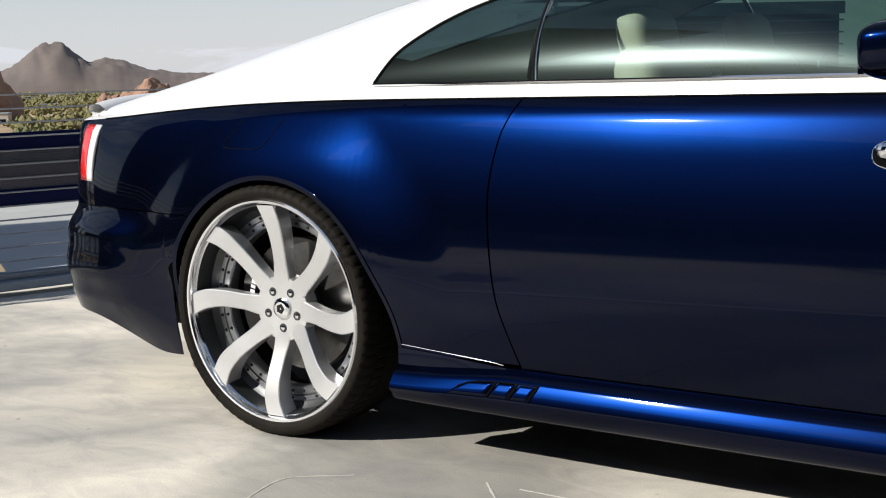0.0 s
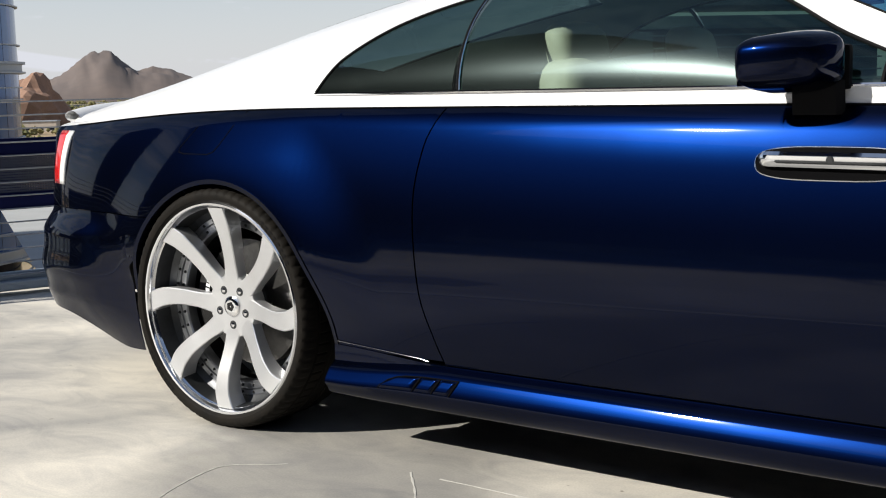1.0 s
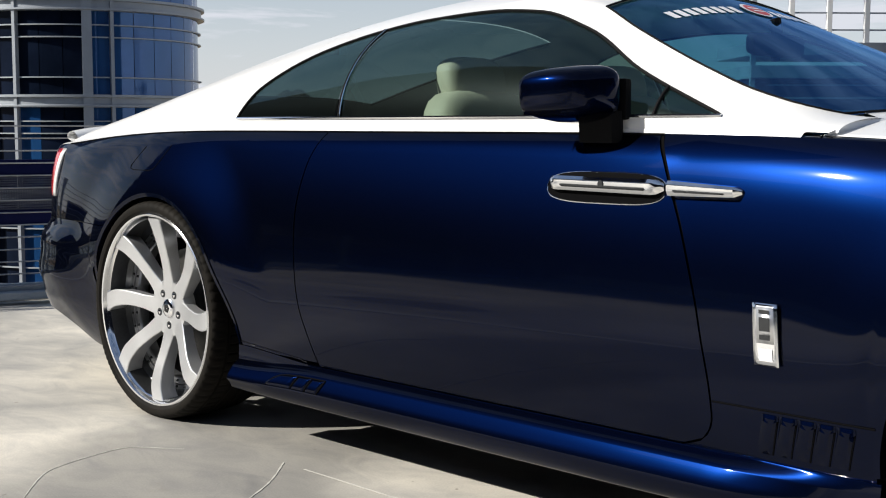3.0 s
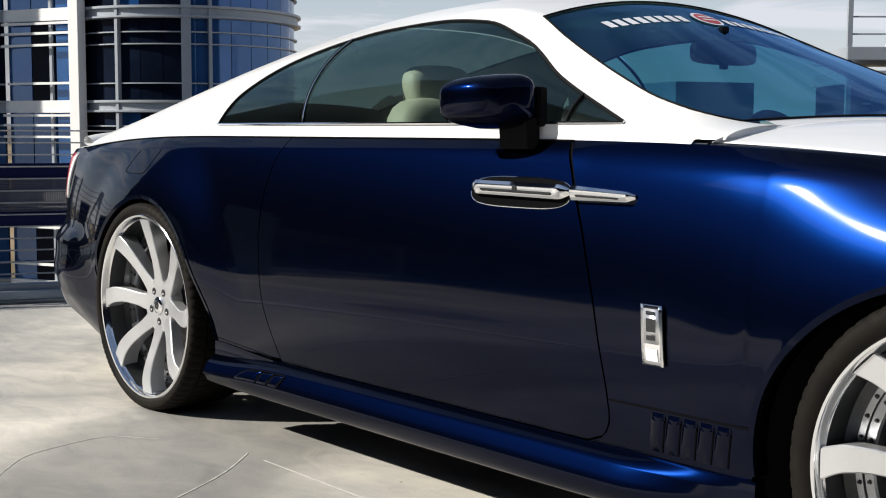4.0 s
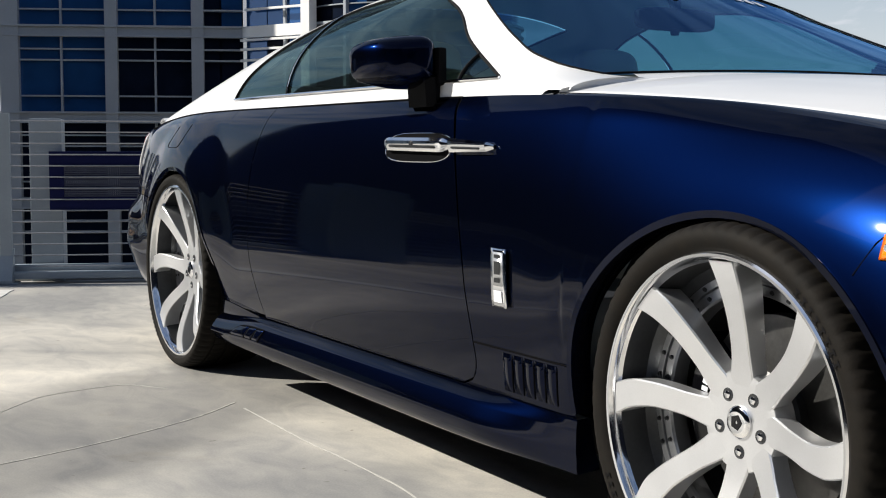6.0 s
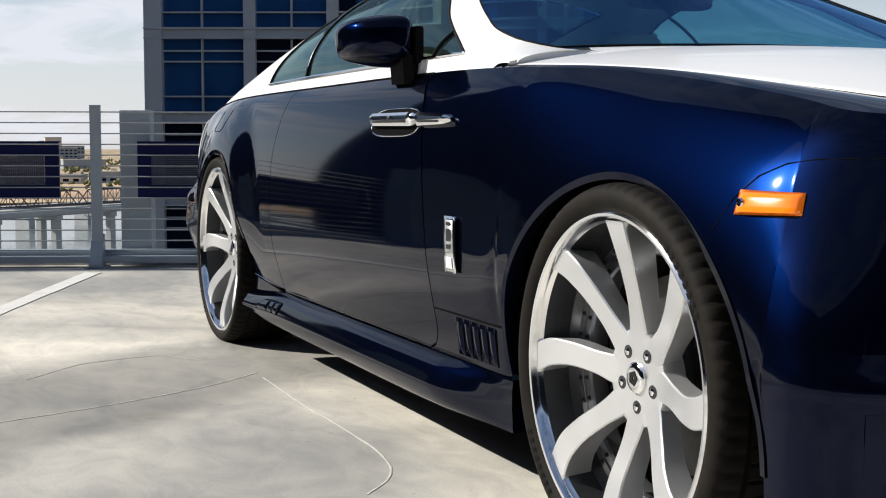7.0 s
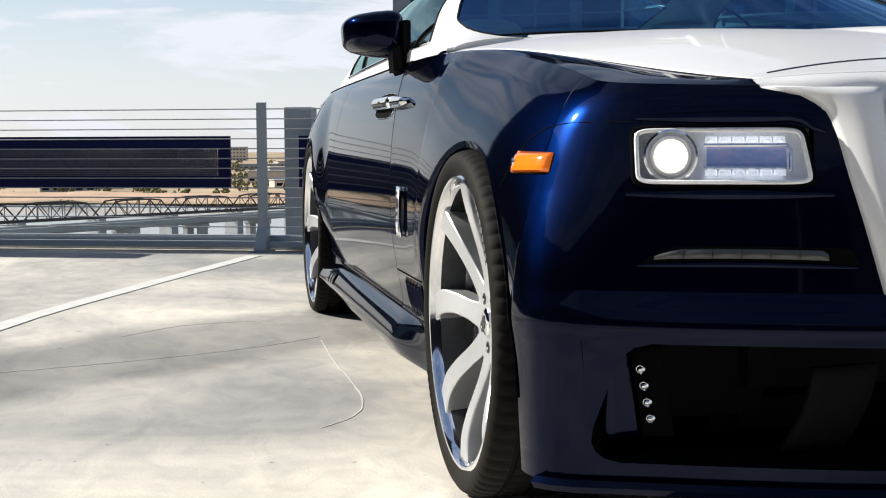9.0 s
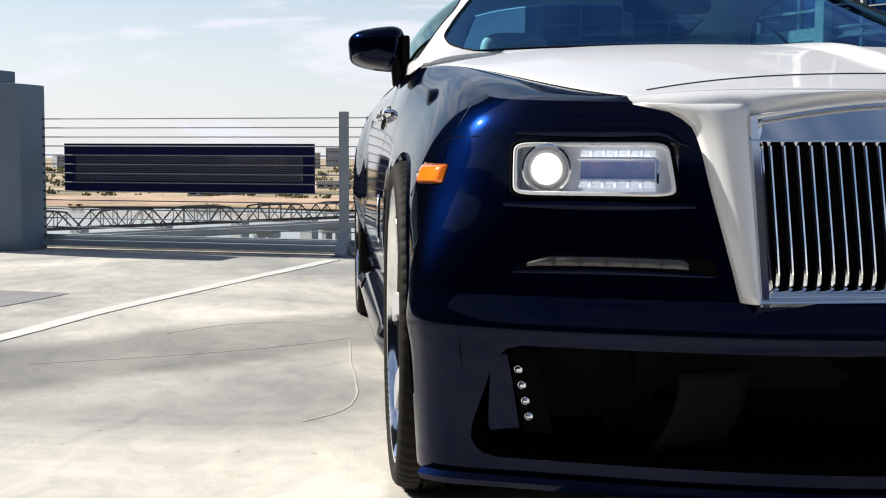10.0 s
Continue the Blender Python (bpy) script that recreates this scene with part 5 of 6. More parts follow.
for y in (-0.39, 0.39):
    bm = bmesh.new()
    cushion(bm, (1.35, y, 0.50), (0.27, 0.25, 0.10))
    st = part("front_seat", bm, LEATHER, coupe, "cream leather front seat")
    bm = bmesh.new()
    cushion(bm, (1.08, y, 0.80), (0.085, 0.25, 0.33), 0.28)
    part("seat_back", bm, LEATHER, st)
    bm = bmesh.new()
    cushion(bm, (0.965, y, 1.150), (0.055, 0.135, 0.085), 0.15, 0.6)
    part("head_rest", bm, LEATHER, st)
    part("head_rest_post", tube([(1.00, y, 1.06), (0.98, y, 1.12)], 0.02, 8), CHROME, st)
# steering wheel on the far side, and the mirror inside the screen
wheel_m = Matrix.Translation((1.80, 0.39, 0.915)) @ pose(0, 0, 0, 0, 62, 0)
sw = part("steering_wheel", tube([wheel_m @ Vector((0.185 * math.cos(2 * math.pi * k / 40), 0.185 * math.sin(2 * math.pi * k / 40), 0)) for k in range(40)], 0.015, 10, True), DARKTRIM, coupe)
part("wheel_hub", lathe([(0.0, 0.03), (0.06, 0.025), (0.075, -0.01)], 24, wheel_m), DARKTRIM, sw)
for k in range(3):
    a = radians(90 + 120 * k)
    part("wheel_spoke", tube([wheel_m @ Vector((r * math.cos(a), r * math.sin(a), 0)) for r in (0.05, 0.18)], 0.012, 8), DARKTRIM, sw)
bm = bmesh.new()
cushion(bm, (1.835, -0.015, 1.252), (0.020, 0.150, 0.034), 0.0, 0.45)
rvm = part("rear_view_mirror", bm, BLACK, coupe)
part("mirror_stalk", tube([(1.842, -0.015, 1.275), (1.825, -0.015, 1.325)], [0.014, 0.022], 10), BLACK, rvm)
part("mirror_sensor", lathe([(0.0, -0.016), (0.012, -0.014), (0.015, 0.0), (0.0, 0.004)], 14, Matrix.Translation((1.835, -0.015, 1.220))), BLACK, rvm)

# lip along the boot's rear edge
def boot_lip(u, v):
    t = 2 * u - 1
    y = 0.70 * t
    x = -1.125 + 0.10 * t * t + 0.05 * v
    a = 2 * math.pi * v
    return Vector((x - 0.05 * v - 0.045 * math.cos(a), y, 1.004 - 0.030 * t**4 + 0.020 * math.sin(a) + 0.012 * max(0, -math.cos(a)) * -1))


part("boot_lip", sheet(30, 14, boot_lip, flip=True), WHITE, coupe, "pearl white lip on the boot's edge")

# ---- wheels
def frame_at(x, side, hub, size):
    if side == 0:
        m = Matrix(((1, 0, 0, x), (0, 0, -1, -0.930), (0, 1, 0, hub), (0, 0, 0, 1)))
    else:
        m = Matrix(((-1, 0, 0, x), (0, 0, 1, 0.930), (0, 1, 0, hub), (0, 0, 0, 1)))
    return m @ Matrix.Diagonal((size, size, 1, 1))


def wheel_meshes():
    out = {}

    def keep(name, bm, mt, smooth_deg=35):
        me = bpy.data.meshes.new(name)
        bm.normal_update()
        bmesh.ops.recalc_face_normals(bm, faces=bm.faces)
        bm.to_mesh(me)
        bm.free()
        me.materials.append(mt)
        me.shade_smooth()
        me.set_sharp_from_angle(angle=radians(smooth_deg))
        out[name] = me
    # barrel with a stepped lip
    keep("wheel", lathe([(0.338, 0.044), (0.3385, 0.050), (0.334, 0.053), (0.328, 0.052), (0.324, 0.046), (0.3225, 0.038), (0.3195, 0.032), (0.3165, 0.028)], 96), POLISHED)
    keep("wheel_barrel", lathe([(0.3165, 0.028), (0.315, 0.010), (0.312, -0.030), (0.300, -0.040), (0.290, -0.044), (0.284, -0.10), (0.286, -0.20), (0.318, -0.215), (0.334, -0.222)], 64), DARKMETAL)
    keep("inner_rim", lathe([(0.292, -0.044), (0.290, -0.042), (0.276, -0.044), (0.274, -0.050), (0.271, -0.050), (0.270, -0.045), (0.252, -0.047), (0.248, -0.052), (0.247, -0.085), (0.258, -0.095)], 96), RIMGREY)
    keep("rim_bolt", lathe([(0.0, 0.0045), (0.0036, 0.0045), (0.0042, 0.003), (0.0042, 0.0006), (0.0062, 0.0005), (0.0062, 0.0)], 8), DARKMETAL)
    # tyre with shoulder blocks
    prof = [(0.333, 0.040), (0.338, 0.050), (0.346, 0.0575), (0.356, 0.060), (0.366, 0.058), (0.3735, 0.052), (0.3775, 0.044), (0.3795, 0.038), (0.381, 0.028), (0.3825, 0.012), (0.3828, 0.008), (0.3758, 0.006), (0.3758, -0.004), (0.3832, -0.006), (0.3840, -0.05), (0.3770, -0.052), (0.3770, -0.064), (0.3842, -0.066), (0.3842, -0.106), (0.3770, -0.108), (0.3770, -0.120), (0.3838, -0.122), (0.3825, -0.165), (0.3780, -0.200), (0.3700, -0.225), (0.350, -0.232), (0.334, -0.222)]

    def blocks(k, i, r, d):
        if k % 6 in (0, 1) and 5 <= i <= 9:
            return r - (0.0028 if i > 5 else 0.0014), d - 0.0006
        if (k + 3) % 6 == 0 and 13 <= i <= 14:
            return r - 0.004, d
        return r, d
    keep("tyre", lathe(prof, 432, f=blocks), RUBBER, 28)
    keep("front_tyre", lathe([(0.333 + 1.275 * (r - 0.333), d) for r, d in prof], 432, f=blocks), RUBBER, 28)
    # raised sidewall marks as plain bars
    bm = bmesh.new()
    for c0, n in ((52, 8),):
        for k in range(n):
            a = radians(c0 - 3.4 * k)
            for r0, r1, w in ((0.350, 0.364, 0.6), (0.350, 0.3535, 2.0), (0.3605, 0.364, 2.0)):
                q = [Vector((r * math.cos(a + radians(w * s)), r * math.sin(a + radians(w * s)), 0.0605 - 0.0008)) for r, s in ((r0, -0.5), (r0, 0.5), (r1, 0.5), (r1, -0.5))]
                bm.faces.new([bm.verts.new(p + Vector((0, 0, 0.0012))) for p in q])
    keep("sidewall_bar", bm, BLACK)
    # one curved spoke
    half = curve((0.055, 0.036), (0.10, 0.0300), (0.15, 0.0255), (0.21, 0.0265), (0.27, 0.0310), (0.320, 0.0350))
    bend = curve((0.055, 0.0), (0.10, -2.5), (0.15, -4.5), (0.20, -5.2), (0.26, -3.8), (0.320, 0.5))
    face = curve((0.055, -0.018), (0.10, -0.011), (0.16, 0.004), (0.22, 0.022), (0.28, 0.036), (0.320, 0.040))
    deep = curve((0.06, 0.040), (0.15, 0.044), (0.25, 0.056), (0.320, 0.066))
    bm = bmesh.new()
    rows = []
    for k in range(25):
        r = lerp(0.055, 0.319, k / 24)
        a = radians(bend(r))
        w, f, d = half(r), face(r), deep(r)
        rad, tan = Vector((math.cos(a), math.sin(a), 0)), Vector((-math.sin(a), math.cos(a), 0))
        q = [(-w, f - 0.003), (-w + 0.003, f), (w - 0.003, f), (w, f - 0.003), (w * 0.92, f - d), (-w * 0.86, f - d)]
        rows.append([bm.verts.new(rad * r + tan * s + Vector((0, 0, h))) for s, h in q])
    for a, b in zip(rows, rows[1:]):
        for j in range(6):
            bm.faces.new((a[j], b[j], b[(j + 1) % 6], a[(j + 1) % 6]))
    bm.faces.new(rows[-1])
    bm.faces.new(rows[0][::-1])
    keep("wheel_spoke", bm, BRUSHED, 30)
    # hub face with lug recesses
    bm = bmesh.new()
    add_lathe(bm, [(0.0, -0.0155), (0.075, -0.0155), (0.090, -0.0135), (0.099, -0.0150), (0.102, -0.020), (0.102, -0.06)], 64, Matrix())
    keep("hub_plate", bm, BRUSHED)
    keep("lug_recess", lathe([(0.0, -0.0150), (0.0115, -0.0150), (0.0135, -0.0142), (0.0140, -0.0160)], 20), DARKMETAL)
    keep("lug_nut", lathe([(0.0, -0.0115), (0.0055, -0.0115), (0.0080, -0.0128), (0.0080, -0.0155)], 6), CHROME)
    keep("centre_cap", lathe([(0.0, -0.0065), (0.020, -0.0060), (0.029, -0.0075), (0.0325, -0.0105), (0.0325, -0.0160)], 36), CHROME)
    keep("cap_mark", lathe([(0.004, -0.0052), (0.016, -0.0050), (0.0165, -0.0060)], 5), BLACKGLOSS)
    keep("brake_disc", lathe([(0.08, -0.105), (0.205, -0.105), (0.207, -0.115), (0.207, -0.135), (0.08, -0.135)], 64), DISC)
    keep("disc_bell", lathe([(0.0, -0.07), (0.075, -0.072), (0.088, -0.085), (0.088, -0.11)], 40), DARKMETAL)
    bm = bmesh.new()
    rr = []
    for k in range(13):
        a = radians(lerp(140, 208, k / 12))
        rr.append([bm.verts.new(Vector((r * math.cos(a), r * math.sin(a), d))) for r, d in ((0.125, -0.150), (0.120, -0.095), (0.135, -0.078), (0.215, -0.074), (0.232, -0.090), (0.232, -0.150))])
    for a, b in zip(rr, rr[1:]):
        for j in range(5):
            bm.faces.new((a[j], b[j], b[j + 1], a[j + 1]))
    bm.faces.new(rr[0])
    bm.faces.new(rr[-1])
    keep("brake_caliper", bm, BLACKGLOSS)
    keep("caliper_bar", box((-0.005, -0.009, 0), (0.005, 0.009, 0.0015)), LETTER)
    return out


WM = wheel_meshes()
for side in (0, 1):
    for x, hub, size, tyre in ((0.0, 0.378, 1.0, "tyre"), (3.102, 0.3725, 0.935, "front_tyre")):
        base = shared("wheel", WM["wheel"], coupe, frame_at(x, side, hub, size))
        shared("tyre", WM[tyre], base)
        tagged(base, "eight-spoke brushed alloy wheel with a polished lip")
        for nm in ("wheel_barrel", "inner_rim", "hub_plate", "centre_cap", "cap_mark", "brake_disc", "disc_bell", "brake_caliper"):
            shared(nm, WM[nm], base)
        for k in range(7):
            a = radians(160 + 5.0 * k)
            shared("caliper_bar", WM["caliper_bar"], base, Matrix.Translation((0.176 * math.cos(a), 0.176 * math.sin(a), -0.0745)) @ pose(0, 0, 0, 0, 0, math.degrees(a) - 90))
        for k in range(36):
            a = 2 * math.pi * k / 36
            for rb_, zb_ in ((0.2835, -0.0435), (0.2615, -0.0465)):
                shared("rim_bolt", WM["rim_bolt"], base, Matrix.Translation((rb_ * math.cos(a), rb_ * math.sin(a), zb_)))
        for k in range(2):
            tagged(shared("sidewall_lettering", WM["sidewall_bar"], base, pose(0, 0, 0, 0, 0, 180 * k)), kind="stuff")
        for k in range(8):
            shared("wheel_spoke", WM["wheel_spoke"], base, pose(0, 0, 0, 0, 0, 45 * k))
        for k in range(5):
            a = radians(90 + 36 + 72 * k)
            shared("lug_recess", WM["lug_recess"], base, Matrix.Translation((0.060 * math.cos(a), 0.060 * math.sin(a), 0)))
            shared("lug_nut", WM["lug_nut"], base, Matrix.Translation((0.060 * math.cos(a), 0.060 * math.sin(a), 0)))

# ---------------------------------------------------------------- the deck and its fence
FA, FB = Vector((0.339, 0.941, 0)), Vector((-0.941, 0.339, 0))
F0 = Vector((-2.95, 0.0, 0))
DECK = Matrix(((FA.x, FB.x, 0, F0.x), (FA.y, FB.y, 0, F0.y), (0, 0, 1, 0), (0, 0, 0, 1)))


def dk(a, b, z=0.0):
    return DECK @ Vector((a, b, z))


deck = obj("deck_floor", box((-14, -20, -0.35), (14, 0.16, 0.0), 0.0, DECK), CONCRETE, smooth=False)
tagged(deck, "pale stained concrete parking deck in full sun", "parking deck", kind="structure")
kb = box((-14, 0.16, -0.35), (14, 0.30, 0.028), 0.006, DECK)
tagged(obj("deck_kerb", kb, CONCRETE, smooth=False), "low concrete edge under the fence", "kerb", kind="structure")


def ribbon(pts, w, z, uneven=0.0, seed=1):
    """A flat painted or filled line on the deck, a few millimetres thick."""
    rnd = random.Random(seed)
    bm = bmesh.new()
    pts = [Vector((p[0], p[1], 0)) for p in pts]
    rows = []
    for i, p in enumerate(pts):
        t = (pts[min(i + 1, len(pts) - 1)] - pts[max(i - 1, 0)]).normalized()
        nrm = Vector((-t.y, t.x, 0))
        h = w / 2 * (1 + uneven * (rnd.random() - 0.5))
        o = nrm * (uneven * w * 0.25 * (rnd.random() - 0.5))
        rows.append([bm.verts.new(p + o + nrm * s * h + Vector((0, 0, q))) for s, q in ((-1, 0.0005), (-1, z), (1, z), (1, 0.0005))])
    for a, b in zip(rows, rows[1:]):
        for j in range(3):
            bm.faces.new((a[j], a[j + 1], b[j + 1], b[j]))
    bmesh.ops.recalc_face_normals(bm, faces=bm.faces)
    return bm


def polyline(pts, n):
    xs, ys = curve(*[(i, p[0]) for i, p in enumerate(pts)]), curve(*[(i, p[1]) for i, p in enumerate(pts)])
    return [(xs(k * (len(pts) - 1) / n), ys(k * (len(pts) - 1) / n)) for k in range(n + 1)]


ln = obj("parking_line", ribbon(polyline([(-2.96, -1.08), (-1.28, -1.755), (-0.085, -2.215), (0.717, -2.457), (2.9, -3.33)], 60), 0.10, 0.004, 0.10, 2), PAINTLINE, smooth=False)
tagged(ln, "worn white parking bay line on the concrete", "parking line", kind="structure")
ln = obj("parking_line", ribbon(polyline([(-4.2, -4.0), (-1.9, -4.9), (0.2, -5.7), (2.4, -6.6)], 60), 0.10, 0.004, 0.10, 3), PAINTLINE, smooth=False)
tagged(ln, "worn white line of the next parking bay", "parking line", kind="structure")
for k, pts in enumerate(([(0.795, -1.035), (0.93, -1.19), (1.06, -1.40), (1.17, -1.63), (1.27, -1.90), (1.36, -2.2)], [(0.90, -1.040), (1.15, -1.043), (1.41, -1.046), (1.65, -1.038), (1.95, -1.037), (2.17, -1.060), (2.31, -1.117), (2.41, -1.205)], [(0.45, -1.16), (0.30, -1.30), (0.36, -1.55), (0.62, -1.80)])):
    ob = obj("concrete_crack", ribbon(polyline(pts, 70), 0.0050 if k < 2 else 0.004, 0.0015, 0.9, 5 + k), JOINT, smooth=False)
    tagged(ob, "pale filled hairline crack in the concrete", "crack", kind="structure")
pb = bmesh.new()
pb.faces.new([pb.verts.new((x, y, 0.003)) for x, y in ((-1.14, -3.0), (-0.93, -2.50), (-0.34, -2.72), (-0.50, -3.3), (-1.0, -3.5))])
tagged(obj("repair_patch", pb, ASPHALTPATCH, smooth=False), "dark grey repair patch on the concrete", "patch", kind="structure")
fence = thing("cable_fence", "grey-blue steel cable fence with posts along the deck edge", "fence", loc=(0, 0, 0))


def post(a, b, name="fence_post"):
    bm = bmesh.new()
    add_box(bm, (a - 0.035, b - 0.012, 0.0), (a + 0.035, b + 0.012, 1.06), 0.003, DECK)
    ob = part(name, bm, STEEL, fence, smooth=False)
    bm = bmesh.new()
    pr = [(0.16, 0.0), (0.16, 0.03), (0.045, 0.22), (0.012, 0.22), (0.012, 0.0)]
    vs = [[bm.verts.new(dk(a + sx, b - 0.0 - d + 0.06, z)) for d, z in pr] for sx in (-0.040, 0.040)]
    bm.faces.new(vs[0])
    bm.faces.new(vs[1][::-1])
    for i in range(5):
        bm.faces.new((vs[0][i], vs[1][i], vs[1][(i + 1) % 5], vs[0][(i + 1) % 5]))
    bmesh.ops.recalc_face_normals(bm, faces=bm.faces)
    part("post_gusset", bm, STEEL, ob, smooth=False)
    bm = box((a - 0.07, b - 0.10, 0.0), (a + 0.07, b + 0.06, 0.012), 0.002, DECK)
    part("post_foot_plate", bm, STEEL, ob, smooth=False)
    return ob


POST_A = [-12.2, -9.5, -6.9, -1.06, 1.55, 6.7, 9.4, 12.0]
for a in POST_A:
    post(a, 0.0)
for i in range(14):
    z = 0.105 + 0.0700 * i
    part("fence_cable", tube([dk(-13.9, 0.02, z), dk(13.9, 0.02, z)], 0.0048, 6), CABLE, fence)
part("fence_bottom_rail", box((-13.9, -0.03, 0.030), (13.9, 0.05, 0.075), 0.008, DECK), STEEL, fence, smooth=False)
part("fence_bottom_channel", box((-13.9, 0.05, 0.028), (13.9, 0.10, 0.115), 0.004, DECK), STEEL, fence, smooth=False)
# square column just behind the post
col = obj("square_column", box((-0.93, 0.12, -0.3), (-0.73, 0.30, 1.03), 0.012, DECK), STEEL, smooth=False)
tagged(col, "square grey-blue steel column behind the fence", "column")


def board(a0, a1, z0=0.455, z1=0.825):
    """Navy board behind the cables, with a slotted middle."""
    t = thing("fence_panel", "navy fence panel with a slotted perforated middle", "panel", group="panels on the fence")
    for lo, hi in (((a0, 0.03, z0), (a1, 0.055, z0 + 0.085)), ((a0, 0.03, z1 - 0.085), (a1, 0.055, z1)), ((a0, 0.03, z0 + 0.085), (a0 + 0.09, 0.055, z1 - 0.085)), ((a1 - 0.09, 0.03, z0 + 0.085), (a1, 0.055, z1 - 0.085))):
        part("panel_frame", box(lo, hi, 0.002, DECK), NAVY, t, smooth=False)
    h0, h1 = z0 + 0.085, z1 - 0.085
    for k in range(15):
        z = lerp(h0 + 0.005, h1 - 0.005, k / 14)
        part("panel_slat", box((a0 + 0.09, 0.036, z - 0.0045), (a1 - 0.09, 0.048, z + 0.0045), 0, DECK), SLATGREY, t, smooth=False)
    bm = bmesh.new()
    n = int((a1 - a0 - 0.18) / 0.0135)
    for k in range(n):
        a = a0 + 0.09 + 0.0135 * (k + 0.5)
        add_box(bm, (a - 0.0052, 0.040, h0), (a + 0.0052, 0.046, h1), 0, DECK)
    tagged(part("panel_mesh", bm, NAVY, t, smooth=False), kind="stuff")
    return t


board(-3.37, -1.305)
board(-0.80, 1.45)
board(1.70, 4.0)
board(-6.75, -4.6)
board(-9.3, -7.05)
board(-11.9, -9.7)

# painted steel wall at the end of the fence
wl_ = thing("end_wall", "grey-blue painted wall block ending the fence", "wall", kind="structure")
part("wall_block", box((-4.45, -0.30, 0.0), (-3.545, 0.05, 1.275), 0.012, DECK), WALLPAINT, wl_, smooth=False)
part("wall_cap", box((-4.45, -0.22, 1.275), (-3.78, 0.02, 1.385), 0.01, DECK), WALLPAINT, wl_, smooth=False)
for i in range(14):
    part("cable_end", lathe([(0.0, 0.0), (0.013, 0.0), (0.013, 0.012), (0.0, 0.014)], 10, DECK @ Matrix.Translation((-3.55, 0.02, 0.105 + 0.0700 * i)) @ pose(0, 0, 0, 0, 90, 0)), DARKMETAL, wl_)

# its twin at the fence's other opening, seen through the car's glass
pier = thing("fence_pier", "grey-blue painted wall block between two runs of fence", "wall", kind="structure")
part("wall_block", box((4.15, -0.06, 0.0), (4.80, 0.50, 1.375), 0.012, DECK), WALLPAINT, pier, smooth=False)

# the deck's other sides: a parapet with rails, and a lamp standard
par = thing("parapet", "low concrete parapet with steel rails round the deck", "parapet", kind="structure")
for lo, hi in (((-14, -20.25, -0.3), (14, -20, 0.45)), ((-14.25, -20.25, -0.3), (-14, 0.3, 0.45)), ((14, -20.25, -0.3), (14.25, 0.3, 0.45))):
    part("parapet_wall", box(lo, hi, 0.02, DECK), CONCRETE, par, smooth=False)
for z in (0.62, 0.79, 0.96, 1.12):
    part("parapet_rail", tube([dk(-14.12, 0.2, z), dk(-14.12, -20.12, z), dk(14.12, -20.12, z), dk(14.12, 0.2, z)], 0.02, 8), STEEL, par)
for k in range(11):
    part("parapet_post", box((-14.15, -20 + 2.0 * k - 0.03, 0.45), (-14.09, -20 + 2.0 * k + 0.03, 1.15), 0, DECK), STEEL, par, smooth=False)
for k in range(15):
    part("parapet_post", box((-14 + 2.0 * k - 0.03, -20.15, 0.45), (-14 + 2.0 * k + 0.03, -20.09, 1.15), 0, DECK), STEEL, par, smooth=False)
lampm = Vector((-4.5, -15.5, 0))
lp_ = thing("lamp_standard", "dark lamp standard with one flat arm", "street lamp", loc=lampm)
part("lamp_pole", tube([(0, 0, 0), (0, 0, 6.2)], [0.09, 0.06], 12), DARKMETAL, lp_)
part("lamp_base", lathe([(0.0, 0.7), (0.22, 0.68), (0.24, 0.0)], 20), CONCRETE, lp_)
part("lamp_arm", tube([(0, 0, 6.1), (0.4, 0.1, 6.35), (1.0, 0.2, 6.45)], 0.04, 8), DARKMETAL, lp_)
part("lamp_head", box((0.9, 0.05, 6.38), (1.9, 0.42, 6.50), 0.04), DARKMETAL, lp_)

# ---------------------------------------------------------------- valley, river and bridges
EYE0 = Vector((4.0, -2.5, 0))
LAND_Z = -22.0


def far(az, d, z=0.0):
    a = radians(az)
    return EYE0 + Vector((-math.sin(a) * d, math.cos(a) * d, z))


# plain dark wings round the unseen sides, added to darken the paint's reflections
def wing(az0, az1, d, h, lab):
    p, q = far(az0, d), far(az1, d)
    t = thing("unseen_wing", lab, "building", group="office wings")
    v = q - p
    ln = v.length
    v.normalize()
    m = Matrix(((v.x, -v.y, 0, p.x), (v.y, v.x, 0, p.y), (0, 0, 1, 0), (0, 0, 0, 1)))
    inward = 1 if Vector((-v.y, v.x, 0)).dot(EYE0 - p) < 0 else -1
    part("wing_core", box((0, 0, LAND_Z), (ln, 8 * inward, h), 0.0, m), WINGDARK, t, smooth=False)
    for k in range(3):
        z = h - 0.9 - 5.2 * k
        part("wing_band", box((0, -0.2 * inward, z), (ln, 8 * inward, z + 0.5), 0.0, m), NAVY, t, smooth=False)


wing(104.8, 136, 46, 62, "very tall dark glass office tower beyond the parapet")
wing(136, 166, 46, 25.5, "unseen dark wing beyond the parapet, added to darken reflections")
wing(166, 214, 46, 24, "unseen dark wing beyond the deck end, added to darken reflections")
wing(214, 262, 46, 24, "unseen dark wing ahead of the car, added to darken reflections")
wing(262, 312, 50, 24, "unseen dark wing beside the far deck, added to darken reflections")

gb = bmesh.new()
add_sheet(gb, 80, 80, lambda u, v: Vector((lerp(-4900, 4900, u), lerp(-4900, 4900, v), LAND_Z - 0.02)))
tagged(obj("ground", gb, LAND), "dry brown valley floor reaching the horizon", "ground", kind="structure")
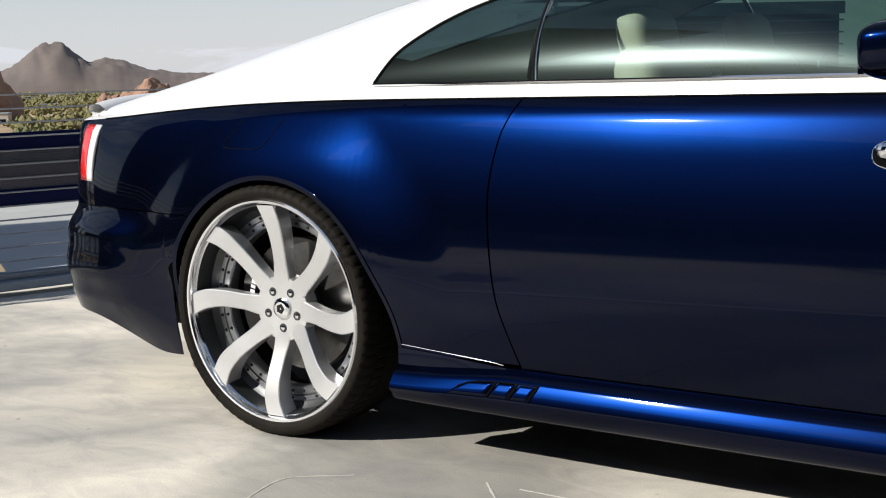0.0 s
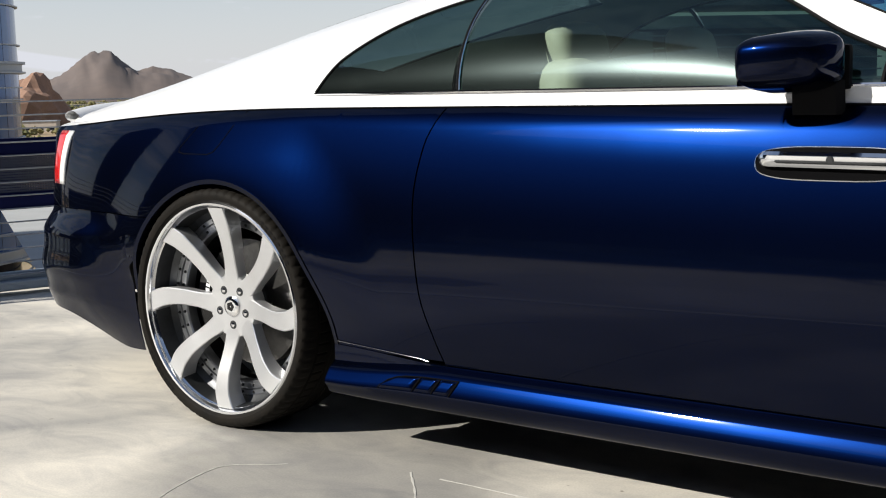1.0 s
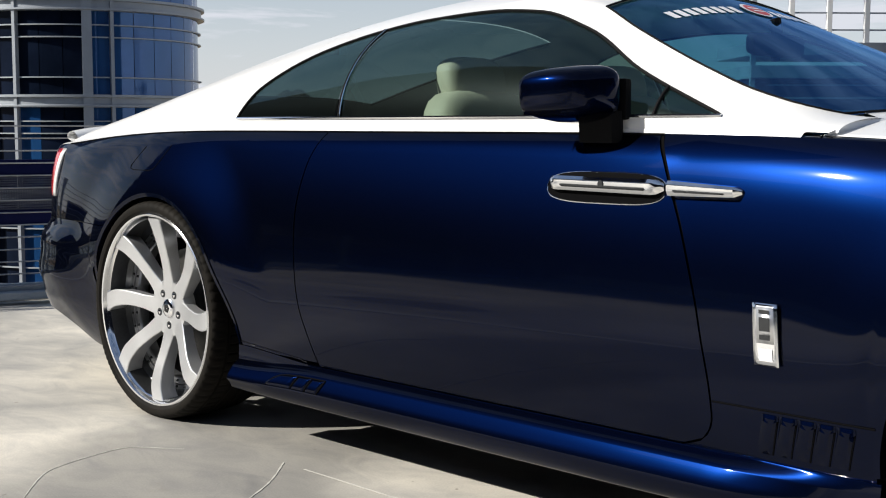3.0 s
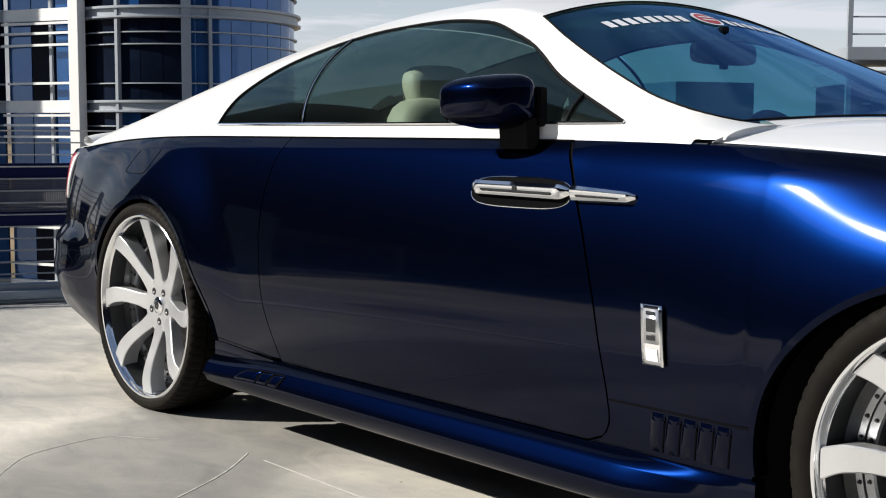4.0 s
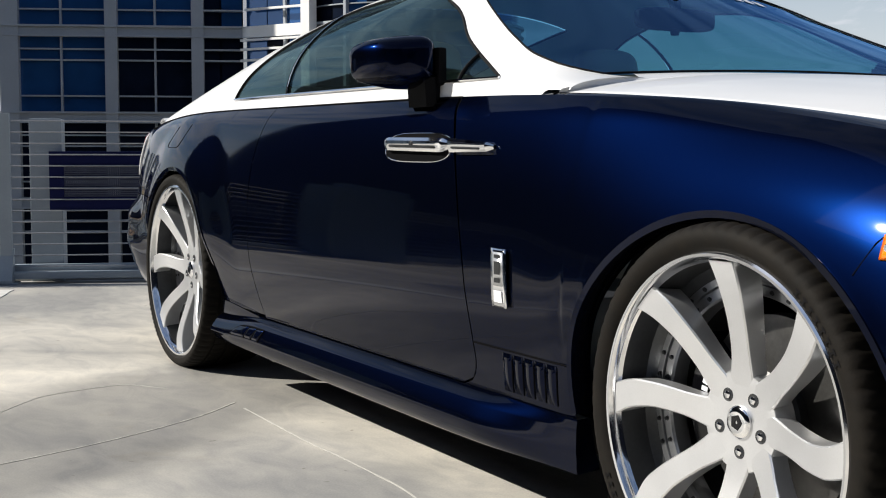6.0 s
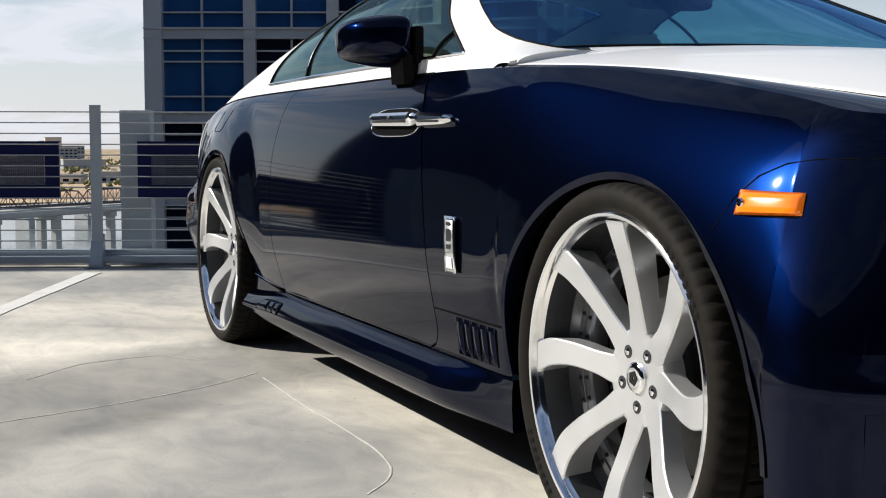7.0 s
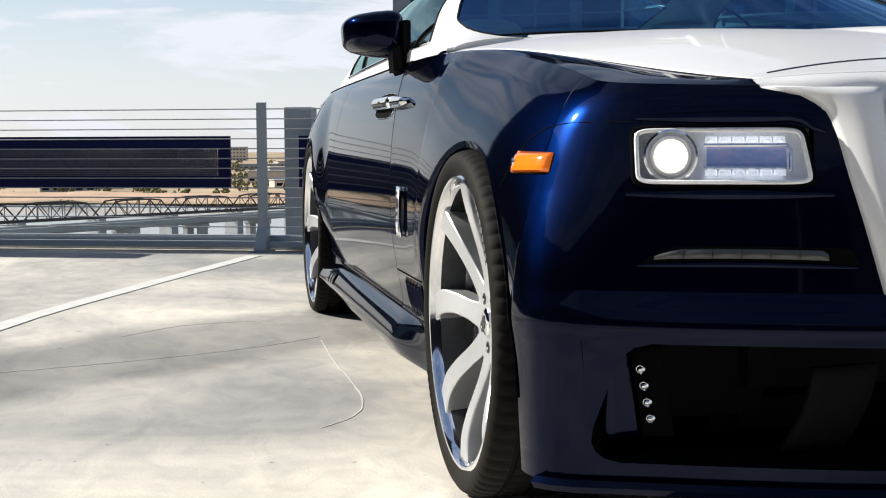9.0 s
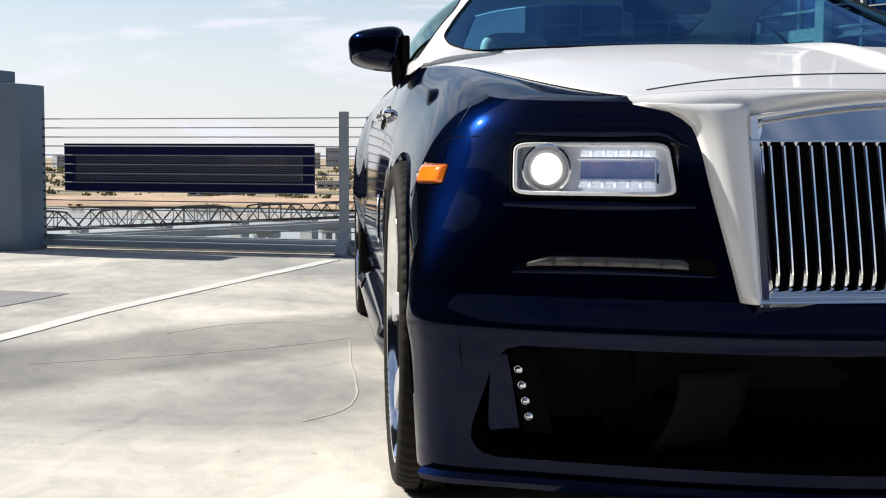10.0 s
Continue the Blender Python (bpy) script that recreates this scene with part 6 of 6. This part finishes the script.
tagged(obj("lower_deck", box((-14, 0.30, -6.0), (14, 3.2, -5.6), 0.0, DECK), GREYSLAB, smooth=False), "grey lower roof slab below the deck edge", "roof slab", kind="structure")
tagged(obj("garage_wall", box((-14, -20, LAND_Z), (14, 0.2, -0.36), 0.0, DECK), GREYSLAB, smooth=False), "plain storeys under the deck", "garage", kind="structure")
# grey slab of a neighbouring roof seen low between the cables
nb = obj("neighbour_roof", sheet(4, 4, lambda u, v: far(lerp(30, 58, u), lerp(14, 52, v), lerp(-2.4, -3.0, v)), flip=True), GREYSLAB)
tagged(nb, "flat pale grey neighbouring roof", "roof", kind="structure")

wb = bmesh.new()
add_sheet(wb, 30, 8, lambda u, v: far(lerp(68, 140, u), lerp(40, 505 + 25 * math.sin(u * 17) + 12 * math.sin(u * 41), v), LAND_Z + 0.3), flip=True)
tagged(obj("river", wb, WATER), "wide grey-green river under the bridges", "river", kind="structure")

truss = thing("truss_bridge", "old brown steel truss bridge over the river", "bridge", loc=(0, 0, 0))
_p, _q = far(101.6, 285), far(89, 328)
pA, pB = _p.lerp(_q, -1.0), _p.lerp(_q, 2.2)
L = (pB - pA).length
tdir = (pB - pA).normalized()
nsp = int(L / 21)
for k in range(nsp):
    bm = bmesh.new()
    b0 = pA + tdir * (21 * k)
    prof = [(0.4, 0.0), (4.0, 3.65), (7.0, 3.95), (14.0, 3.95), (17.0, 3.65), (20.6, 0.0)]
    base_z0 = -15.9
    for q in (0.0, 4.5):
        off = Vector((tdir.y, -tdir.x, 0)) * q
        pt = lambda d, z: b0 + tdir * d + off + Vector((0, 0, base_z0 + z))
        add_tube(bm, [pt(d, z) for d, z in prof], 0.20, 4)
        add_tube(bm, [pt(0, 0), pt(21, 0)], 0.24, 4)
        for i, d in enumerate((4.0, 7.0, 10.5, 14.0, 17.0)):
            zt = (3.65, 3.95, 3.95, 3.95, 3.65)[i]
            add_tube(bm, [pt(d, 0), pt(d, zt)], 0.10, 4)
        for d0, d1, z0, z1 in ((4.0, 7.0, 3.65, 0), (7.0, 10.5, 3.95, 0), (10.5, 14.0, 0, 3.95), (14.0, 17.0, 0, 3.65)):
            add_tube(bm, [pt(d0, z0), pt(d1, z1)], 0.12, 4)
    part("truss_span", bm, BRIDGE, truss, smooth=False)
    c = b0 + Vector((tdir.y, -tdir.x, 0)) * 2.2
    part("truss_pier", box((-1.0, -2.6, LAND_Z), (1.0, 2.6, base_z0 - 0.1), 0.1, Matrix.Translation((c.x, c.y, 0)) @ Matrix.Rotation(math.atan2(tdir.y, tdir.x), 4, "Z")), BRIDGECON, truss, smooth=False)

road = thing("beam_bridge", "grey concrete beam bridge on pale piers", "bridge")
_p, _q = far(101.7, 180), far(84.3, 230)
pA, pB = _p.lerp(_q, -0.8), _p.lerp(_q, 1.9)
rdir = (pB - pA).normalized()
rn = Vector((-rdir.y, rdir.x, 0))
RZ = -10.95
bm = bmesh.new()
for off, z0, z1, w in ((0, RZ - 1.0, RZ - 0.5, 2.2), (2.4, RZ - 0.7, RZ + 0.1, 0.25), (-2.4, RZ - 0.7, RZ + 0.1, 0.25), (0, RZ - 0.6, RZ - 0.4, 2.5)):
    a, b = pA + rn * off, pB + rn * off
    q = [[bm.verts.new(p + rn * s * w + Vector((0, 0, z))) for s, z in ((-1, z0), (1, z0), (1, z1), (-1, z1))] for p in (a, b)]
    for j in range(4):
        bm.faces.new((q[0][j], q[0][(j + 1) % 4], q[1][(j + 1) % 4], q[1][j]))
bmesh.ops.recalc_face_normals(bm, faces=bm.faces)
part("bridge_deck", bm, BRIDGECON, road, smooth=False)
for k in range(1, 16):
    p = pA + rdir * (14.5 * k)
    bm = bmesh.new()
    m = Matrix.Translation((p.x, p.y, 0)) @ Matrix.Rotation(math.atan2(rdir.y, rdir.x), 4, "Z")
    for y in (-1.7, 1.7):
        add_box(bm, (-0.7, y - 0.6, LAND_Z), (0.7, y + 0.6, RZ - 1.7), 0.08, m)
    add_box(bm, (-0.8, -2.6, RZ - 1.8), (0.8, 2.6, RZ - 1.0), 0.1, m)
    part("bridge_pier", bm, BRIDGECON, road, smooth=False)

# bank, scrub and town
rnd = random.Random(4)
bk = bmesh.new()
add_sheet(bk, 60, 6, lambda u, v: far(lerp(66, 142, u), 500 + 30 * v + 22 * math.sin(u * 17), LAND_Z + 4.5 * math.sin(math.pi * min(1, 0.15 + 0.5 * v)) + 1.2 * noise.noise(Vector((u * 30, v * 3, 0)))), flip=True)
tagged(obj("river_bank", bk, mat("sandy_bank", (0.44, 0.30, 0.20), 0.95, vary=0.3, scale=0.05, fine=0.7)), "bare sandy river bank", "bank", kind="structure")


def clump(bm, p, r, h, rnd):
    """A ragged bush of small leaf clumps."""
    for _ in range(9):
        o = Vector((rnd.uniform(-1, 1) * r, rnd.uniform(-1, 1) * r, h * rnd.uniform(0.25, 0.95)))
        s = r * rnd.uniform(0.22, 0.5)
        ring = [bm.verts.new(p + o + Vector((math.cos(k * 1.257 + s) * s * rnd.uniform(0.6, 1.3), math.sin(k * 1.257 + s) * s * rnd.uniform(0.6, 1.3), rnd.uniform(-0.3, 0.3) * s))) for k in range(5)]
        a, b = bm.verts.new(p + o + Vector((0, 0, s * rnd.uniform(0.7, 1.2)))), bm.verts.new(p + o - Vector((0, 0, s)))
        for k in range(5):
            bm.faces.new((ring[k], ring[(k + 1) % 5], a))
            bm.faces.new((ring[(k + 1) % 5], ring[k], b))


sc = bmesh.new()
for _ in range(1100):
    az, d = rnd.uniform(40, 60), rnd.uniform(420, 1900)
    r = rnd.uniform(1.2, 4.2) * (1 + d / 1800)
    clump(sc, far(az, d, LAND_Z), r, r * rnd.uniform(0.5, 1.0), rnd)
for _ in range(700):
    az, d = rnd.uniform(70, 108), rnd.uniform(545, 1700)
    r = rnd.uniform(1.2, 3.2) * (1 + d / 2000)
    clump(sc, far(az, d, LAND_Z), r, r * rnd.uniform(0.6, 1.2), rnd)
tagged(obj("valley_scrub", sc, LEAF, smooth=False), "scattered dry green desert scrub and trees", "scrub", kind="stuff")


def house(az, d, w, dep, h, mt, name="far_house", lab="pale low house far across the valley", floors=0):
    c = far(az, d, LAND_Z)
    m = Matrix.Translation(c) @ Matrix.Rotation(radians(az + rnd.uniform(-20, 20)), 4, "Z")
    t = thing(name, lab, "house" if name == "far_house" else "building", loc=(0, 0, 0), group="far buildings")
    part("house_wall", box((-w / 2, -dep / 2, 0), (w / 2, dep / 2, h), 0, m), mt, t, smooth=False)
    part("house_roof", box((-w / 2 - 0.4, -dep / 2 - 0.4, h), (w / 2 + 0.4, dep / 2 + 0.4, h + 0.6), 0.1, m), TOWN2 if mt is TOWN else TOWN, t, smooth=False)
    nwin = max(2, int(w / 5))
    for k in range(nwin):
        x = -w / 2 + w * (k + 0.5) / nwin
        for fl in range(max(1, floors)):
            z = 1.2 + fl * (h - 1) / max(1, floors)
            part("house_window", box((x - w / nwin * 0.3, -dep / 2 - 0.08, z), (x + w / nwin * 0.3, -dep / 2 + 0.02, z + min(1.6, h * 0.5)), 0, m), DARKGLASS, t, smooth=False)


for k in range(16):
    house(rnd.uniform(44, 57), rnd.uniform(700, 1700), rnd.uniform(10, 26), rnd.uniform(8, 14), rnd.uniform(3.5, 6), TOWN if k % 3 else TOWN2)
for k in range(26):
    house(rnd.uniform(78, 106), rnd.uniform(640, 1500), rnd.uniform(12, 40), rnd.uniform(10, 20), rnd.uniform(4, 9), TOWN if k % 2 else TOWN2, floors=1)
for k in range(14):
    house(rnd.uniform(80, 106), rnd.uniform(1500, 2300), rnd.uniform(25, 60), 20, rnd.uniform(14, 34), TOWN2 if k % 3 else TOWN, "far_block", "grey block on the far skyline", floors=4)

# mountains and red rocks
elev = curve((36, 0.2), (40, 0.3), (44, 0.25), (46, 0.25), (47.2, 0.45), (48.2, 0.75), (49.4, 1.05), (49.9, 1.0), (50.4, 1.25), (51.2, 1.75), (51.6, 1.68), (52.2, 1.35), (52.9, 0.9), (53.8, 0.5), (55.0, 0.35), (58, 0.3), (62, 0.25))
mb_ = bmesh.new()


def ridge(u, v):
    az, d = lerp(34, 64, u), lerp(2150, 2900, v)
    top = math.tan(radians(max(0.15, elev(az)))) * 2500 - LAND_Z
    f = math.sin(math.pi * min(1, v * 1.25)) ** 0.8 if v < 0.8 else 0
    n1 = noise.fractal(Vector((u * 26, v * 5, 0.3)), 0.9, 2.1, 6)
    n2 = abs(noise.noise(Vector((u * 90, v * 9, 4.0))))
    return far(az, d, LAND_Z - 1 + top * f * (0.95 + 0.13 * n1) - 5 * f * n2)


add_sheet(mb_, 260, 26, ridge)
tagged(obj("mountain_range", mb_, ROCK, flat_deg=60), "bare brown desert mountain range", "mountain", kind="structure")


def rocks(az0, d, w, h, seed):
    r2 = random.Random(seed)
    t = thing("red_rock_outcrop", "rounded red sandstone outcrop", "rock", loc=(0, 0, 0), group="outcrops")
    for k in range(9):
        c = far(az0 + r2.uniform(-0.5, 0.5) * w, d + r2.uniform(-30, 30), LAND_Z)
        s = h * r2.uniform(0.45, 1.0)
        bm = bmesh.new()
        bmesh.ops.create_icosphere(bm, subdivisions=4, radius=1)
        for v in bm.verts:
            q = v.co * (1 + 0.35 * noise.fractal(v.co * 1.3 + Vector((seed, k, 0)), 1.0, 2.0, 4))
            v.co = c + Vector((q.x * s * 0.75, q.y * s * 0.75, max(-0.2, q.z) * s))
        part("boulder", bm, REDROCK, t, smooth=False)


rocks(47.6, 900, 1.0, 22, 3)
rocks(48.9, 1000, 1.0, 12, 5)
rocks(55.1, 800, 0.8, 30, 8)

# ---------------------------------------------------------------- office building across the way
office = thing("office_building", "glass office block with grey metal bands and white frames", "building")
OZ0, OZ1, FLOOR, BAND = LAND_Z, 24.0, 3.92, 0.52
bands = [1.78 + FLOOR * k for k in range(-6, 6)]
BARS = (1.20, 2.83, 3.33)


def frame_on(p, q):
    """A facade's own axes: x along it, y out towards the deck."""
    d = q - p
    ln = d.length
    d.normalize()
    nn = Vector((d.y, -d.x, 0))
    if nn.dot(EYE0 - p) < 0:
        nn = -nn
    return Matrix(((d.x, nn.x, 0, p.x), (d.y, nn.y, 0, p.y), (0, 0, 1, 0), (0, 0, 0, 1))), ln


def along(p, q, az):
    """How far along p to q the direction az from the deck meets it."""
    a = far(az, 1.0) - EYE0
    d = (q - p).normalized()
    e = EYE0 - p
    den = d.x * a.y - d.y * a.x
    return (e.x * a.y - e.y * a.x) / den


gA, gB = far(79.35, 60), far(70.6, 58.5)
OM, _ = frame_on(gA, gB)
OL = along(gA, gB, 68.9)
cols_x = [0.42] + [along(gA, gB, az) for az in (74.67, 70.9)] + [OL]
part("building_core", box((0, -14, OZ0), (OL, -0.45, OZ1), 0, OM), DARKGLASS, office, smooth=False)
for i, x in enumerate(cols_x[:3]):
    w = 0.42 if i == 0 else 0.28
    part("facade_column", box((x - w, -0.4, OZ0), (x + w, 0.12, OZ1), 0.03, OM), SPANDREL, office, smooth=False)
for z in bands:
    part("facade_band", box((0, -0.4, z), (OL, 0.04, z + BAND), 0.02, OM), SPANDREL, office, smooth=False)
    part("band_lip", box((0, 0.04, z + BAND - 0.08), (OL, 0.20, z + BAND), 0.0, OM), SPANDREL, office, smooth=False)
    part("band_lip", box((0, 0.04, z), (OL, 0.16, z + 0.07), 0.0, OM), SPANDREL, office, smooth=False)
for i in range(3):
    x0, x1 = cols_x[i], cols_x[i + 1]
    for k, z in enumerate(bands[:-1]):
        for h in range(2):
            a, b = lerp(x0, x1, h / 2), lerp(x0, x1, (h + 1) / 2)
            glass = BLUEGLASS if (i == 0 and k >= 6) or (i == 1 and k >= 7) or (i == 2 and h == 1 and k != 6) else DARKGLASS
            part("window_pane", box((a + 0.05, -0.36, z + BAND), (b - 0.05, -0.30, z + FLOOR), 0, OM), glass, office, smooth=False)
        if i < 2:
            part("window_mullion", box(((x0 + x1) / 2 - 0.045, -0.34, z + BAND), ((x0 + x1) / 2 + 0.045, -0.14, z + FLOOR), 0, OM), SPANDREL, office, smooth=False)
        for q in BARS:
            part("window_transom", box((x0, -0.34, z + q), (x1, -0.10 if i < 2 else 0.10, z + q + 0.07), 0, OM), SPANDREL, office, smooth=False)

# bay that juts out to a white post: its face is in the sun
wf = thing("projecting_bay", "jutting glazed bay with white sunlit bars and a white post", "building bay")
bA, bP = OM @ Vector((OL, 0, 0)), far(65.95, 55.6)
BM, bl_ = frame_on(bA, bP)
for k, z in enumerate(bands[:-1]):
    for h in range(3):
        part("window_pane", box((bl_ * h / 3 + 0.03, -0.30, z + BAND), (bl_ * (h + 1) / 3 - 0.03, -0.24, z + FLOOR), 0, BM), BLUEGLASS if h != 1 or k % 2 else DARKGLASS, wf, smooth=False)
    part("bay_mullion", box((bl_ * 0.62 - 0.07, -0.26, z + BAND), (bl_ * 0.62 + 0.07, -0.12, z + FLOOR), 0, BM), SPANDREL, wf, smooth=False)
    # white puts the sunlight on these bars; their shaded run alongside is grey
    part("bay_band", box((0.02, -0.3, z), (bl_, 0.03, z + BAND), 0.02, BM), WHITEFRAME, wf, smooth=False)
    for r in BARS + (3.75,):
        part("bay_bar", box((0.02 + 0.3 * (r == BARS[0]), 0.03, z + r), (bl_ + 0.1, 0.19, z + r + 0.10), 0.0, BM), WHITEFRAME, wf, smooth=False)
core = bmesh.new()
tri = [bA + Vector((-0.3, 0.5, 0)), bP + Vector((-0.9, 0.5, 0)), bA + Vector((-6.0, 5.0, 0))]
cv = [[core.verts.new(p + Vector((0, 0, z))) for p in tri] for z in (OZ0, OZ1)]
core.faces.new(cv[0][::-1])
core.faces.new(cv[1])
for i in range(3):
    core.faces.new((cv[0][i], cv[0][(i + 1) % 3], cv[1][(i + 1) % 3], cv[1][i]))
bmesh.ops.recalc_face_normals(core, faces=core.faces)
part("bay_core", core, DARKGLASS, wf, smooth=False)
part("bay_post", box((bl_ - 0.22, -0.25, OZ0), (bl_ + 0.30, 0.24, OZ1), 0.03, BM), WHITEFRAME, wf, smooth=False)

# round glass tower beside the bay
tower = thing("round_tower", "round blue glass tower with grey bands and thin rails", "building")
tc_ = far(61.25, 58.6)
TR = 5.05
TM = Matrix.Translation((tc_.x, tc_.y, 0))
toward = math.atan2(EYE0.y - tc_.y, EYE0.x - tc_.x)
part("tower_core", lathe([(TR - 0.5, OZ0), (TR - 0.5, OZ1)], 48, TM), DARKGLASS, tower)
for k, z in enumerate(bands[:-1]):
    part("tower_band", lathe([(TR - 0.3, z), (TR + 0.05, z), (TR + 0.20, z + 0.03), (TR + 0.20, z + 0.10), (TR + 0.06, z + 0.12), (TR + 0.06, z + BAND - 0.12), (TR + 0.20, z + BAND - 0.10), (TR + 0.20, z + BAND), (TR - 0.3, z + BAND)], 96, TM), SPANDREL, tower, flat_deg=20)
    for q in BARS:
        part("tower_rail", lathe([(TR - 0.08, z + q), (TR + 0.03, z + q), (TR + 0.03, z + q + 0.05), (TR - 0.08, z + q + 0.05)], 96, TM), SPANDREL, tower)
for k in range(-8, 9):
    a0, a1 = toward + radians(11.2 * k), toward + radians(11.2 * (k + 1))
    for f, z in enumerate(bands[:-1]):
        if z < -7:
            continue
        # blue panes on the sky-lit half: its brightness is put into the glass colour
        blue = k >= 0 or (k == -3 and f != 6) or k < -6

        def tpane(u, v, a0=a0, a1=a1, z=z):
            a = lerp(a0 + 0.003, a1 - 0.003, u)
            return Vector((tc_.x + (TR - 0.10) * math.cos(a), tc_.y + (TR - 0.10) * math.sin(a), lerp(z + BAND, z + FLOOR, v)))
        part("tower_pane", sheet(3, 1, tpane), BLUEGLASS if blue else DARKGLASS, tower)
    if k in (0, 1, -3, -6):
        w = 0.20 if k == 0 else 0.07
        part("tower_mullion", box((-0.10, -w, OZ0), (0.14, w, OZ1), 0, TM @ Matrix.Translation((TR * math.cos(a0), TR * math.sin(a0), 0)) @ Matrix.Rotation(a0, 4, "Z")), SPANDREL, tower, smooth=False)
part("tower_roof", lathe([(0.0, 20.0), (TR, 20.0), (TR, 20.4), (0.0, 20.6)], 64, TM), SPANDREL, tower)

# open stair tower on the next block, with rails above and dark louvres below
stair = thing("stair_tower", "open grey stair tower with rails over dark louvres", "building")
SM, sl_ = frame_on(far(31.9, 42), far(19.0, 46))
part("stair_core", box((0.1, -4.0, OZ0), (sl_, -0.3, 2.6), 0, SM), WINGDARK, stair, smooth=False)
for z in (2.6, 3.35):
    part("stair_slab", box((0, -4.2, z), (sl_, 0.1, z + 0.42), 0.02, SM), SPANDREL, stair, smooth=False)
for k in range(5):
    part("stair_louvre", box((0.6, -0.2, 1.1 + 0.42 * k), (sl_, 0.0, 1.1 + 0.42 * k + 0.05), 0, SM), SPANDREL, stair, smooth=False)
for k in range(8):
    part("stair_post", box((1.25 * k, -0.1, OZ0 if k == 0 else 3.7), (1.25 * k + 0.16, 0.06, 7.4), 0.01, SM), WHITEFRAME if k else SPANDREL, stair, smooth=False)
for k in range(6):
    part("stair_rail", box((0, -0.04, 4.15 + 0.55 * k), (sl_, 0.02, 4.15 + 0.55 * k + 0.05), 0, SM), SPANDREL, stair, smooth=False)
